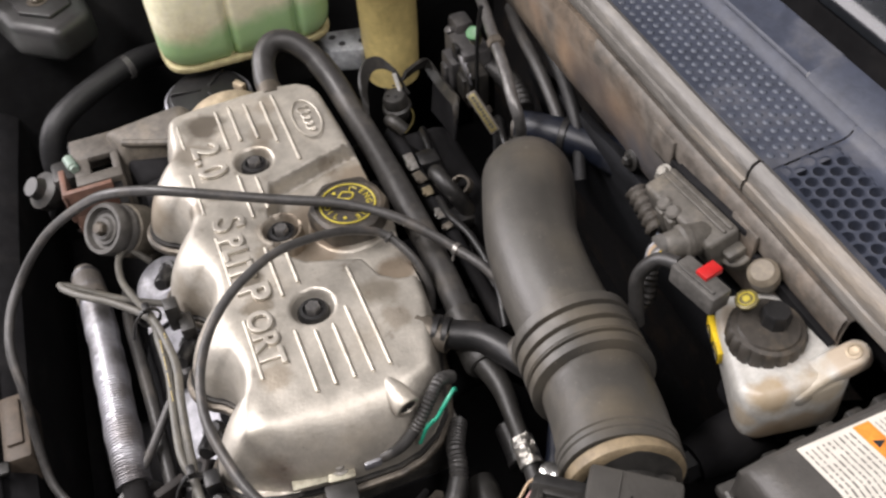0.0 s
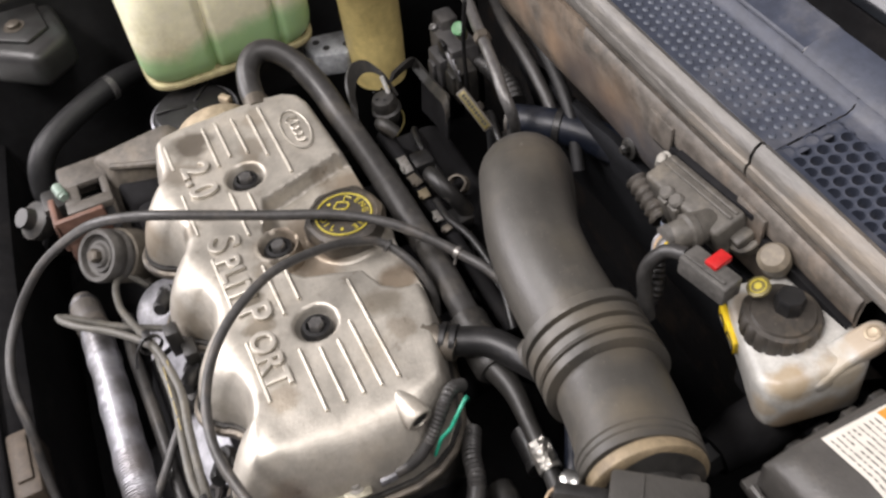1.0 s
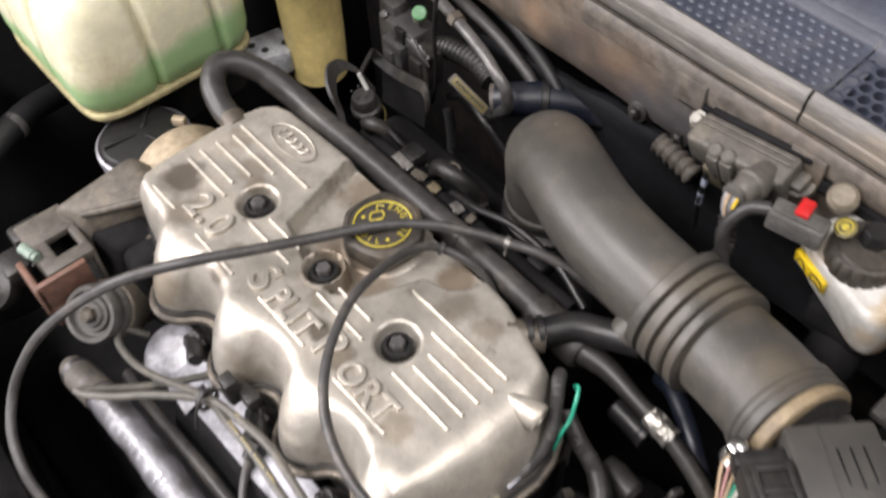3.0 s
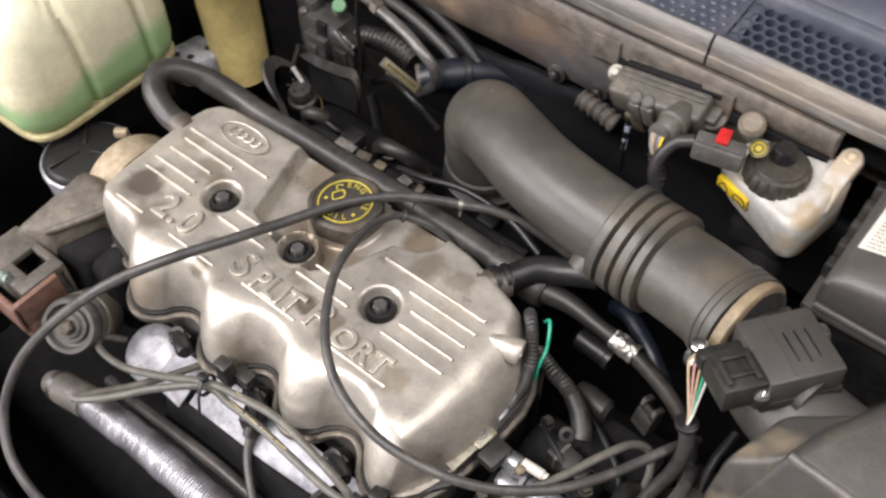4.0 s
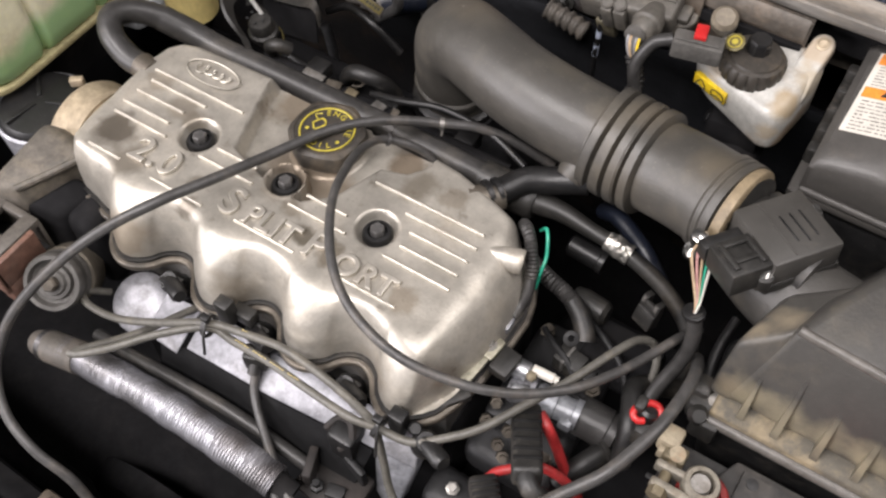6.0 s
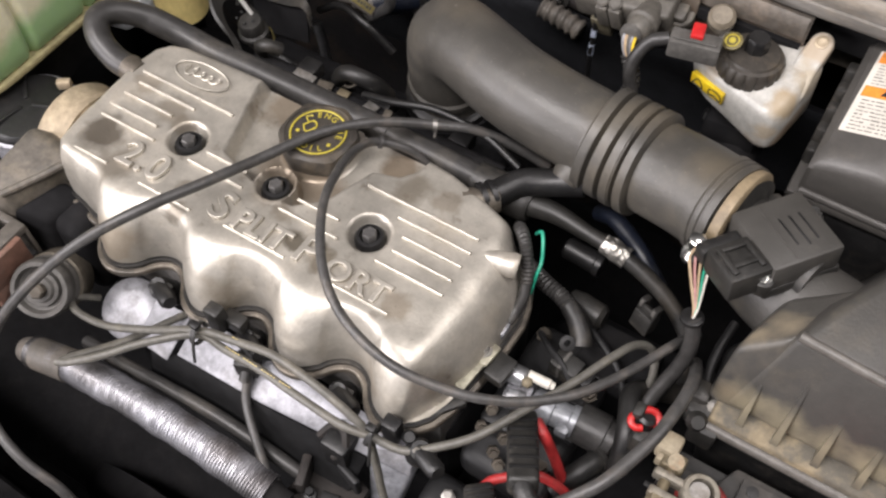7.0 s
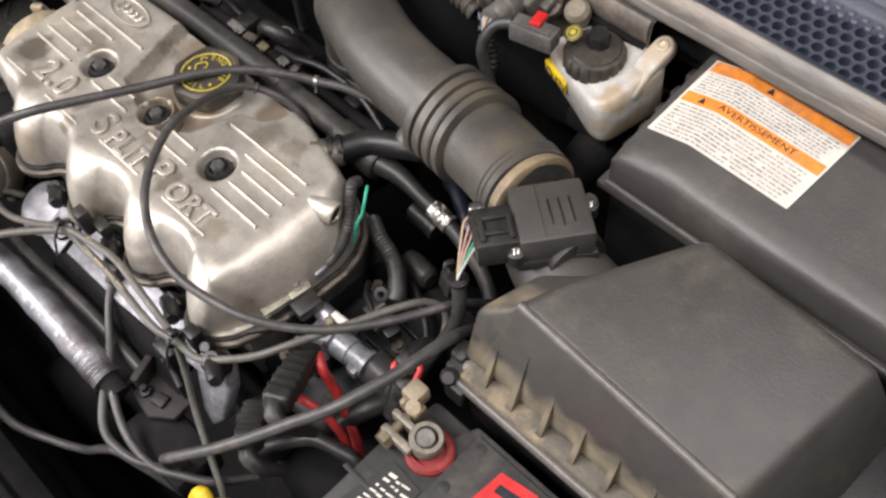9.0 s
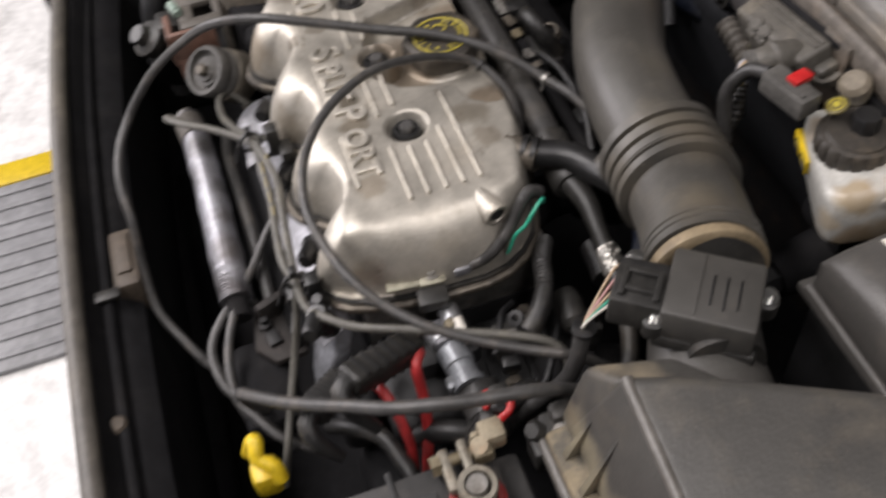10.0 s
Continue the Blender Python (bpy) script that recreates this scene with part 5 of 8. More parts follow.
    # yellow caution sticker on the slanted front
    ex = (Vector((0.314, 0.230, 0.947)) - Vector((0.254, 0.252, 0.947))).normalized()
    ey = (Vector((0.284, 0.241, 0.947)) - Vector((0.288, 0.2445, 0.9035))).normalized()
    n = ex.cross(ey).normalized()
    ey = n.cross(ex)
    c = Vector((0.2625, 0.2500, 0.931)) + n * 0.0008
    mm = Matrix(((ex.x, ey.x, n.x, c.x), (ex.y, ey.y, n.y, c.y), (ex.z, ey.z, n.z, c.z), (0, 0, 0, 1)))
    st = part("caution_sticker", block((-0.017, -0.006, -0.003), (0.017, 0.006, 0.0018), 0.0005, mm), YELLOW_PL, t, "yellow caution sticker with black symbols")
    part("symbol", joined(sweep([mm @ Vector(p) for p in ((-0.015, -0.004, 0.0020), (-0.009, 0.004, 0.0020), (-0.004, -0.004, 0.0020), (-0.015, -0.004, 0.0020))], 0.0006, 5, 0.002),
                          sweep([mm @ Vector(p) for p in ((0.003, -0.004, 0.0020), (0.003, 0.002, 0.0020), (0.009, 0.004, 0.0020), (0.015, 0.002, 0.0020), (0.015, -0.004, 0.0020), (0.009, -0.002, 0.0020), (0.003, -0.004, 0.0020))], 0.0006, 5, 0.002)), PRINT_BLACK, st)
    return t


brake_reservoir()
def master_cylinder():
    t = thing("master_cylinder", (0.29, 0.30, 0.85), "dark brake master cylinder below the reservoir", "master cylinder")
    part("barrel", lathe([(0.022, 0), (0.022, 0.10), (0.016, 0.13)], (0.29, 0.35, 0.85), (0.1, -1, -0.05), 24), DARK_BAY, t)
    part("saddle", block((0.265, 0.26, 0.86), (0.315, 0.33, 0.885), 0.006), DARK_BAY, t)
    part("end_plug", lathe([(0.012, 0), (0.012, 0.012), (0.009, 0.014)], (0.303, 0.222, 0.8435), (0.1, -1, -0.05), 6), SOOT, t)
    for x in (0.275, 0.305):
        part("union_nut", lathe([(0.007, 0), (0.007, 0.014), (0.004, 0.016)], (x, 0.285, 0.862), (-1 if x < 0.29 else 1, 0, 0.1), 6), SOOT, t)
    return t


master_cylinder()


# ---- battery ----
def battery():
    t = thing("battery", (0.46, -0.10, 0.66), "black car battery with red positive terminal ring", "battery")
    part("case", block((0.368, -0.185, 0.66), (0.62, -0.012, 0.850), 0.006), BATT, t)
    lid = part("lid", prism([(0.366, -0.18), (0.615, -0.18), (0.615, -0.010), (0.412, -0.010), (0.404, -0.028), (0.366, -0.030)], 0.850, 0.861, 0.003), BATT, t)
    part("raised_panel", prism([(0.418, -0.135), (0.585, -0.135), (0.585, -0.016), (0.418, -0.016)], 0.861, 0.8655, 0.002), BATT, lid)
    for x, y in ((0.427, -0.024), (0.427, -0.063)):
        part("lid_notch", lathe([(0.0045, 0), (0.0045, 0.001), (0.002, 0.0015)], (x, y, 0.8652), seg=14), PRINT_BLACK, lid)
    for y in (-0.10, -0.055):
        part("vent_slot", block((0.36, y - 0.002, 0.861), (0.40, y + 0.002, 0.8625), 0.0005), PRINT_BLACK, lid)
    part("terminal_ring", lathe([(0.0190, 0), (0.0190, 0.004), (0.0170, 0.0060), (0.013, 0.0060), (0.012, 0.002)], (0.400, -0.050, 0.861), seg=32), TERMINAL_RED, t, "red felt ring")
    part("post", lathe([(0.0085, 0), (0.0080, 0.016), (0.0070, 0.018)], (0.395, -0.0485, 0.861), seg=20), STEEL, t)
    return t


battery()


def battery_clamp():
    t = thing("battery_clamp", (0.38, -0.045, 0.862), "corroded brass battery clamp on the positive post", "battery clamp")
    part("collar", lathe([(0.0090, 0), (0.0130, 0.0005), (0.0133, 0.011), (0.0122, 0.0125), (0.0090, 0.0125), (0.0090, 0.0)], (0.395, -0.0485, 0.868), (0.1, 0.05, 1), 28, False), DIRTY_LEAD, t)
    part("lug", block((0.363, -0.044, 0.867), (0.380, -0.030, 0.880), 0.003, None), BRASS_DIRTY, t, "corroded tan lug")
    part("jaw", joined(block((0.364, -0.066, 0.868), (0.394, -0.059, 0.878), 0.002), block((0.362, -0.052, 0.868), (0.386, -0.046, 0.880), 0.002)), DIRTY_LEAD, t)
    part("clamp_bolt", joined(lathe([(0.0042, 0), (0.0042, 0.030), (0.003, 0.032)], (0.372, -0.070, 0.873), (0, 1, 0.05), 12), lathe([(0.0072, 0), (0.0072, 0.007)], (0.372, -0.072, 0.873), (0, 1, 0.05), 6)), BRASS_DIRTY, t)
    part("bar", joined(block((0.3560, -0.036, 0.866), (0.3720, -0.019, 0.884), 0.003), block((0.3590, -0.0415, 0.866), (0.3740, -0.034, 0.878), 0.002)), CORRODED, t, "dirty pale terminal bar")
    part("washer", lathe([(0.0060, 0), (0.0060, 0.003)], (0.372, -0.038, 0.880), (0.3, -0.3, 1), 12), CORRODED, t)
    return t


battery_clamp()


def battery_sticker(name, corners, z, colour, label):
    t = thing(name, (corners[0][0], corners[0][1], z), label, "label")
    bm = bmesh.new()
    bm.faces.new([bm.verts.new((x, y, z)) for x, y in corners])
    bmesh.ops.recalc_face_normals(bm, faces=bm.faces[:])
    bmesh.ops.solidify(bm, geom=bm.faces[:], thickness=-0.0006)
    part("sheet", bm, colour, t)
    return t


battery_sticker("battery_sticker", [(0.446, -0.078), (0.490, -0.068), (0.482, -0.0215), (0.4505, -0.0265)], 0.8663, RED, "red and white maker's sticker on the battery lid")
s = bpy.data.objects["battery_sticker"]
part("white_band", prism([(0.448, -0.076), (0.470, -0.0710), (0.4690, -0.061), (0.4490, -0.065)], 0.8668, 0.8674, 0), PAPER, s)
part("plain_bar", prism([(0.456, -0.041), (0.475, -0.038), (0.4740, -0.031), (0.4560, -0.034)], 0.8668, 0.8674, 0), BLUE, s)
battery_sticker("battery_caution_sticker", [(0.377, -0.122), (0.4160, -0.114), (0.4165, -0.0760), (0.384, -0.0735)], 0.8618, PRINT_BLACK, "black caution sticker with worn white print on the battery lid")
s = bpy.data.objects["battery_caution_sticker"]
rnd = random.Random(23)
for k in range(6):
    y = -0.1125 + 0.0058 * k
    x = 0.386 + 0.0008 * k
    while x < 0.409:
        w = rnd.uniform(0.002, 0.008)
        d, h = rnd.uniform(-0.0007, 0.0007), rnd.uniform(0.0012, 0.0028)
        part("print_mark", prism([(x, y + d), (x + w, y + d + w * 0.18), (x + w, y + d + w * 0.18 + h), (x, y + d + h)], 0.8622, 0.8627, 0), PAPER, s)
        x += w + rnd.uniform(0.0006, 0.003)


# ---- coolant tank, steering fluid reservoir, things at the timing end ----
def coolant_tank():
    t = thing("coolant_tank", (-0.41, 0.05, 0.845), "yellowed coolant expansion tank with green coolant inside", "coolant tank")
    x0, x1, y0, y1 = -0.535, -0.322, -0.045, 0.146
    bm = bmesh.new()
    rows = []
    levels = [(0.0, -0.008), (0.004, -0.004), (0.010, -0.0005), (0.022, 0.0015), (0.05, 0.002), (0.085, 0.0), (0.108, -0.005), (0.126, -0.014), (0.137, -0.028), (0.142, -0.055)]

    def outline(grow, rad=0.032):
        """Points round a rounded rectangle with shallow grooves, at an even step."""
        ax, bx, ay, by = x0 - grow, x1 + grow, y0 - grow, y1 + grow
        rad = min(rad, (bx - ax) / 2.2)
        out = []
        n = 44
        dip = lambda v, gs: sum(0.0080 * math.exp(-((v - g) / 0.0038) ** 2) for g in gs)
        for i in range(n):
            y = ay + rad + (by - ay - 2 * rad) * i / n
            out.append((bx - dip(y, (0.030, 0.104)), y))
        for i in range(8):
            a = math.pi / 2 * i / 8
            out.append((bx - rad + rad * math.cos(a), by - rad + rad * math.sin(a)))
        for i in range(n):
            x = bx - rad - (bx - ax - 2 * rad) * i / n
            out.append((x, by - dip(x, (-0.466, -0.400))))
        for i in range(8):
            a = math.pi / 2 + math.pi / 2 * i / 8
            out.append((ax + rad + rad * math.cos(a), by - rad + rad * math.sin(a)))
        for i in range(n):
            out.append((ax, by - rad - (by - ay - 2 * rad) * i / n))
        for i in range(8):
            a = math.pi + math.pi / 2 * i / 8
            out.append((ax + rad + rad * math.cos(a), ay + rad + rad * math.sin(a)))
        for i in range(n):
            x = ax + rad + (bx - ax - 2 * rad) * i / n
            out.append((x, ay + dip(x, (-0.466, -0.400))))
        for i in range(8):
            a = -math.pi / 2 + math.pi / 2 * i / 8
            out.append((bx - rad + rad * math.cos(a), ay + rad + rad * math.sin(a)))
        return out
    for h, grow in levels:
        rows.append([bm.verts.new((x, y, 0.848 + h)) for x, y in outline(grow)])
    seg = len(rows[0])
    for a, b in zip(rows[:-1], rows[1:]):
        for i in range(seg):
            bm.faces.new((a[i], a[(i + 1) % seg], b[(i + 1) % seg], b[i]))
    bm.faces.new(rows[0][::-1])
    bm.faces.new(rows[-1])
    bmesh.ops.recalc_face_normals(bm, faces=bm.faces[:])
    part("tank", bm, COOLANT_TANK, t)
    seam = prism([((x0 + x1) / 2 + ((x1 - x0) / 2 + 0.0015) * math.copysign(abs(math.cos(a)) ** 0.3, math.cos(a)), (y0 + y1) / 2 + ((y1 - y0) / 2 + 0.0015) * math.copysign(abs(math.sin(a)) ** 0.3, math.sin(a))) for a in [2 * math.pi * (i + 0.5) / 64 for i in range(64)]], 0.8435, 0.8505, 0.002)
    part("seam", seam, SEAM_TAN, t, "yellow-brown moulded seam")
    part("support", block((-0.49, -0.02, 0.78), (-0.34, 0.13, 0.842), 0.006), BLACK, t, "black support under the tank")
    return t


coolant_tank()


def steering_reservoir():
    t = thing("steering_fluid_reservoir", (-0.30, 0.205, 0.74), "yellowed plastic steering fluid reservoir", "fluid reservoir")
    part("tank", lathe([(0.026, 0), (0.031, 0.004), (0.033, 0.06), (0.034, 0.15), (0.0355, 0.152), (0.0355, 0.162), (0.032, 0.165), (0.031, 0.20)], (-0.313, 0.206, 0.775), seg=36), YELLOWED, t)
    part("cap", lathe([(0.034, 0), (0.034, 0.02), (0.02, 0.024)], (-0.313, 0.206, 0.972), seg=30), BLACK, t)
    return t


steering_reservoir()
def pale_plate():
    t = thing("mount_plate", (-0.34, 0.156, 0.79), "pale grey drilled steel plate between tank and engine", "bracket")
    pale = mat("pale_plate_steel", (0.42, 0.44, 0.46), 0.5, 0.2, (0.16, 0.15, 0.14), 0.4, 40, 260, 0.2)
    part("plate", prism([(-0.367, 0.126), (-0.323, 0.136), (-0.311, 0.170), (-0.323, 0.190), (-0.355, 0.186)], 0.795, 0.825, 0.004), pale, t)
    for x, y in ((-0.331, 0.153), (-0.327, 0.176), (-0.347, 0.146)):
        part("hole", lathe([(0.0042, 0), (0.0042, 0.0006)], (x, y, 0.8251), seg=14), PRINT_BLACK, t)
    return t


pale_plate()


def engine_mount():
    t = thing("engine_mount", (-0.30, -0.015, 0.77), "round black engine mount with a dull silver bowl", "engine mount")
    part("rim", lathe([(0.040, -0.03), (0.0445, -0.010), (0.0465, 0.010), (0.0475, 0.036), (0.0485, 0.044), (0.0480, 0.049), (0.0455, 0.051), (0.043, 0.046)], (-0.302, -0.012, 0.775), seg=44, cap=False), mat("sooty_silver_bowl", (0.38, 0.38, 0.41), 0.36, 0.4, (0.08, 0.078, 0.075), 0.4, 35, 260, 0.2), t, "dull silver bowl")
    part("top", lathe([(0.030, 0), (0.0440, 0.002), (0.0435, 0.010), (0.040, 0.014), (0.020, 0.0165), (0.001, 0.017)], (-0.302, -0.012, 0.818), seg=40), BLACK, t)
    for a in (20, 140, 260):
        part("rib", block((0.006, -0.0022, 0.0), (0.039, 0.0022, 0.004), 0.001, Matrix.Translation((-0.302, -0.012, 0.8325)) @ Matrix.Rotation(radians(a), 4, "Z")), BLACK, t)
    part("tab", block((-0.007, -0.004, 0), (0.007, 0.004, 0.010), 0.002, Matrix.Translation((-0.283, 0.022, 0.836)) @ Matrix.Rotation(radians(35), 4, "Z")), ALU_TAN, t, "small tan tab")
    part("base", block((-0.34, -0.05, 0.72), (-0.26, 0.025, 0.78), 0.01), DARK_BAY, t)
    return t


engine_mount()


def cam_housing():
    t = thing("cam_end_housing", (-0.22, 0.0, 0.80), "tan dusty rounded cam housing at the timing end", "engine")
    bm = lathe([(0.050, 0), (0.053, 0.006), (0.053, 0.052), (0.050, 0.058)], (-0.262, 0.0, 0.806), (1, 0, 0), 48)
    part("housing", bm, ALU_TAN, t)
    part("rib", lathe([(0.0555, 0), (0.0555, 0.006)], (-0.232, 0.0, 0.806), (1, 0, 0), 48), ALU_TAN, t)
    return t


cam_housing()


def timing_cover():
    t = thing("timing_cover", (-0.21, -0.08, 0.70), "dusty grey-brown plastic timing belt cover", "timing cover")
    grey = mat("grey_cover_plastic", (0.125, 0.111, 0.093), 0.6, 0, (0.19, 0.16, 0.12), 0.5, 30, 250, 0.3, grunge=0.45)
    part("upper", loft([(-0.27, -0.13, 0.70), (-0.20, -0.13, 0.70), (-0.18, 0.06, 0.70), (-0.27, 0.06, 0.70)], [(-0.250, -0.128, 0.858), (-0.222, -0.112, 0.856), (-0.190, -0.046, 0.862), (-0.250, -0.044, 0.868)], 0.009, 4), grey, t)
    part("edge_rib", sweep([(-0.222, -0.110, 0.857), (-0.205, -0.080, 0.860), (-0.191, -0.050, 0.862)], 0.0035, 8), grey, t)
    # step and lower block take the shade-dark bay colour
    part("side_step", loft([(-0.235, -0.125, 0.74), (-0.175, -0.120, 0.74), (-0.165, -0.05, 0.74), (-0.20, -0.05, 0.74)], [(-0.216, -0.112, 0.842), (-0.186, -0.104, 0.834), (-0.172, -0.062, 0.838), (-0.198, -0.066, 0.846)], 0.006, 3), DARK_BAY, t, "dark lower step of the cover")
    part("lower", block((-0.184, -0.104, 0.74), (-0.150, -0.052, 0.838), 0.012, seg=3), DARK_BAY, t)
    return t


timing_cover()


def pulley(name, at, axis, r, label, face):
    t = thing(name, at, label, "pulley")
    a = Vector(at)
    part("wheel", lathe([(r * 0.95, 0), (r, 0.003), (r, 0.006), (r * 0.92, 0.009), (r, 0.012), (r, 0.022), (r * 0.94, 0.026), (r * 0.80, 0.026), (r * 0.74, 0.020), (r * 0.62, 0.018), (r * 0.58, 0.022), (r * 0.46, 0.022), (r * 0.40, 0.025)], a, axis, 40), face, t)
    if r < 0.05:
        part("hub", lathe([(r * 0.80, 0), (r * 1.04, 0.003), (r * 1.04, 0.028), (r * 0.96, 0.030)], a - Vector(axis).normalized() * 0.029, axis, 36), TAN_DUST, t, "tan dusty rubber hub")
    part("centre_bolt", lathe([(r * 0.27, 0), (r * 0.27, 0.006), (r * 0.2, 0.008)], a + Vector(axis).normalized() * 0.025, axis, 6), GRIMY_ALU, t)
    return t


pulley("idler_pulley", (-0.1635, -0.137, 0.798), (0.35, -0.62, 0.70), 0.0265, "grimy grey ribbed idler pulley", GREY_PL)
pulley("belt_pulley", (-0.300, -0.150, 0.72), (-0.9, -0.1, 0.45), 0.068, "large dark belt pulley at the timing end", BLACK)


def brown_bracket():
    t = thing("brown_bracket", (-0.21, -0.15, 0.80), "brown plastic bracket holding a grey-brown connector box", "bracket")
    part("frame", joined(block((-0.190, -0.178, 0.812), (-0.184, -0.130, 0.8445), 0.0015), block((-0.226, -0.179, 0.806), (-0.184, -0.173, 0.842), 0.0015),
                         block((-0.202, -0.176, 0.785), (-0.184, -0.150, 0.815), 0.003)), BROWN, t)
    # box top made of a frame round its open slot
    x0, x1, y0, y1 = -0.262, -0.191, -0.163, -0.118
    box = joined(block((x0, y0, 0.838), (-0.228, y1, 0.846), 0.002), block((-0.206, y0, 0.836), (x1, y1, 0.845), 0.002), block((-0.230, y0, 0.837), (-0.204, -0.147, 0.8455), 0.002), block((-0.230, -0.126, 0.837), (-0.204, y1, 0.8455), 0.002),
                 block((x0, y0, 0.800), (x0 + 0.004, y1, 0.840), 0.001), block((x0, y1 - 0.004, 0.800), (x1, y1, 0.840), 0.001), block((x0, y0, 0.812), (x1, y0 + 0.004, 0.840), 0.001))
    part("connector", box, GREY_BROWN, t, "grey-brown box with an open slot")
    part("slot_floor", block((x0 + 0.004, y0 + 0.004, 0.80), (x1, y1 - 0.004, 0.808), 0.001), PRINT_BLACK, t)
    part("side_plug", joined(block((-0.285, -0.168, 0.80), (-0.262, -0.135, 0.828), 0.004), block((-0.272, -0.190, 0.795), (-0.240, -0.166, 0.818), 0.004)), BLACK_DUSTY, t)
    part("wire_end", lathe([(0.0052, 0), (0.0055, 0.016), (0.0042, 0.017), (0.0042, 0.021)], (-0.232, -0.166, 0.848), (0.75, 0.18, 0.02), 14), mat("pale_green_sleeve", (0.24, 0.31, 0.26), 0.45, 0, (0.05, 0.24, 0.16), 0.4, 70, 300, 0.1), t, "pale greenish wire end")
    return t


brown_bracket()
single("dark_hose_fitting", lathe([(0.018, 0), (0.020, 0.004), (0.020, 0.016), (0.012, 0.02), (0.010, 0.03)], (-0.255, -0.195, 0.79), (0.2, -0.6, 0.8), 24), BLACK_DUSTY, "dark round hose fitting by the bracket", "fitting")
def radiator_hose():
    t = thing("radiator_hose", (-0.43, -0.18, 0.60), "fat dark radiator hose at the far side", "hose")
    part("hose", sweep([(-0.405, -0.200, 0.60), (-0.408, -0.203, 0.66), (-0.415, -0.205, 0.71), (-0.432, -0.185, 0.748), (-0.47, -0.126, 0.76), (-0.50, -0.069, 0.76), (-0.53, 0.0, 0.74)], 0.015, 16), SOOT, t)
    for at, axis in (((-0.4085, -0.2035, 0.668), (-0.1, -0.05, 1)), ((-0.487, -0.094, 0.7605), (-0.45, 0.85, 0.0))):
        part("clamp_band", lathe([(0.0150, 0), (0.0164, 0.001), (0.0164, 0.008), (0.0150, 0.009)], at, axis, 24, False), DARK_PIPE, t, "dull steel clamp band")
    return t


radiator_hose()
DIM_PAINT = mat("dim_wing_paint", (0.032, 0.031, 0.030), 0.42, 0, (0.03, 0.036, 0.032), 0.45, 12, 200, 0.15)

def wing_bracket():
    t = thing("wing_bracket", (-0.55, -0.165, 0.79), "dim grey bracket on the far inner wing", "bracket")
    part("plate", prism([(-0.62, -0.24), (-0.52, -0.205), (-0.478, -0.153), (-0.512, -0.107), (-0.62, -0.12)], 0.79, 0.838, 0.012, seg=3), DIM_PAINT, t)
    part("raised_pad", prism([(-0.60, -0.205), (-0.535, -0.19), (-0.510, -0.155), (-0.53, -0.128), (-0.60, -0.135)], 0.836, 0.843, 0.003), DIM_PAINT, t)
    hex_bolt("bolt", (-0.55, -0.165, 0.842), 0.008, 0.007, t, material=GRIMY_ALU)
    hex_bolt("bolt", (-0.585, -0.215, 0.837), 0.007, 0.006, t, material=GRIMY_ALU)
    return t


wing_bracket()
cable("wing_harness", [(-0.575, -0.34, 0.865), (-0.570, -0.22, 0.872), (-0.582, -0.10, 0.868), (-0.575, 0.02, 0.872), (-0.585, 0.16, 0.868), (-0.58, 0.30, 0.87)], 0.009, BATT, "dim black harness along the far inner wing", "harness", 12)

# ---- hoses ----
HOSE_LABEL = "dusty black rubber breather hose behind the cover"


def breather_hose():
    t = thing("breather_hose", (-0.05, 0.11, 0.85), HOSE_LABEL, "hose")
    part("hose", sweep([(-0.196, 0.0415, 0.8905), (-0.214, 0.042, 0.893), (-0.236, 0.048, 0.902), (-0.249, 0.062, 0.908), (-0.246, 0.080, 0.905), (-0.228, 0.097, 0.893), (-0.200, 0.108, 0.877),
                        (-0.165, 0.113, 0.866), (-0.106, 0.117, 0.862), (-0.04, 0.119, 0.860), (0.03, 0.119, 0.860), (0.09, 0.116, 0.864), (0.14, 0.112, 0.868)], 0.0116, 18), HOSE, t)
    part("sleeve", sweep([(-0.225, 0.099, 0.891), (-0.20, 0.108, 0.877), (-0.165, 0.113, 0.866), (-0.106, 0.117, 0.862), (-0.04, 0.119, 0.860), (0.03, 0.119, 0.860)], 0.0126, 18), HOSE, t, "thicker rubber sleeve")
    part("joint", lathe([(0.0165, 0), (0.0165, 0.05), (0.014, 0.054)], (0.125, 0.1115, 0.8675), (1, -0.02, 0.02), 22), BLACK_DUSTY, t)
    return t


breather_hose()


def vent_hose():
    t = thing("vent_hose", (0.17, 0.11, 0.87), "black rubber vent hose from cover to intake duct", "hose")
    part("hose", sweep([(0.1435, 0.0785, 0.888), (0.153, 0.092, 0.888), (0.166, 0.112, 0.889), (0.186, 0.124, 0.890), (0.212, 0.134, 0.896)], 0.0118, 18), BLACK, t)
    for k in (0, 1):
        c = Vector((0.1450 + 0.0052 * k, 0.0800 + 0.0062 * k, 0.888))
        part("clamp_ring", lathe([(0.0118, 0), (0.0142, 0.001), (0.0142, 0.005), (0.0118, 0.006)], c, (0.6, 0.8, 0), 22, False), BLACK, t)
    return t


vent_hose()


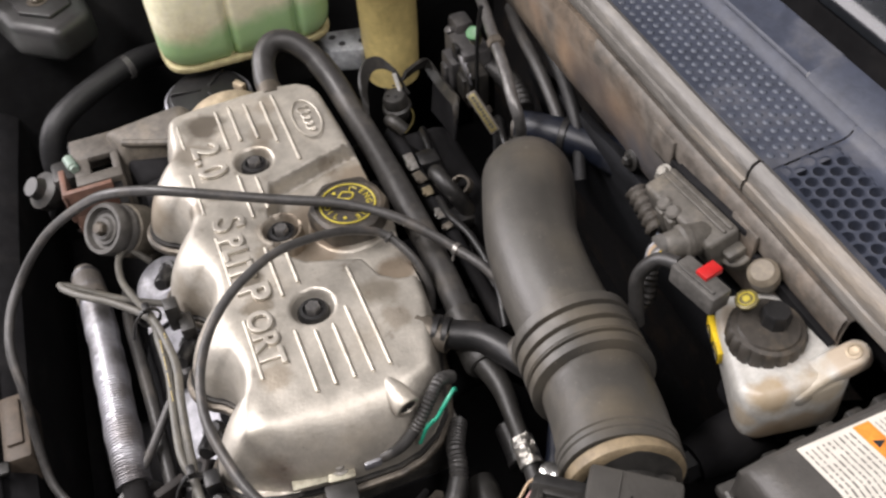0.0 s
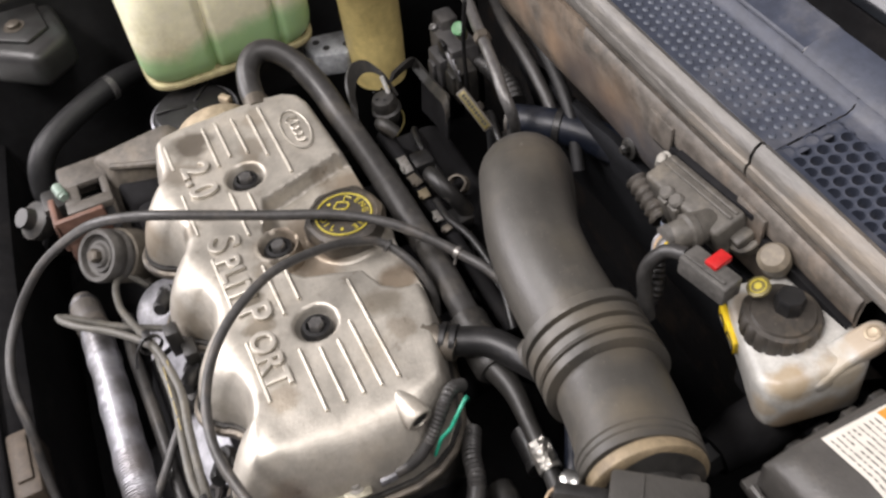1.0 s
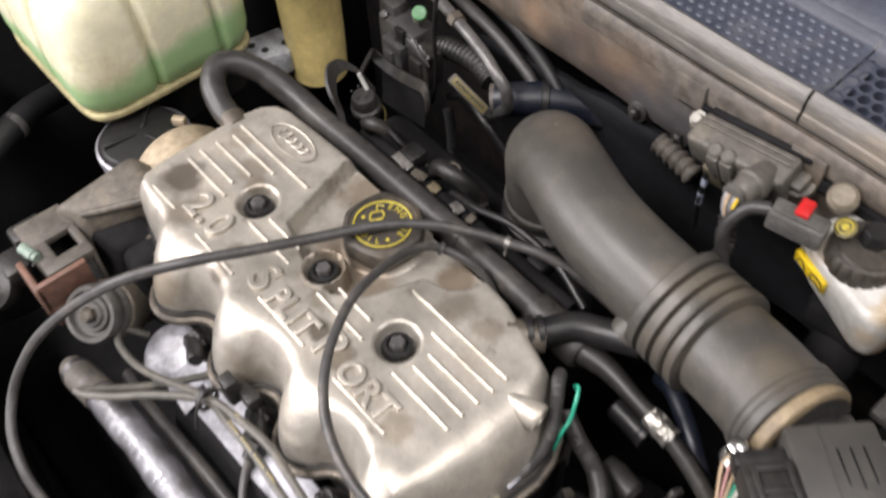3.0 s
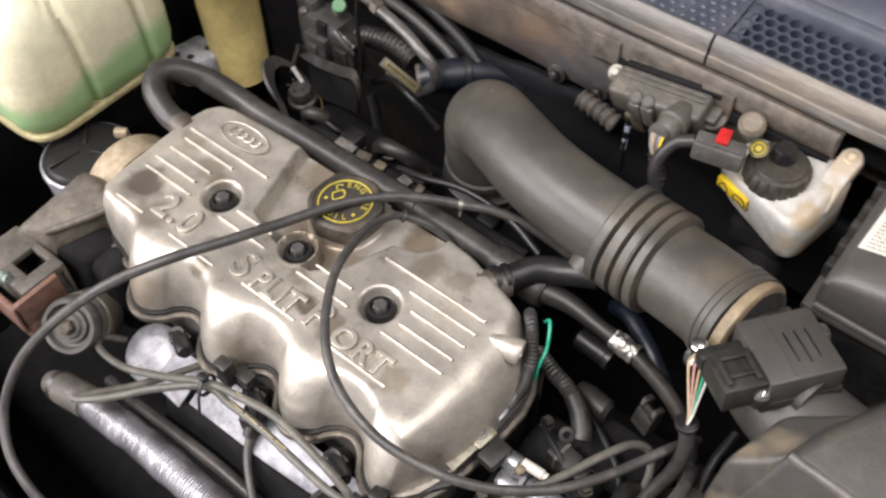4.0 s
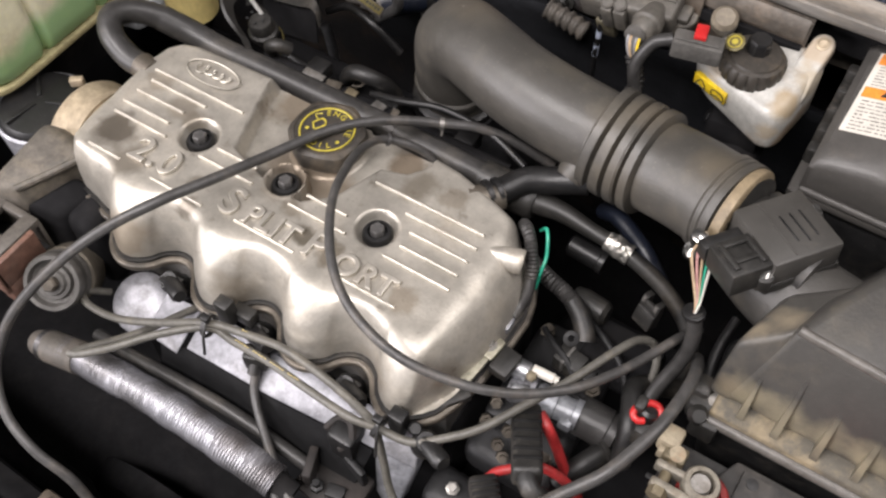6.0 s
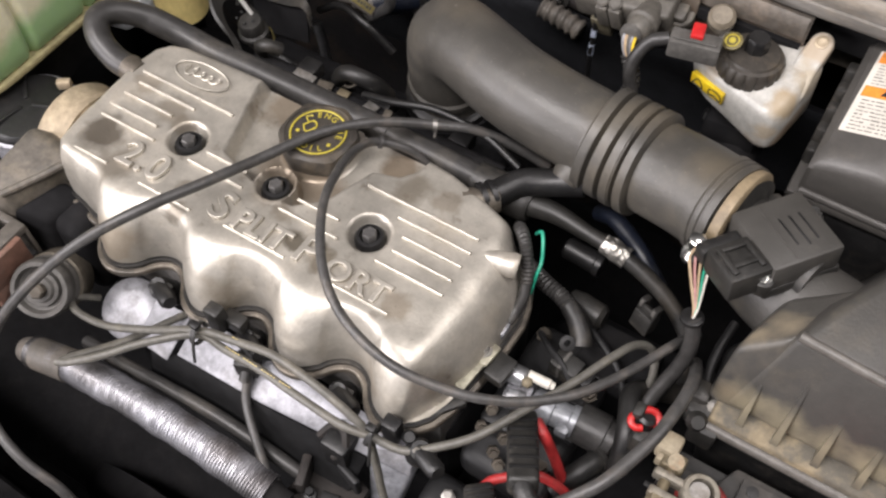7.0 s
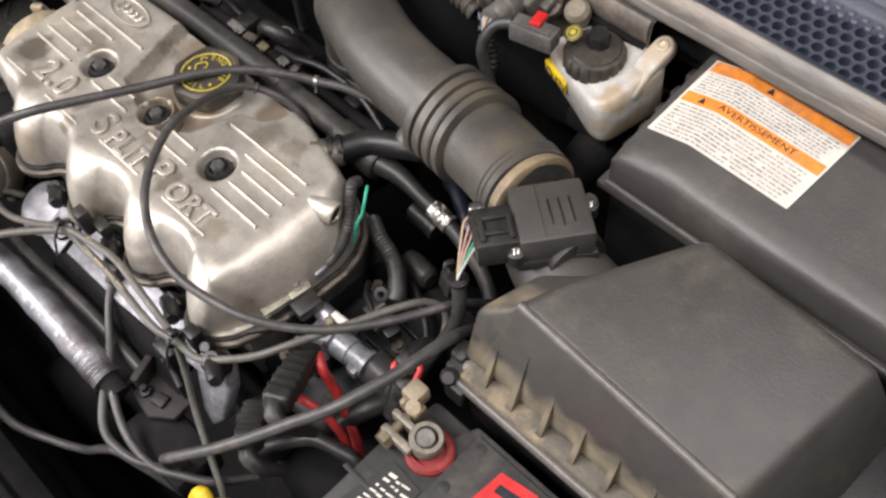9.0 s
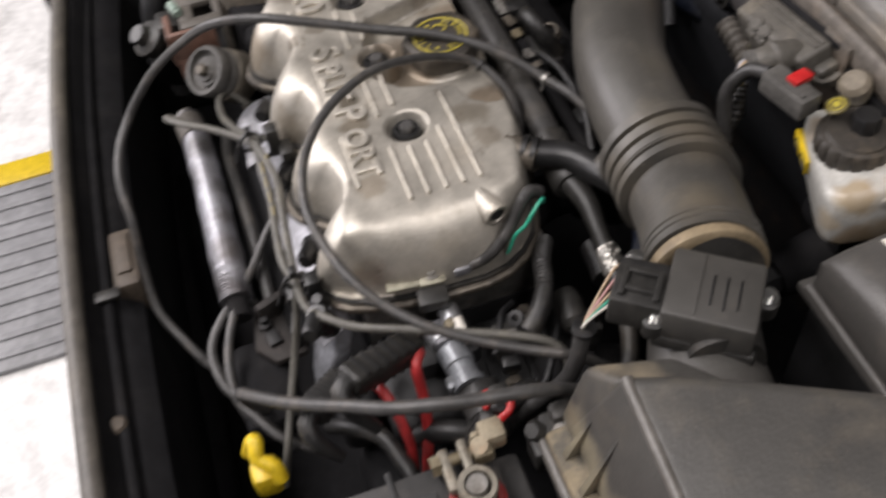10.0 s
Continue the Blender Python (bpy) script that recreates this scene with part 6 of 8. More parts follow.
def coolant_hose():
    t = thing("heater_hose", (0.25, 0.10, 0.85), "black hose with silver tape beside the intake duct", "hose")
    part("hose", sweep([(0.165, 0.108, 0.870), (0.199, 0.113, 0.869), (0.230, 0.110, 0.868), (0.257, 0.107, 0.867), (0.290, 0.103, 0.858), (0.318, 0.096, 0.845), (0.342, 0.082, 0.825), (0.355, 0.06, 0.78)], lambda run, share: 0.0112 - 0.0044 * min(1, share / 0.28), 16), BLACK_DUSTY, t)
    bm = sweep([(0.247, 0.108, 0.8675), (0.257, 0.107, 0.867), (0.269, 0.106, 0.865)], 0.0086, 18, 0.0010)
    for v in bm.verts:
        v.co += Vector((0, 0, 1)) * 0.0022 * noise.noise(v.co * 260) + Vector((1, 0.4, 0)) * 0.0022 * noise.noise(v.co * 210 + Vector((3, 1, 2)))
    part("tape", bm, TAPE, t, "crumpled silver tape", True)
    return t


coolant_hose()


def foil_pipe():
    t = thing("foil_pipe", (0, -0.18, 0.75), "silver corrugated foil hot-air pipe", "pipe")
    line = [(-0.156, -0.187, 0.756), (-0.110, -0.182, 0.765), (-0.04, -0.179, 0.772), (0.03, -0.179, 0.773), (0.070, -0.1795, 0.769), (0.103, -0.180, 0.762)]
    part("pipe", sweep(line, lambda run, share: 0.0143 + 0.0010 * share + 0.0004 * math.sin(run * 95) + 0.0003 * math.sin(run * 210 + 1) + 0.00030 * math.cos(2 * math.pi * run / 0.0027), 26, 0.0006), SOOTED_FOIL, t)
    part("sooty_end", sweep([(-0.166, -0.188, 0.752), (-0.156, -0.187, 0.756), (-0.134, -0.1845, 0.7605), (-0.112, -0.182, 0.7648)], lambda run, share: 0.0115 + 0.0037 * min(1, share * 3), 20), GREY_BROWN, t, "sooty brown pipe end")
    part("end_sleeve", lathe([(0.0110, 0), (0.0110, 0.020)], (0.101, -0.180, 0.7622), (1, -0.05, -0.25), 24), DARK_BAY, t)
    part("dark_pipe", sweep([(-0.13, -0.152, 0.745), (-0.079, -0.155, 0.758), (-0.028, -0.153, 0.762), (0.038, -0.151, 0.762), (0.12, -0.152, 0.750)], 0.0062, 14), HOSE, t, "dull dark pipe beside it")
    return t


foil_pipe()


def heat_shield():
    t = thing("heat_shield", (0, -0.12, 0.72), "pale silver heat shield plate over the manifold", "heat shield")
    def plate(p, dz):
        bm = bmesh.new()
        vs = [bm.verts.new(q) for q in p]
        f = bm.faces.new(vs)
        r = bmesh.ops.extrude_face_region(bm, geom=[f])
        for v in [g for g in r["geom"] if isinstance(g, bmesh.types.BMVert)]:
            v.co.z -= dz
        bmesh.ops.recalc_face_normals(bm, faces=bm.faces[:])
        bmesh.ops.bevel(bm, geom=bm.edges[:], offset=0.0008, segments=1, affect="EDGES")
        return bm
    part("plate", plate([(-0.03, -0.095, 0.802), (0.195, -0.095, 0.802), (0.200, -0.118, 0.790), (0.06, -0.128, 0.785), (-0.03, -0.130, 0.784)], 0.002), SHIELD, t)
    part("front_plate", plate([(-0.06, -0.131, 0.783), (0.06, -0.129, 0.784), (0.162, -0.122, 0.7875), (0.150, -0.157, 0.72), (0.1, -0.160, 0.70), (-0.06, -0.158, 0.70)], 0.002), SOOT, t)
    part("round_shield", lathe([(0.001, 0.0060), (0.015, 0.0050), (0.025, 0.003), (0.0285, 0.0)], (-0.096, -0.115, 0.780), (0.1, -0.4, 0.9), 28), SHIELD, t, "domed silver cover")
    part("link_plate", plate([(-0.075, -0.10, 0.795), (-0.035, -0.098, 0.80), (-0.035, -0.138, 0.782), (-0.075, -0.135, 0.776)], 0.002), SHIELD, t)
    part("bolt", lathe([(0.006, 0), (0.006, 0.004), (0.004, 0.007)], (0.132, -0.113, 0.794), (0, -0.35, 0.94), 6), RUST, t, "rusty bolt head")
    return t


heat_shield()


def plug_boot(at, axis, label):
    t = thing("spark_plug_boot", at, label, "spark plug boot", "spark plug boots along the head")
    a = Vector(at)
    d = Vector(axis).normalized()
    part("boot", lathe([(0.0105, 0), (0.0115, 0.010), (0.0100, 0.012), (0.0100, 0.026), (0.0075, 0.032)], a, d, 16), BLACK, t)
    part("elbow", joined(lathe([(0.0075, 0), (0.0075, 0.022), (0.0055, 0.026)], a + d * 0.026, (0.75, -0.35, 0.3), 12), block((-0.008, -0.006, -0.006), (0.012, 0.006, 0.006), 0.002, Matrix.Translation(a + d * 0.026))), BLACK, t)
    return t


for x in (-0.058, 0.034, 0.126):
    plug_boot((x, -0.092, 0.806), (0.0, -0.35, 0.93), "black rubber spark plug boot between cover scallops")
plug_boot((0.204, -0.108, 0.822), (0.2, -0.2, 0.9), "black rubber spark plug boot at the cover end")


def cross_bracket():
    """Dark clips and brackets under the plug wires."""
    t = thing("coil_bracket", (0.14, -0.13, 0.73), "dark oily bracket with clips below the plug wires", "bracket")
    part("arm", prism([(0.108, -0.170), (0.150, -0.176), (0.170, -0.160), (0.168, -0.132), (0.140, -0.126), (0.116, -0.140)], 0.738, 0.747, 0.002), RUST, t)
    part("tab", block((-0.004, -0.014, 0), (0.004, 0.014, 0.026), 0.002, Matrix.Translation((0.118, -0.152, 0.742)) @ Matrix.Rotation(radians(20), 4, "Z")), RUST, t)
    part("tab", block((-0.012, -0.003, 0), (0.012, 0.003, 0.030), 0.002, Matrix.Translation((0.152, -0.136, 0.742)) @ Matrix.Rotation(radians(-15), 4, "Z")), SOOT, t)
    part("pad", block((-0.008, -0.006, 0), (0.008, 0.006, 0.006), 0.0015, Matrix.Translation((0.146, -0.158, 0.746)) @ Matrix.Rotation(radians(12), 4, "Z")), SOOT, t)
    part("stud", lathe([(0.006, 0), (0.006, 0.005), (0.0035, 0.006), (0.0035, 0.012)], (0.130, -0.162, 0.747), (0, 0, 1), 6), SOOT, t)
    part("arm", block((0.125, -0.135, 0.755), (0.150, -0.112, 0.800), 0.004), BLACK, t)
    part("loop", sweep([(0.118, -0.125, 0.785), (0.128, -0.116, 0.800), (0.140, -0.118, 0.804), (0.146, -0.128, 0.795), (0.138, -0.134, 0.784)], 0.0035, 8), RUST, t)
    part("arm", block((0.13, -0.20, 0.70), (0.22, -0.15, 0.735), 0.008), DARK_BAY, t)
    return t


cross_bracket()

# ---- wires and cables ----
cable("test_cable", [(0.165, 0.168, 0.850), (0.128, 0.158, 0.870), (0.098, 0.1460, 0.8820), (0.071, 0.1310, 0.8855), (0.050, 0.113, 0.894), (0.028, 0.090, 0.903), (0.003, 0.055, 0.909), (-0.016, 0.004, 0.918), (-0.030, -0.045, 0.931), (-0.050, -0.090, 0.936), (-0.079, -0.129, 0.921),
                     (-0.112, -0.161, 0.886), (-0.137, -0.191, 0.850), (-0.147, -0.213, 0.823), (-0.145, -0.237, 0.795), (-0.122, -0.257, 0.776), (-0.088, -0.266, 0.760), (-0.055, -0.266, 0.735), (-0.030, -0.272, 0.690), (0.000, -0.272, 0.655), (0.035, -0.255, 0.640), (0.075, -0.237, 0.650), (0.110, -0.225, 0.690), (0.140, -0.215, 0.72), (0.165, -0.207, 0.715), (0.20, -0.195, 0.69)], 0.0045, CABLE, "long grey cable arching over the valve cover")
cable("loop_cable", [(0.090, 0.0995, 0.845), (0.086, 0.0990, 0.870), (0.070, 0.0930, 0.890), (0.0475, 0.0775, 0.9035), (0.044, 0.056, 0.915), (0.050, 0.028, 0.929), (0.064, -0.012, 0.942), (0.082, -0.043, 0.944), (0.101, -0.066, 0.942), (0.1235, -0.083, 0.938), (0.151, -0.094, 0.935), (0.182, -0.098, 0.930),
                     (0.212, -0.093, 0.924), (0.243, -0.083, 0.920), (0.269, -0.065, 0.912), (0.293, -0.042, 0.908), (0.311, -0.012, 0.900), (0.325, 0.019, 0.892), (0.336, 0.045, 0.886), (0.345, 0.075, 0.86)], 0.0037, CABLE, "thin black cable looping down beside the cover")
single("cable_ring", lathe([(0.0046, 0), (0.0056, 0.0004), (0.0056, 0.0028), (0.0046, 0.0032)], (0.0485, 0.0785, 0.9030), (0.8, 0.6, -0.4), 16, False), CABLE, "small grey clip on the looping cable", "clip")
single("cable_pin", joined(lathe([(0.0056, 0), (0.0056, 0.004)], (0.069, 0.1298, 0.8858), (0.85, 0.5, -0.1), 14), sweep([(0.072, 0.131, 0.891), (0.073, 0.128, 0.884), (0.073, 0.126, 0.876)], 0.0013, 6)), STEEL, "thin metal clip on the arching cable", "clip")
cable("spark_plug_wire", [(-0.132, -0.120, 0.775), (-0.141, -0.137, 0.792), (-0.125, -0.1465, 0.798), (-0.087, -0.147, 0.809), (-0.043, -0.138, 0.829), (0.011, -0.1245, 0.8585), (0.039, -0.118, 0.860), (0.078, -0.1135, 0.866), (0.114, -0.1165, 0.868), (0.149, -0.120, 0.860),
                          (0.168, -0.1225, 0.846), (0.180, -0.131, 0.812), (0.194, -0.143, 0.780), (0.223, -0.158, 0.756), (0.252, -0.171, 0.738), (0.261, -0.183, 0.70)], 0.0034, PLUGWIRE, "grey spark plug wire tied along the head", "wire")
cable("spark_plug_wire", [(-0.040, -0.100, 0.800), (-0.060, -0.150, 0.812), (-0.081, -0.192, 0.828), (-0.076, -0.195, 0.832), (-0.049, -0.178, 0.843), (-0.024, -0.152, 0.848), (0.010, -0.126, 0.853), (0.034, -0.1235, 0.848), (0.069, -0.1225, 0.846), (0.105, -0.1255, 0.848), (0.149, -0.128, 0.850), (0.172, -0.1235, 0.848),
                          (0.199, -0.120, 0.848), (0.221, -0.107, 0.856), (0.243, -0.087, 0.864), (0.263, -0.056, 0.872), (0.283, -0.023, 0.878), (0.298, 0.012, 0.876), (0.309, 0.037, 0.868), (0.321, 0.046, 0.856), (0.329, 0.035, 0.840), (0.33, 0.01, 0.81)], 0.0034, PLUGWIRE, "grey spark plug wire running to the coil", "wire")
cable("spark_plug_wire", [(0.034, -0.108, 0.800), (0.040, -0.1175, 0.795), (0.048, -0.133, 0.783), (0.074, -0.155, 0.772), (0.112, -0.181, 0.766), (0.150, -0.198, 0.755), (0.188, -0.201, 0.745), (0.216, -0.187, 0.740), (0.239, -0.170, 0.735), (0.257, -0.140, 0.72)], 0.0040, CABLE, "black spark plug wire dropping in front of the head", "wire")
single("spark_plug_connector", joined(block((-0.010, -0.008, -0.012), (0.010, 0.008, 0.010), 0.003, Matrix.Translation((0.036, -0.110, 0.802)) @ Matrix.Rotation(radians(20), 4, "Z")), lathe([(0.006, 0), (0.006, 0.012), (0.0045, 0.013)], (0.037, -0.112, 0.800), (0.25, -0.75, -0.55), 12)), BLACK_DUSTY, "black square plug on the heat shield", "connector")
cable("lower_cable", [(0.095, -0.165, 0.735), (0.100, -0.178, 0.760), (0.119, -0.198, 0.760), (0.140, -0.212, 0.751), (0.174, -0.209, 0.748), (0.197, -0.196, 0.742), (0.218, -0.184, 0.735), (0.240, -0.165, 0.72)], 0.0042, CABLE, "black cable looping low at the front")
cable("battery_cable", [(0.205, -0.180, 0.735), (0.216, -0.188, 0.770), (0.224, -0.190, 0.800), (0.243, -0.180, 0.822), (0.274, -0.154, 0.847), (0.298, -0.130, 0.868), (0.318, -0.108, 0.886), (0.336, -0.087, 0.900), (0.3465, -0.063, 0.906), (0.3535, -0.040, 0.908), (0.357, -0.018, 0.907), (0.3585, 0.006, 0.901), (0.3575, 0.027, 0.888), (0.354, 0.050, 0.862)], 0.0048, CABLE, "thick grey cable sweeping round to the battery")
cable("sensor_harness", [(0.3385, 0.0475, 0.922), (0.345, 0.041, 0.900), (0.344, 0.034, 0.875), (0.337, 0.019, 0.846), (0.334, 0.002, 0.825), (0.325, -0.01, 0.79)], 0.0058, HOSE, "black sheathed harness below the air meter plug", "harness", 12)
single("harness_band", lathe([(0.0075, 0), (0.0085, 0.0005), (0.0085, 0.004), (0.0075, 0.0045)], (0.3382, 0.0480, 0.9180), (-0.1, 0.1, 1), 16), BLACK, "black band round the harness end", "band")


def zip_tie(at, d):
    t = thing("zip_tie", at, "black zip tie bundling the plug wires", "zip tie", "zip ties on the plug wires")
    a = Vector(at)
    part("band", lathe([(0.0088, 0), (0.0100, 0.0006), (0.0100, 0.0040), (0.0088, 0.0046)], a - Vector(d).normalized() * 0.002, d, 18, False), BLACK, t)
    part("head", block((-0.004, -0.003, 0), (0.004, 0.003, 0.006), 0.001, Matrix.Translation(a + Vector((0, 0, 0.009)))), BLACK, t)
    part("tail", sweep([a + Vector((0.002, -0.004, 0.010)), a + Vector((0.006, -0.012, 0.004)), a + Vector((0.008, -0.018, -0.012))], 0.0013, 6), BLACK, t)
    return t


zip_tie((0.011, -0.1252, 0.856), (1, 0.15, 0.1))
zip_tie((0.1735, -0.1225, 0.8515), (1, -0.1, -0.2))
single("wire_holder", joined(block((0.006, -0.112, 0.838), (0.020, -0.100, 0.868), 0.002), block((0.014, -0.104, 0.838), (0.034, -0.092, 0.852), 0.002)), BLACK_DUSTY, "black plastic wire holder on the cover lip", "clip")
single("wire_holder", joined(block((0.176, -0.116, 0.834), (0.190, -0.104, 0.862), 0.002), lathe([(0.0055, 0), (0.0055, 0.014), (0.004, 0.016)], (0.194, -0.106, 0.840), (0.3, -0.3, 0.9), 12)), BLACK, "black plastic wire holder at the cover corner", "clip")


def ground_bracket():
    t = thing("sensor_bracket", (0.21, -0.03, 0.84), "olive metal bracket screwed beside the cover end", "bracket")
    ang = math.atan2(0.051, 0.006)
    m = Matrix.Translation((0.2095, -0.0275, 0.852)) @ Matrix.Rotation(ang, 4, "Z")
    part("strap", joined(block((-0.030, -0.0068, -0.002), (0.004, 0.0062, 0.0015), 0.001, m), block((-0.004, -0.0090, 0.0), (0.017, 0.0088, 0.0030), 0.002, m)), mat("olive_steel", (0.42, 0.40, 0.31), 0.42, 0.5, (0.12, 0.10, 0.07), 0.4, 60, 300, 0.2), t)
    hex_bolt("screw", (0.2095, -0.021, 0.8545), 0.0042, 0.006, t, material=STEEL)
    part("block", block((-0.008, -0.026, -0.010), (0.016, -0.009, 0.001), 0.002, m), BLACK_DUSTY, t)
    part("edge_bar", block((-0.024, -0.006, -0.005), (0.024, 0.006, 0.005), 0.0025, Matrix.Translation((0.1995, -0.076, 0.836)) @ Matrix.Rotation(radians(54), 4, "Z")), BLACK_DUSTY, t, "black channel along the cover lip")
    return t


ground_bracket()
cable("ribbed_conduit", [(0.184, 0.078, 0.880), (0.191, 0.068, 0.892), (0.199, 0.059, 0.893), (0.2080, 0.047, 0.884), (0.2125, 0.038, 0.874)], 0.005, HOSE, "thin ribbed wire conduit round the cover end", "conduit", 12, ribbed(0.0046, 0.0030, 0.0009))
cable("wire_sleeve", [(0.2115, 0.041, 0.877), (0.2150, 0.030, 0.867), (0.2140, 0.020, 0.858), (0.2130, 0.010, 0.855)], 0.0046, HOSE, "smooth black sleeve below the conduit", "conduit", 12)
cable("green_wire", [(0.200, 0.076, 0.886), (0.2065, 0.072, 0.898), (0.2125, 0.063, 0.894), (0.2165, 0.054, 0.885), (0.2170, 0.047, 0.880), (0.2165, 0.040, 0.86)], 0.0015, GREEN, "thin bright green wire beside the conduit", "wire", 8)
single("wire_plug", joined(block((0.2085, -0.004, 0.848), (0.2165, 0.010, 0.857), 0.002), block((0.206, -0.014, 0.846), (0.214, -0.004, 0.854), 0.001)), SHIELD, "pale grey wire plug at the conduit end", "connector")

# ---- the dark clutter between cover and airbox ----
def loom():
    t = thing("wiring_loom", (0.24, 0.06, 0.82), "black corrugated wiring loom with a taped end", "wiring loom")
    part("conduit", sweep([(0.196, 0.078, 0.832), (0.218, 0.067, 0.838), (0.233, 0.063, 0.838), (0.246, 0.058, 0.836)], ribbed(0.0064, 0.0036, 0.0012), 14, 0.0009), HOSE, t)
    part("sleeve", sweep([(0.244, 0.059, 0.836), (0.255, 0.052, 0.834), (0.264, 0.043, 0.830), (0.268, 0.036, 0.826)], lambda run, share: 0.0078 + 0.0012 * share, 14), RUBBER, t, "smooth taped sleeve")
    part("ring_end", lathe([(0.003, 0), (0.0065, 0.0005), (0.0065, 0.0025), (0.003, 0.003)], (0.258, 0.030, 0.832), (0.3, -0.5, 0.8), 16, False), SOOT, t, "dull ring terminal")
    return t


loom()
single("hose_stub", lathe([(0.007, 0), (0.0095, 0.002), (0.0095, 0.030), (0.0103, 0.031), (0.0103, 0.036), (0.006, 0.037)], (0.214, 0.111, 0.834), (1, -0.08, 0.02), 20), BLACK, "dusty black hose stub below the heater hose", "hose")
single("rubber_cone", lathe([(0.0105, 0), (0.0125, 0.010), (0.0115, 0.030), (0.008, 0.034)], (0.238, 0.078, 0.812), (1, -0.08, 0.05), 20), BLACK_DUSTY, "dark grey rubber cone on the gear linkage", "rubber boot")
cable("linkage_rod", [(0.255, 0.066, 0.81), (0.266, 0.060, 0.815), (0.283, 0.051, 0.815), (0.303, 0.038, 0.813), (0.318, 0.022, 0.80)], 0.0034, SOOT, "thin dark steel linkage rod", "rod", 10)
cable("linkage_rod", [(0.232, 0.036, 0.815), (0.246, 0.022, 0.826), (0.262, 0.014, 0.826), (0.275, 0.006, 0.82)], 0.0026, SOOT, "thin bent dark steel rod beside the cover end", "rod", 8)
cable("coolant_tube", [(0.225, 0.150, 0.845), (0.242, 0.141, 0.858), (0.261, 0.130, 0.860), (0.280, 0.118, 0.858), (0.30, 0.11, 0.84)], 0.0075, BLUE, "dark blue-black tube below the duct", "hose", 12)


def two_prong_plug():
    t = thing("loose_plug", (0.297, 0.064, 0.85), "black two-prong plug standing loose", "connector")
    m = Matrix.Translation((0.304, 0.071, 0.858)) @ Matrix.Rotation(radians(-22), 4, "Z") @ Matrix.Rotation(radians(-12), 4, "X") @ Matrix.Scale(0.76, 4)
    part("body", block((-0.012, -0.008, -0.020), (0.012, 0.008, 0.006), 0.002, m), BLACK_DUSTY, t)
    part("web", block((-0.009, -0.006, 0.005), (0.009, -0.002, 0.016), 0.001, m), BLACK_DUSTY, t)
    for x in (-0.0085, 0.0085):
        p = part("prong", block((x - 0.0035, -0.006, 0.005), (x + 0.0035, 0.005, 0.021), 0.0012, m), BLACK_DUSTY, t)
        part("latch", block((x - 0.002, -0.0075, 0.012), (x + 0.002, -0.005, 0.0205), 0.0005, m), GREY_PL, p)
    return t


two_prong_plug()


def shift_block():
    t = thing("shift_sensor", (0.265, 0.019, 0.81), "dusty dark sensor block on the gearbox", "sensor")
    m = Matrix.Translation((0.265, 0.018, 0.818)) @ Matrix.Rotation(radians(-8), 4, "Z")
    part("body", block((-0.012, -0.009, -0.012), (0.013, 0.009, 0.008), 0.002, m), BLACK_DUSTY, t)
    part("rib", block((-0.004, -0.0095, -0.010), (-0.001, 0.0095, 0.009), 0.0006, m), GREY_PL, t)
    part("step", block((0.013, -0.007, -0.012), (0.024, 0.007, 0.001), 0.002, m), BLACK, t)
    return t


shift_block()
def gearbox_casting():
    t = thing("gearbox_casting", (0.26, -0.01, 0.76), "sooty alloy gearbox casting under the wires", "gearbox")
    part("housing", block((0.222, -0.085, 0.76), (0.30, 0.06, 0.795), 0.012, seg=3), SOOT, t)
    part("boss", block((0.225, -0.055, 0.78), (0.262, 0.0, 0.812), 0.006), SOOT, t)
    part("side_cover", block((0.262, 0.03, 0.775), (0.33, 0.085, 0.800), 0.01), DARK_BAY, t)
    for x, y in ((0.285, -0.06), (0.29, 0.015), (0.232, 0.045)):
        part("cover_bolt", lathe([(0.007, 0), (0.007, 0.002), (0.0048, 0.002), (0.0048, 0.007)], (x, y, 0.795), (0, 0, 1), 6), GRIMY_ALU, t)
    for y in (-0.03, 0.0, 0.03):
        part("rib", block((0.262, y, 0.79), (0.298, y + 0.004, 0.799), 0.0015), SOOT, t)
    return t


gearbox_casting()



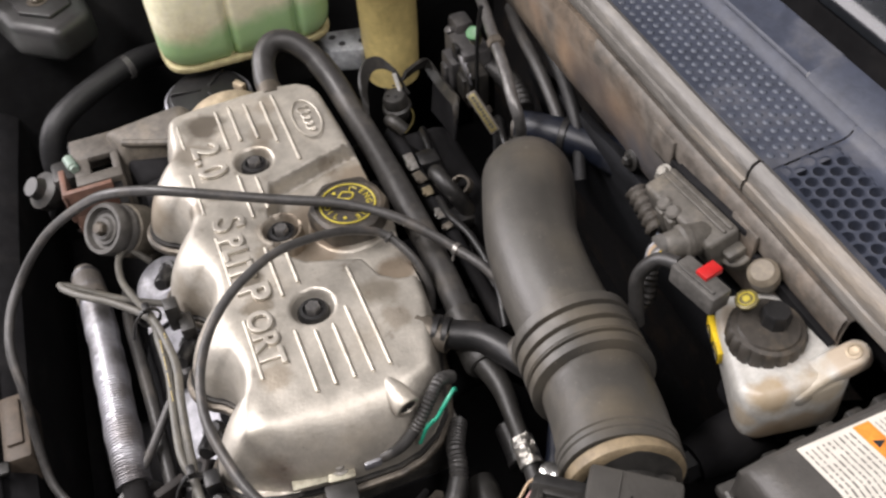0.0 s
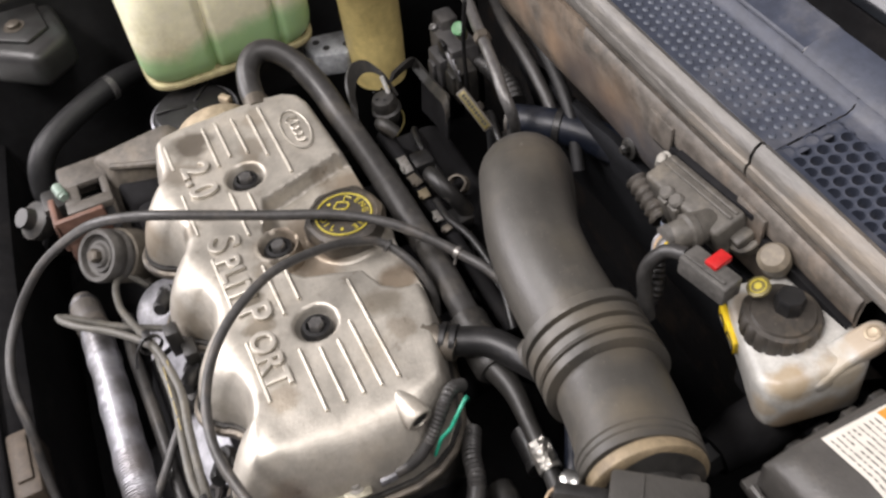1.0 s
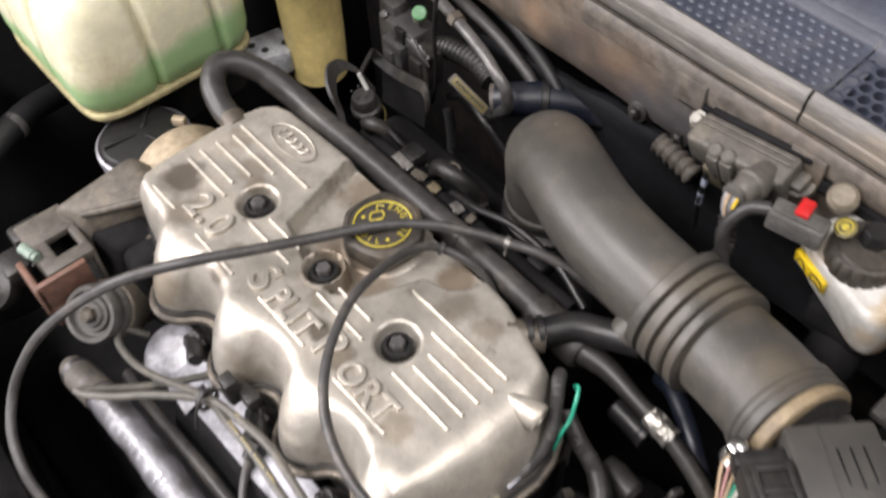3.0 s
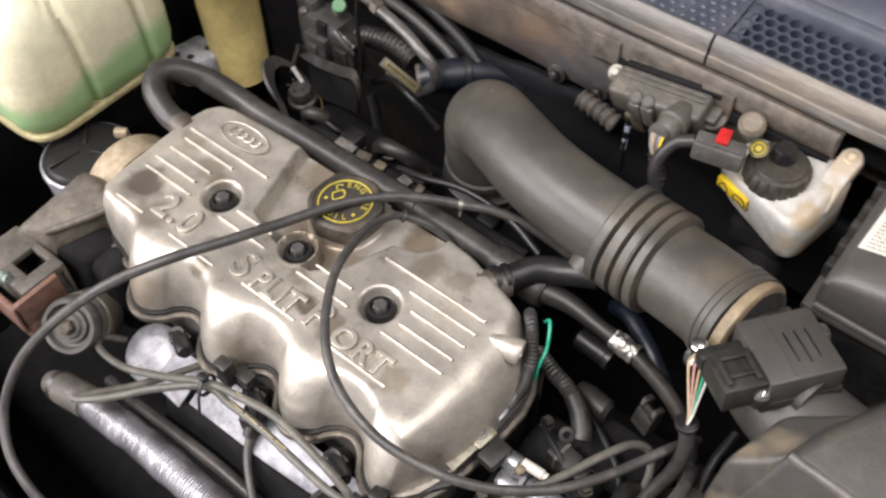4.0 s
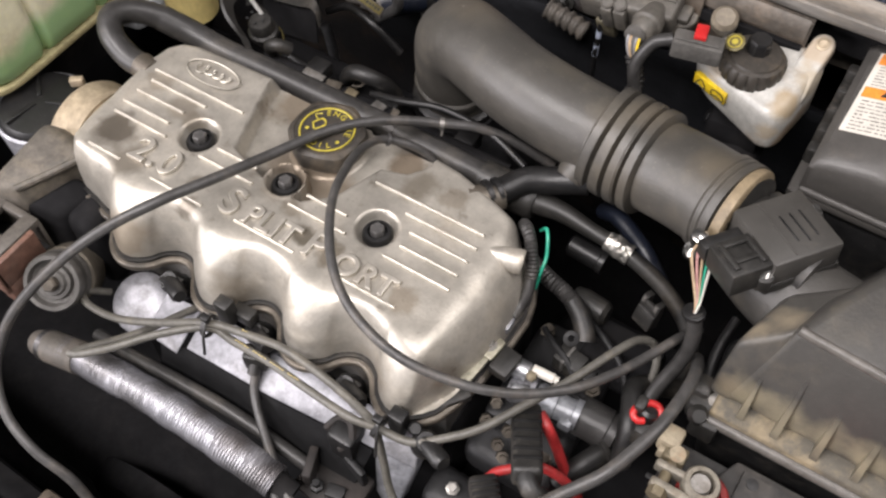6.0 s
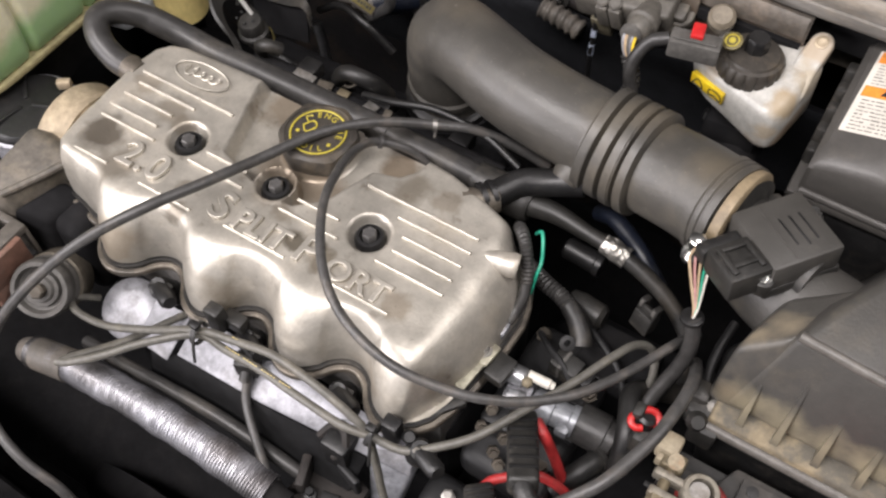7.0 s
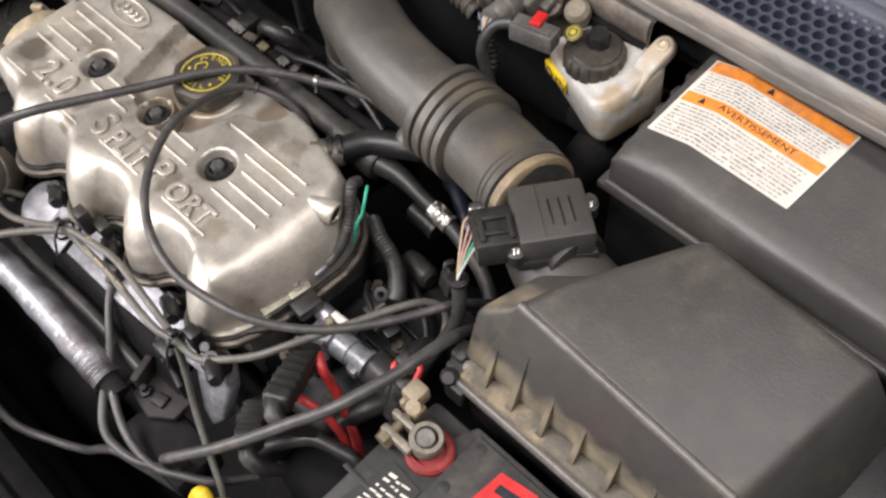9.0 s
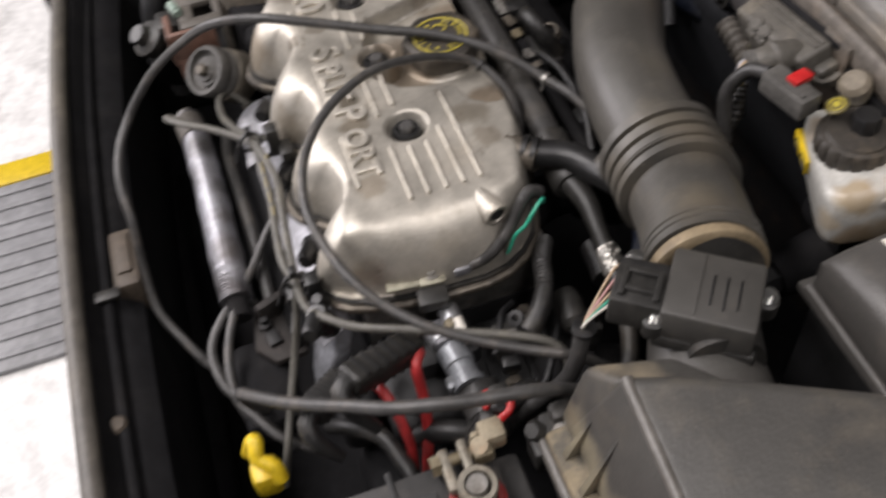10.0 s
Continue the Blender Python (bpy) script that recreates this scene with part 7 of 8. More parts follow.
def vacuum_valve():
    t = thing("vacuum_valve", (0.26, -0.03, 0.79), "silver and grey valve with brass fitting", "valve")
    body = mat("dull_valve_alloy", (0.36, 0.375, 0.40), 0.40, 0.5, (0.10, 0.10, 0.10), 0.35, 50, 300, 0.1)
    part("barrel", lathe([(0.006, 0), (0.0082, 0.002), (0.0082, 0.014), (0.006, 0.016)], (0.230, -0.017, 0.834), (0.97, 0.05, 0.0), 18), ALU_BRIGHT, t)
    part("barrel", lathe([(0.006, 0), (0.0088, 0.002), (0.0088, 0.016), (0.006, 0.018)], (0.236, -0.033, 0.823), (0.9, 0.25, 0.0), 18), ALU_BRIGHT, t)
    part("head", block((-0.012, -0.014, -0.014), (0.010, 0.012, 0.006), 0.003, Matrix.Translation((0.245, -0.022, 0.824)) @ Matrix.Rotation(radians(8), 4, "Z")), SHIELD, t, "dull silver valve head")
    part("brass_fitting", lathe([(0.003, 0), (0.0045, 0.001), (0.0045, 0.006), (0.003, 0.007)], (0.2485, -0.019, 0.835), (0.0, -0.3, 0.9), 6), BRASS_DIRTY, t, "small brass fitting")
    part("white_tip", joined(lathe([(0.0042, 0), (0.0042, 0.018), (0.0032, 0.019), (0.0032, 0.022)], (0.2465, -0.014, 0.839), (0.99, 0.08, -0.05), 12)), PAPER, t, "white plastic tip")
    b = part("grey_body", lathe([(0.010, 0), (0.0125, 0.003), (0.0125, 0.018), (0.0112, 0.019), (0.0112, 0.032), (0.0130, 0.033), (0.0130, 0.038)], (0.256, -0.024, 0.819), (0.98, 0.09, -0.05), 22), body, t)
    part("lug", block((0.282, -0.037, 0.812), (0.293, -0.026, 0.824), 0.002), body, b)
    part("canister", lathe([(0.015, 0), (0.0168, 0.002), (0.0168, 0.026), (0.0155, 0.027), (0.0155, 0.034), (0.010, 0.036)], (0.291, -0.0155, 0.809), (0.98, 0.03, -0.06), 24), HOSE, t, "dark grey canister end")
    for at in ((0.231, -0.044, 0.815), (0.231, -0.060, 0.812), (0.251, -0.060, 0.814), (0.249, -0.073, 0.812), (0.257, -0.079, 0.810)):
        part("nut", joined(lathe([(0.0052, 0), (0.0052, 0.006)], at, (0.35, -0.5, 0.8), 6), lathe([(0.003, 0.006), (0.003, 0.011)], at, (0.35, -0.5, 0.8), 8)), GRIMY_ALU, t)
    return t


vacuum_valve()
cable("cable_sheath", [(0.352, 0.052, 0.80), (0.338, 0.038, 0.815), (0.322, 0.018, 0.833), (0.328, -0.005, 0.838), (0.334, -0.022, 0.832), (0.338, -0.036, 0.81)], 0.0085, RUBBER, "fat black cable sheath behind the red loop", "cable", 14)
cable("small_hose", [(0.302, -0.066, 0.785), (0.312, -0.051, 0.800), (0.320, -0.036, 0.803), (0.326, -0.020, 0.797)], 0.0090, RUBBER, "short dark hose beside the battery", "hose", 14)
single("hose_ring", lathe([(0.0095, 0), (0.0118, 0.0005), (0.0118, 0.004), (0.0095, 0.0045)], (0.320, -0.034, 0.803), (0.4, 0.85, -0.1), 18, False), BLACK_DUSTY, "black ring on the short hose", "ring")


def test_clamp(name, at, tip, label):
    """A spring clamp with ribbed insulated grips."""
    t = thing(name, at, label, "clamp")
    a, b = Vector(at), Vector(tip)
    d = (b - a).normalized()
    n = (b - a).length
    m = Matrix.Translation(a) @ d.to_track_quat("Z", "Y").to_matrix().to_4x4()
    part("grip", block((-0.0112, -0.0095, 0), (0.0112, 0.0095, n), 0.0045, m, 3), BLACK_DUSTY, t)
    for k in range(6):
        z = n * (0.15 + 0.13 * k)
        part("grip_rib", joined(*[block((-0.0105, y, z), (0.0105, y + 0.0030, z + 0.003), 0.0008, m) for y in (0.0078, -0.0108)]), BLACK, t)
    part("tail", sweep([a + d * 0.004, a - d * 0.006 + Vector((0.003, 0, -0.003)), a - d * 0.008 + Vector((0.013, 0.004, -0.012)), a + Vector((0.026, 0.012, -0.030))], lambda run, share: 0.0085 - 0.004 * share, 12), RUBBER, t)
    return t


test_clamp("spring_clamp", (0.291, -0.108, 0.874), (0.260, -0.050, 0.846), "black ribbed spring clamp handle")
test_clamp("spring_clamp", (0.282, -0.139, 0.834), (0.256, -0.108, 0.823), "black ribbed spring clamp lying low")
cable("red_cable", [(0.272, -0.050, 0.852), (0.283, -0.057, 0.850), (0.293, -0.057, 0.824), (0.304, -0.060, 0.800), (0.317, -0.065, 0.787), (0.33, -0.072, 0.76)], 0.0044, LEAD_RED, "red insulated battery lead")
cable("red_cable", [(0.256, -0.100, 0.806), (0.262, -0.097, 0.822), (0.272, -0.091, 0.830), (0.288, -0.085, 0.845), (0.308, -0.079, 0.832), (0.321, -0.077, 0.807), (0.328, -0.08, 0.77)], 0.0038, LEAD_RED, "red insulated battery lead bent at the clamp")


def red_loop():
    t = thing("red_cable_end", (0.34, -0.02, 0.85), "red looped cable end at the battery terminal", "cable")
    part("loop", sweep([(0.3415, -0.0215, 0.868), (0.3370, -0.0238, 0.868), (0.3325, -0.0220, 0.869), (0.3318, -0.0178, 0.870), (0.3345, -0.0125, 0.871), (0.3395, -0.0082, 0.872), (0.3450, -0.0068, 0.871), (0.3490, -0.0090, 0.869), (0.3505, -0.0135, 0.867), (0.353, -0.022, 0.862)], 0.0028, 10), RED, t)
    part("core", lathe([(0.0055, 0), (0.0075, 0.002), (0.0075, 0.010), (0.005, 0.012)], (0.3405, -0.0145, 0.860), (0.1, 0.2, 1), 14), BLACK, t)
    part("band", block((0.3300, -0.0190, 0.864), (0.3385, -0.0060, 0.877), 0.003), BLACK_DUSTY, t)
    part("sheath", block((0.336, -0.030, 0.83), (0.352, -0.008, 0.862), 0.006), BLACK_DUSTY, t)
    return t


red_loop()
cable("small_hose", [(0.262, -0.130, 0.772), (0.278, -0.118, 0.792), (0.301, -0.095, 0.802), (0.325, -0.086, 0.802), (0.343, -0.082, 0.797), (0.358, -0.086, 0.775)], 0.0065, RUBBER, "black sheathed lead beside the battery", "cable")
single("dipstick_handle", joined(sweep([(0.262, -0.196, 0.775), (0.266, -0.190, 0.795), (0.274, -0.186, 0.806), (0.283, -0.188, 0.798), (0.290, -0.178, 0.792), (0.296, -0.176, 0.780)], 0.0062, 10), block((0.272, -0.198, 0.755), (0.296, -0.176, 0.785), 0.006)), YELLOW_PL, "bright yellow plastic dipstick handle", "dipstick")
def gearbox_bracket():
    t = thing("gearbox_bracket", (0.195, -0.11, 0.71), "pale worn alloy bracket below the cover corner", "bracket")
    bm = bmesh.new()
    face = [(0.179, -0.105, 0.814), (0.191, -0.102, 0.794), (0.196, -0.111, 0.766), (0.190, -0.129, 0.718), (0.179, -0.137, 0.704), (0.166, -0.133, 0.723), (0.160, -0.119, 0.778), (0.165, -0.109, 0.803)]
    front = [bm.verts.new(p) for p in face]
    back = [bm.verts.new((x, y + 0.014, z - 0.006)) for x, y, z in face]
    bm.faces.new(front)
    bm.faces.new(back[::-1])
    for k in range(len(face)):
        j = (k + 1) % len(face)
        bm.faces.new((front[k], back[k], back[j], front[j]))
    bmesh.ops.recalc_face_normals(bm, faces=bm.faces[:])
    bmesh.ops.bevel(bm, geom=bm.edges[:], offset=0.004, segments=3, profile=0.5, affect="EDGES")
    part("web", bm, BARE_ALLOY, t)
    part("foot", block((0.205, -0.125, 0.70), (0.255, -0.085, 0.752), 0.012, seg=3), SOOT, t)
    part("stud", lathe([(0.006, 0), (0.006, 0.006), (0.0035, 0.007), (0.0035, 0.014)], (0.228, -0.105, 0.752), (0.1, -0.2, 1), 6), STEEL, t)
    return t


gearbox_bracket()

# ---- behind the cover: manifold, fuel parts, firewall fittings ----
def intake_manifold():
    t = thing("intake_manifold", (-0.05, 0.19, 0.68), "oily intake manifold behind the cover, coloured dark for its shade", "intake manifold")
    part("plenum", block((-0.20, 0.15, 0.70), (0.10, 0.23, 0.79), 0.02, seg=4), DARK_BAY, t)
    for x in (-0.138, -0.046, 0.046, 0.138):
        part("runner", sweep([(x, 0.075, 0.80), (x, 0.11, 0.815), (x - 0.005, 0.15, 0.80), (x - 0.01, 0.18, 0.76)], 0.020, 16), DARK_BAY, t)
    return t


intake_manifold()


def fuel_rail():
    t = thing("fuel_rail", (0, 0.145, 0.82), "oily black fuel rail with worn metal clips", "fuel rail")
    part("rail", sweep([(-0.15, 0.150, 0.834), (0.13, 0.150, 0.834)], 0.0085, 14, 0.05), DARK_BAY, t)
    rnd = random.Random(11)
    for x, w, tint in ((-0.088, 0.012, STEEL), (-0.064, 0.008, GRIMY_ALU), (-0.043, 0.006, BRASS_DIRTY), (-0.011, 0.007, STEEL), (0.007, 0.0040, GRIMY_ALU)):
        m = Matrix.Translation((x, 0.1475, 0.8455)) @ Matrix.Rotation(radians(rnd.uniform(-14, 14)), 4, "Z") @ Matrix.Rotation(radians(rnd.uniform(-12, 18)), 4, "X")
        part("clip", joined(block((-w, -0.0045, -0.001), (w, 0.0045, 0.0008), 0.0005, m), block((-w, 0.0036, -0.008), (w * 0.5, 0.0048, 0.0008), 0.0005, m), block((w * 0.2, -0.0062, -0.0005), (w * 0.8, -0.0028, 0.003), 0.0006, m)), tint, t)
    for x in (-0.10, -0.012, 0.075):
        inj = part("injector", lathe([(0.009, 0), (0.011, 0.005), (0.011, 0.026), (0.007, 0.030)], (x, 0.137, 0.800), (0, 0.45, 0.9), 16), BLACK, t)
        part("plug", block((x - 0.011, 0.158, 0.818), (x + 0.011, 0.180, 0.836), 0.004), BLACK, inj)
    part("hose_elbow", sweep([(-0.062, 0.166, 0.838), (-0.052, 0.160, 0.856), (-0.040, 0.1575, 0.866), (-0.026, 0.160, 0.864), (-0.016, 0.168, 0.852), (-0.012, 0.176, 0.834)], 0.0078, 14), RUBBER, t, "dusty bent rubber elbow")
    return t


fuel_rail()


def regulator():
    t = thing("pressure_regulator", (-0.157, 0.16, 0.84), "black fuel pressure regulator with a bright vacuum stub", "regulator")
    a = Vector((-0.157, 0.1615, 0.846))
    body = part("body", lathe([(0.010, 0), (0.010, 0.010), (0.0150, 0.011), (0.0150, 0.016), (0.0125, 0.018), (0.0125, 0.026), (0.0105, 0.030), (0.001, 0.031)], a, (0.05, -0.15, 1), 28), BLACK_DUSTY, t)
    for k in range(5):
        q = a + Vector((-0.004 + 0.0085 * math.cos(1.3 * k), -0.004 + 0.0075 * math.sin(1.3 * k), 0.0302))
        part("vent", lathe([(0.0013, 0), (0.0013, 0.0012)], q, (0.05, -0.15, 1), 8), PRINT_BLACK, body)
    part("stub", sweep([(-0.1573, 0.1655, 0.872), (-0.1610, 0.1645, 0.880), (-0.1675, 0.1630, 0.892)], 0.0022, 10), mat("polished_stub", (0.75, 0.74, 0.70), 0.35, 0.3, None, 0, 60, 300, 0.0, 0.1), t, "bright metal stub")
    # black straps curled round it
    part("guard", ribbon([(-0.142, 0.124, 0.868), (-0.149, 0.1245, 0.884), (-0.164, 0.129, 0.896), (-0.176, 0.140, 0.903), (-0.179, 0.155, 0.900), (-0.172, 0.166, 0.889), (-0.164, 0.172, 0.874)], 0.014, 0.0035, (0.4, 0.2, -0.6)), BLACK_DUSTY, t, "dusty curled guard strap")
    part("guard", ribbon([(-0.190, 0.180, 0.868), (-0.206, 0.202, 0.864), (-0.220, 0.216, 0.852), (-0.206, 0.219, 0.847), (-0.190, 0.2205, 0.845), (-0.160, 0.219, 0.852), (-0.136, 0.216, 0.860), (-0.128, 0.212, 0.842)], 0.011, 0.0035, (0.1, -0.5, -0.8)), BLACK_DUSTY, t, "dusty stepped guard strap")
    part("apron", ribbon([(-0.210, 0.2185, 0.820), (-0.190, 0.2215, 0.819), (-0.160, 0.2200, 0.826), (-0.137, 0.2170, 0.834)], 0.052, 0.0022, (0, 0.1, 1)), DARK_BAY, t, "black shield plate below the strap")
    part("elbow", sweep([(-0.140, 0.150, 0.850), (-0.136, 0.145, 0.862), (-0.128, 0.146, 0.866), (-0.120, 0.154, 0.858)], 0.0068, 12), BLACK_DUSTY, t)
    return t


regulator()
TX = (Vector((-0.0594, 0.2231, 0.8830)) - Vector((-0.0856, 0.2130, 0.9060))).normalized()
TZ = TX.cross(Vector((0.15, 0.75, 0.35))).normalized()
TY = TZ.cross(TX)
TAG_POSE = Matrix(((TX.x, TY.x, TZ.x, -0.0725), (TX.y, TY.y, TZ.y, 0.218), (TX.z, TY.z, TZ.z, 0.8945), (0, 0, 0, 1)))
single("injector_tag", joined(block((-0.0205, -0.0036, 0.0), (0.0205, 0.0036, 0.0012), 0.0005, TAG_POSE)), OCHRE, "ochre printed tag on a black plug", "label")
single("black_plug", joined(block((-0.0225, -0.0050, -0.010), (0.0225, 0.0050, -0.0002), 0.0015, TAG_POSE), block((-0.004, -0.004, -0.055), (0.004, 0.004, -0.010), 0.002, TAG_POSE), block((0.010, -0.003, -0.040), (0.0135, 0.003, -0.010), 0.001, TAG_POSE)), GREY_BROWN, "slim dusty grey plug below the ochre tag", "connector")
cable("steel_pipe", [(-0.30, 0.300, 0.900), (-0.22, 0.282, 0.912), (-0.150, 0.264, 0.917), (-0.0963, 0.2526, 0.914), (-0.070, 0.2470, 0.906), (-0.056, 0.2475, 0.893), (-0.058, 0.2520, 0.868), (-0.075, 0.2580, 0.845), (-0.10, 0.262, 0.82)], 0.0058, DARK_PIPE, "bent dull steel fuel pipe behind the engine", "pipe", 12)
cable("heater_pipe", [(-0.24, 0.325, 0.88), (-0.19, 0.312, 0.885), (-0.14, 0.305, 0.884), (-0.100, 0.302, 0.873), (-0.065, 0.298, 0.855), (-0.04, 0.285, 0.82)], 0.0066, HOSE, "dusty black hose along the firewall", "hose", 12)
cable("heater_pipe", [(-0.25, 0.34, 0.90), (-0.18, 0.325, 0.90), (-0.11, 0.318, 0.888), (-0.05, 0.308, 0.868), (-0.01, 0.295, 0.83)], 0.0068, SOOT, "dark steel heater pipe along the firewall", "pipe", 12)
cable("ribbed_conduit", [(-0.215, 0.282, 0.828), (-0.193, 0.285, 0.840), (-0.171, 0.285, 0.847), (-0.149, 0.285, 0.851), (-0.128, 0.284, 0.852), (-0.110, 0.280, 0.848)], 0.011, RUBBER, "dark ribbed hose behind the fuel pipe", "hose", 16, ribbed(0.0105, 0.0062, 0.0016))
cable("black_lead", [(-0.152, 0.252, 0.955), (-0.156, 0.250, 0.925), (-0.160, 0.250, 0.890), (-0.160, 0.250, 0.842), (-0.168, 0.250, 0.800)], 0.0022, BLACK, "thin black lead hanging behind the engine", "wire", 8)
single("pipe_fitting", joined(lathe([(0.0068, 0), (0.0085, 0.001), (0.0085, 0.010), (0.0068, 0.011)], (-0.134, 0.2605, 0.9165), (-0.8, 0.18, 0.05), 6), lathe([(0.0060, 0), (0.0060, 0.016)], (-0.130, 0.2600, 0.9163), (-0.8, 0.18, 0.05), 14)), GRIMY_ALU, "grimy hexagon fitting on the fuel pipe", "fitting")
single("short_tube", sweep([(-0.190, 0.288, 0.750), (-0.184, 0.286, 0.735), (-0.180, 0.284, 0.715), (-0.180, 0.284, 0.69)], 0.0060, 12), ALU_BRIGHT, "short bright metal tube below the tagged plug", "tube")
def blue_hose():
    t = thing("blue_hose", (0, 0.29, 0.83), "dark blue-black hose along the firewall", "hose")
    part("hose", sweep([(-0.088, 0.268, 0.846), (-0.068, 0.283, 0.851), (-0.045, 0.304, 0.852), (-0.018, 0.325, 0.848), (0.015, 0.345, 0.838), (0.06, 0.36, 0.81)], 0.0175, 16), BLUE, t)
    part("clamp_ring", lathe([(0.0178, 0), (0.0192, 0.001), (0.0192, 0.007), (0.0178, 0.008)], (-0.055, 0.295, 0.852), (0.72, 0.68, 0.0), 20, False), BLACK, t)
    part("hose_end", lathe([(0.0165, 0), (0.0165, 0.02)], (-0.092, 0.264, 0.845), (0.7, 0.65, 0.15), 20), GREY_BROWN, t, "dusty hose end")
    return t


blue_hose()
cable("rubber_bellows", [(0.088, 0.291, 0.903), (0.104, 0.290, 0.901), (0.118, 0.289, 0.899), (0.130, 0.288, 0.896)], 0.01, GREY_BROWN, "short ribbed grey-brown sleeve at the firewall", "sleeve", 18, ribbed(0.0080, 0.0080, 0.0024))
def wiring_module():
    t = thing("wiring_module", (-0.21, 0.26, 0.80), "dusty grey-black wiring module near the firewall", "module")
    grey = mat("dusty_module_plastic", (0.058, 0.056, 0.056), 0.5, 0, (0.085, 0.078, 0.068), 0.4, 30, 260, 0.2)
    body = part("body", joined(block((-0.255, 0.250, 0.80), (-0.196, 0.285, 0.866), 0.006), block((-0.262, 0.258, 0.80), (-0.235, 0.280, 0.878), 0.005)), grey, t)
    part("step", joined(block((-0.238, 0.240, 0.81), (-0.205, 0.254, 0.852), 0.004), block((-0.230, 0.236, 0.815), (-0.216, 0.243, 0.842), 0.002)), grey, body)
    part("socket", joined(block((-0.198, 0.244, 0.815), (-0.168, 0.268, 0.858), 0.004), block((-0.194, 0.240, 0.825), (-0.174, 0.247, 0.852), 0.003)), BLACK_DUSTY, t)
    part("latch", block((-0.222, 0.247, 0.850), (-0.208, 0.252, 0.869), 0.0015), BLACK, t)
    part("bolt", lathe([(0.005, 0), (0.005, 0.003), (0.003, 0.005)], (-0.246, 0.254, 0.866), (0, -0.4, 0.9), 8), DARK_PIPE, t)
    return t


wiring_module()


def valve_cap():
    t = thing("service_valve", (-0.2, 0.262, 0.86), "small green service valve cap on a tan stem", "cap")
    part("stem", lathe([(0.0060, 0), (0.0060, 0.006), (0.0072, 0.007), (0.0072, 0.016), (0.006, 0.017)], (-0.207, 0.270, 0.874), (0.45, -0.35, 0.8), 14), mat("pale_olive_stem", (0.30, 0.29, 0.19), 0.5, 0, (0.18, 0.15, 0.10), 0.4, 60, 300, 0.1), t, "pale olive stem")
    part("cap", lathe([(0.0070, 0), (0.0076, 0.001), (0.0076, 0.006), (0.0062, 0.0072), (0.004, 0.0066)], (-0.1985, 0.2635, 0.8885), (0.45, -0.35, 0.8), 16), mat("green_cap_plastic", (0.13, 0.30, 0.15), 0.45, 0, (0.3, 0.35, 0.2), 0.3, 60, 300, 0.0), t, "green plastic cap")
    return t


valve_cap()
for k in range(6):
    cable("thin_wire", [(-0.176 + 0.002 * k, 0.2460, 0.852), (-0.178 + 0.0022 * k, 0.2440, 0.862), (-0.186 + 0.0048 * k, 0.2430, 0.871 - 0.0016 * abs(k - 2)), (-0.195 + 0.0062 * k, 0.2440, 0.877 - 0.0030 * abs(k - 2))], 0.0009, SHIELD if k % 2 else GREY_PL, "thin grey wire fanning out of the module", "wire", 6)
cable("vacuum_line", [(-0.02, 0.15, 0.855), (0.02, 0.145, 0.872), (0.06, 0.15, 0.880), (0.11, 0.15, 0.876), (0.15, 0.14, 0.868)], 0.0034, BLACK, "thin black vacuum line below the intake duct", "hose")
SP = turned((-0.080, 0.200, 0.798), (0.5, -0.45, 0.75))
single("throttle_spring", sweep([SP @ Vector((0.0088 * math.cos(k * 0.5), 0.0088 * math.sin(k * 0.5), 0.00032 * k)) for k in range(64)], 0.0014, 6, 0.004), GRIMY_ALU, "coiled dull steel throttle return spring", "spring")
cable("tan_wire", [(-0.150, 0.165, 0.866), (-0.146, 0.172, 0.858), (-0.142, 0.170, 0.846), (-0.140, 0.160, 0.836)], 0.0010, OCHRE, "thin tan wire by the regulator", "wire", 6)
for pts in ([(-0.20, 0.20, 0.78), (-0.17, 0.19, 0.800), (-0.13, 0.188, 0.797), (-0.10, 0.196, 0.78)], [(-0.17, 0.275, 0.79), (-0.13, 0.262, 0.825), (-0.09, 0.25, 0.83), (-0.06, 0.255, 0.80)], [(-0.05, 0.185, 0.78), (-0.03, 0.178, 0.805), (0.0, 0.172, 0.80), (0.03, 0.168, 0.78)]):
    cable("vacuum_line", pts, 0.0042, BLACK, "thin black vacuum line behind the engine", "hose")


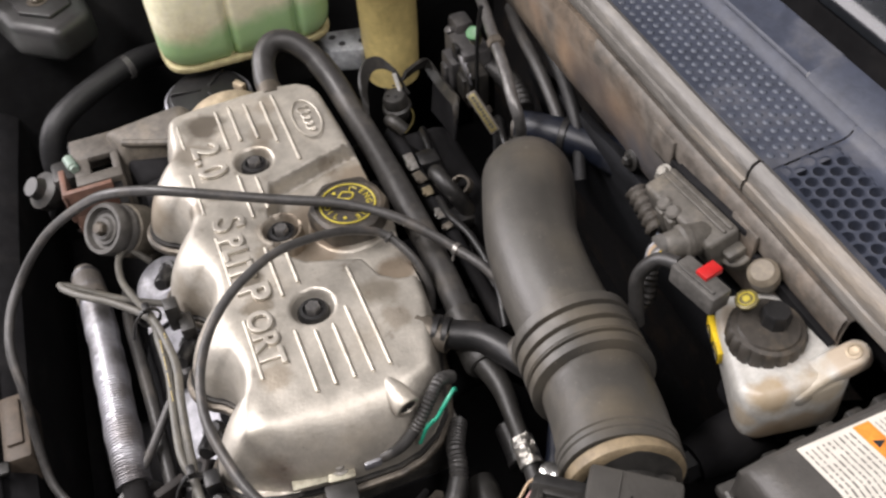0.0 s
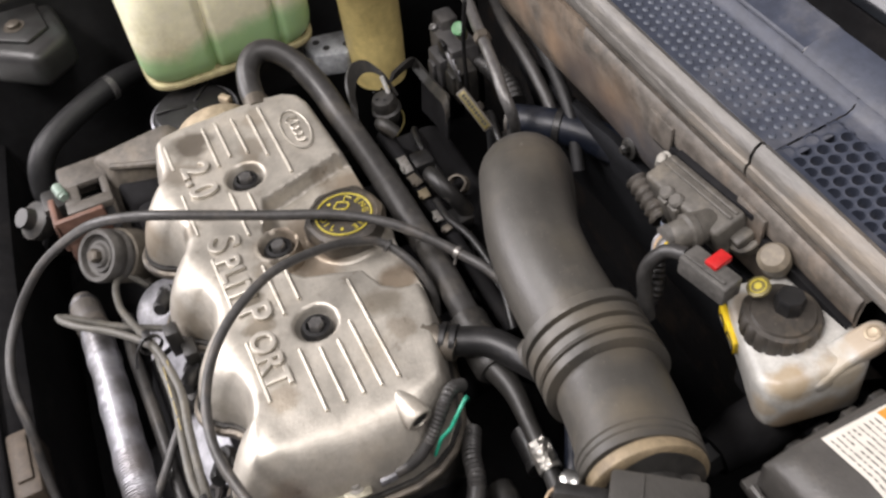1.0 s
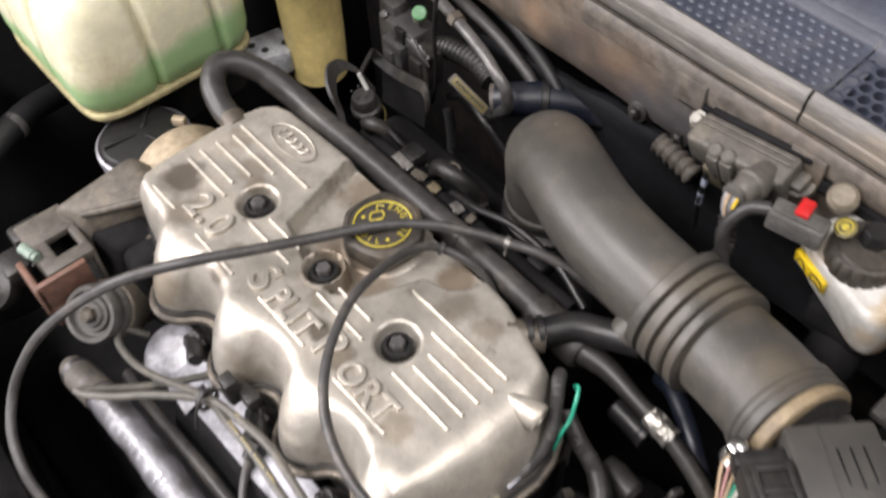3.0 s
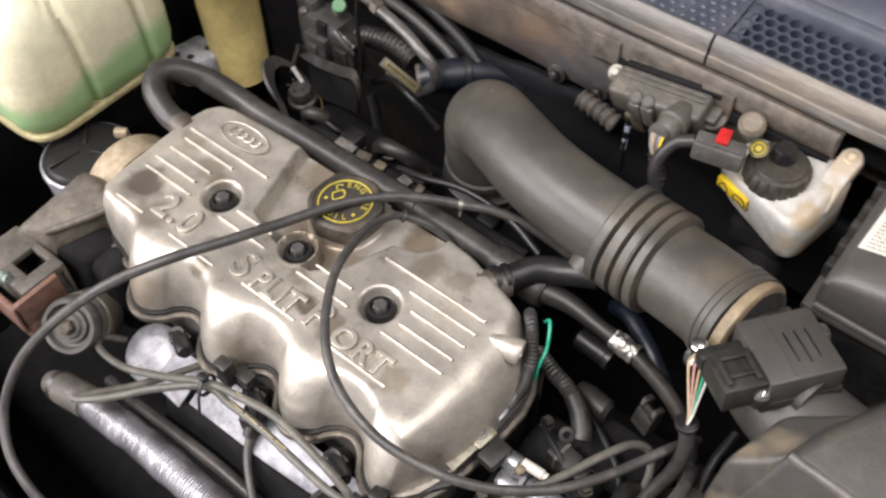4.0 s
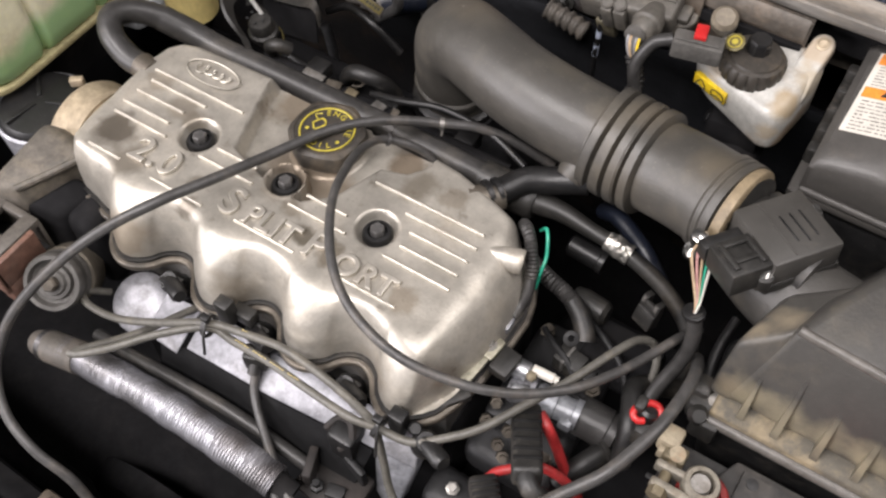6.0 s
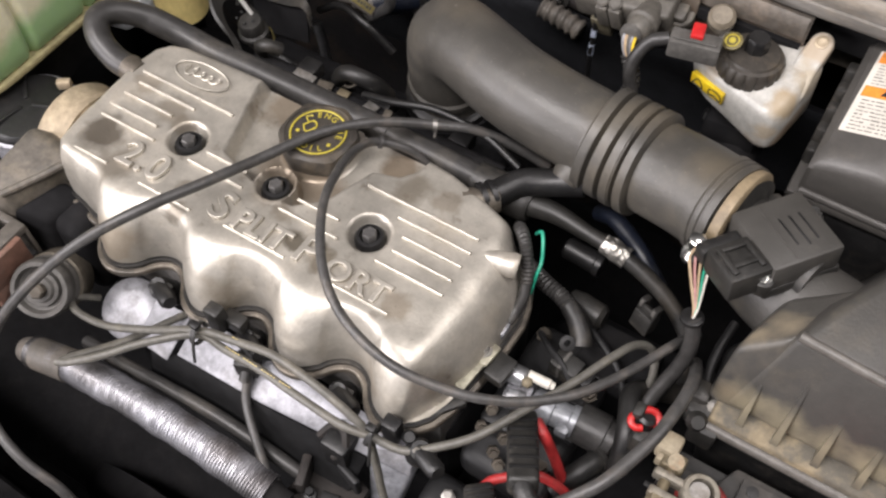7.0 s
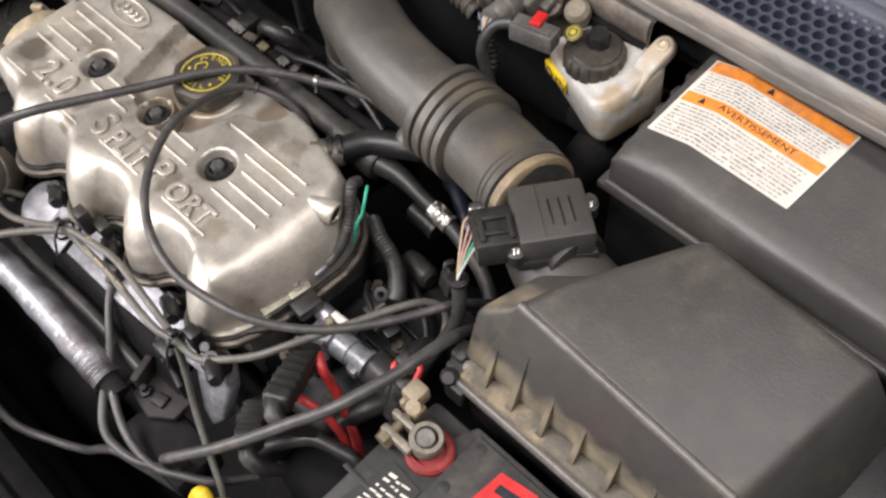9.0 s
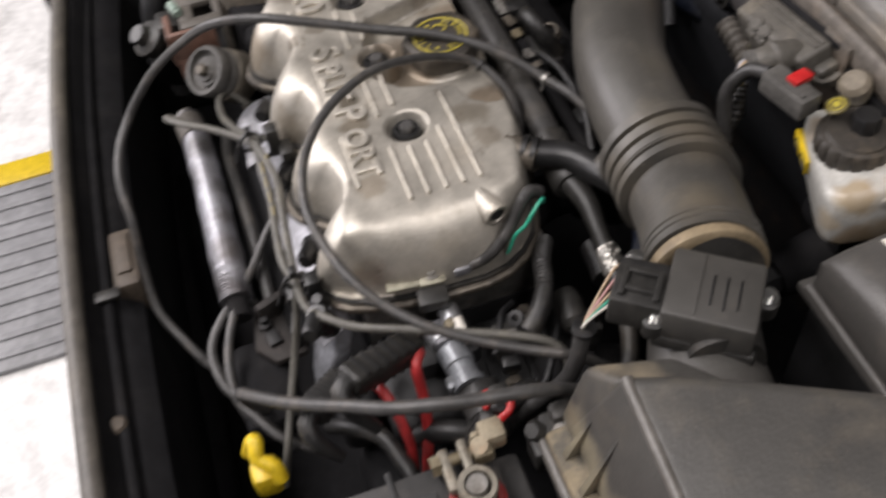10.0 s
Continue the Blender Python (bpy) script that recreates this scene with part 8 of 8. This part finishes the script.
def vacuum_solenoid():
    t = thing("vacuum_solenoid", (0.16, 0.285, 0.92), "dusty grey-brown solenoid module bolted to the firewall", "solenoid")
    grey = mat("grey_solenoid_plastic", (0.100, 0.092, 0.079), 0.55, 0, (0.20, 0.175, 0.135), 0.45, 45, 300, 0.3)
    m = Matrix.Translation((0.168, 0.287, 0.956)) @ Matrix.Rotation(radians(-8), 4, "Y") @ Matrix.Rotation(radians(18), 4, "X")
    part("body", block((-0.045, -0.016, -0.022), (0.043, 0.013, 0.008), 0.004, m, 3), grey, t)
    part("gasket", block((-0.042, 0.012, -0.006), (0.050, 0.023, 0.009), 0.002, m), DARK_BAY, t, "black foam strip")
    for y in (0.002, 0.0075):
        part("ridge", block((-0.040, y - 0.0014, 0.007), (0.040, y + 0.0014, 0.0098), 0.0010, m), grey, t)
    for x in (-0.016, -0.004):
        part("lug", joined(lathe([(0.0062, -0.012), (0.0062, 0.002), (0.0045, 0.0035)], m @ Vector((x, -0.014, 0.006)), m.to_3x3() @ Vector((0, -0.25, 1)), 16), block((x - 0.006, -0.022, -0.022), (x + 0.006, -0.012, 0.005), 0.003, m)), grey, t, "rounded lug")
    part("ear", block((-0.052, -0.004, -0.006), (-0.040, 0.010, 0.004), 0.003, m), grey, t)
    hex_bolt("bolt", (0.1195, 0.2910, 0.953), 0.0044, 0.005, t, (-0.1, -0.6, 0.7), mat("pale_bolt_head", (0.30, 0.285, 0.25), 0.4, 0.4, (0.3, 0.26, 0.2), 0.3, 60, 300, 0.1))
    part("ear", joined(block((0.038, -0.006, -0.012), (0.052, 0.012, -0.004), 0.003, m), lathe([(0.0125, 0), (0.0125, 0.008), (0.0115, 0.009), (0.0075, 0.009)], (0.2130, 0.2985, 0.946), (0.0, -0.5, 0.85), 22)), grey, t, "mounting eye")
    part("eye_ring", lathe([(0.0062, 0), (0.0062, 0.0015), (0.0045, 0.002), (0.003, 0.0005)], (0.2130, 0.2938, 0.9537), (0.0, -0.5, 0.85), 18), GREY_BROWN, t, "tan eyelet")
    can = part("canister", lathe([(0.0100, 0), (0.0112, 0.002), (0.0125, 0.016), (0.0135, 0.017), (0.0135, 0.022), (0.0112, 0.024), (0.0100, 0.034), (0.0080, 0.036)], (0.1940, 0.282, 0.957), (-0.05, -0.98, 0.03), 24), grey, t)
    part("collar", lathe([(0.0080, 0), (0.0092, 0.001), (0.0092, 0.006), (0.0070, 0.007)], (0.190, 0.249, 0.958), (0.02, -0.95, -0.1), 18), GREY_PL, can, "dirty plug collar")
    for k in range(5):
        x = 0.1855 + 0.0024 * k
        part("wire", sweep([(x, 0.244, 0.9585), (x + 0.001, 0.238, 0.9565), (0.190 + 0.002 * k, 0.234, 0.949), (0.196 + 0.002 * k, 0.233, 0.938)], 0.0012, 6), (SHIELD, TAN_WIRE, GREY_PL, SHIELD, YELLOW_PL)[k], can)
    part("bracket", block((-0.030, -0.020, -0.040), (-0.012, -0.012, -0.018), 0.002, m), mat("dirty_olive_bracket", (0.13, 0.115, 0.075), 0.55, 0.2, (0.07, 0.06, 0.045), 0.4, 60, 300, 0.2), t, "dirty olive bracket tab")
    return t


vacuum_solenoid()


def red_tag_connector():
    t = thing("tagged_connector", (0.245, 0.24, 0.96), "dark grey connector with a bright red lock tab", "connector")
    m = Matrix.Translation((0.245, 0.240, 0.978)) @ Matrix.Rotation(radians(12), 4, "Z")
    part("housing", block((-0.021, -0.009, -0.011), (0.019, 0.009, 0.006), 0.002, m), GREY_PL, t)
    part("ridge", block((-0.019, -0.006, 0.006), (0.015, -0.003, 0.008), 0.0006, m), GREY_PL, t)
    part("lock_tab", block((-0.006, -0.001, 0.004), (0.004, 0.015, 0.0095), 0.0012, m), RED, t, "bright red lock tab")
    part("wire_sleeve", sweep([m @ Vector((-0.021, 0, 0)), m @ Vector((-0.036, -0.004, -0.006)), m @ Vector((-0.045, -0.012, -0.03)), m @ Vector((-0.035, -0.015, -0.07))], 0.0055, 10), HOSE, t)
    return t


red_tag_connector()
single("vacuum_bulb", lathe([(0.004, 0), (0.008, 0.004), (0.0112, 0.014), (0.0112, 0.022), (0.008, 0.026)], (0.2475, 0.299, 0.950), (0.05, -0.45, 0.9), 22), mat("dusty_bulb_plastic", (0.23, 0.195, 0.145), 0.5, 0, (0.12, 0.1, 0.08), 0.3, 50, 300, 0.1), "dusty brown plastic bulb by the reservoir", "valve")
cable("ribbed_conduit", [(0.195, 0.235, 0.945), (0.205, 0.228, 0.925), (0.200, 0.222, 0.90), (0.195, 0.225, 0.86)], 0.006, HOSE, "black corrugated conduit below the connector", "conduit", 12, ribbed(0.0058, 0.0042, 0.0012))
cable("black_wire", [(0.145, 0.280, 0.950), (0.1465, 0.2775, 0.928), (0.1468, 0.2768, 0.905), (0.1464, 0.2768, 0.882), (0.145, 0.282, 0.85)], 0.0026, BLACK, "thin black wire with pale dashes at the firewall", "wire", 8)
DASH = mat("pale_blue_wire_print", (0.40, 0.45, 0.56), 0.5, 0, None, 0, 60, 300, 0.0)
part("dash", sweep([(0.1467, 0.2771, 0.916), (0.1468, 0.2768, 0.908)], 0.0028, 8, 0.006), DASH, bpy.data.objects["black_wire"], "pale printed dash")
part("dash", sweep([(0.1467, 0.2767, 0.899), (0.1465, 0.2767, 0.886)], 0.0028, 8, 0.006), DASH, bpy.data.objects["black_wire"], "pale printed dash")


# ---- beyond the front panel ----
def floor_mat():
    t = thing("rubber_mat", (-0.75, -0.75, 0.0), "grey ribbed rubber mat with a yellow edge on the floor", "mat")
    part("mat", block((-0.99, -0.98, 0.0), (-0.50, -0.53, 0.014), 0.004), CRATE, t)
    for k in range(11):
        x = -0.97 + 0.043 * k
        part("rib", block((x, -0.97, 0.014), (x + 0.014, -0.54, 0.019), 0.002), CRATE, t)
    part("yellow_edge", block((-1.06, -0.99, 0.0), (-0.992, -0.52, 0.016), 0.004), YELLOW_PL, t, "yellow warning edge")
    return t


floor_mat()


# small print on the plug wires and black marks on the ochre tag
for name, a, b in (("spark_plug_wire", (0.040, -0.1165, 0.8633), (0.112, -0.1155, 0.8712)), ("spark_plug_wire.001", (0.035, -0.1222, 0.8512), (0.100, -0.1240, 0.8508))):
    bars = []
    for k in range(22):
        if k % 6 == 5:
            continue
        p, q = Vector(a).lerp(Vector(b), k / 22), Vector(a).lerp(Vector(b), (k + 0.62) / 22)
        bars.append(sweep([p, q], 0.0004, 5, 0.01))
    part("printed_marks", joined(*bars), YELLOWED, bpy.data.objects[name], "tiny pale yellow print")
part("printed_marks", joined(*[block((-0.0175 + 0.0033 * k, -0.0016 + 0.0005 * (k % 3), 0.0011), (-0.0155 + 0.0033 * k, 0.0017 - 0.0004 * (k % 2), 0.0016), 0, TAG_POSE) for k in range(11)]), PRINT_BLACK, bpy.data.objects["injector_tag"], "small black print")
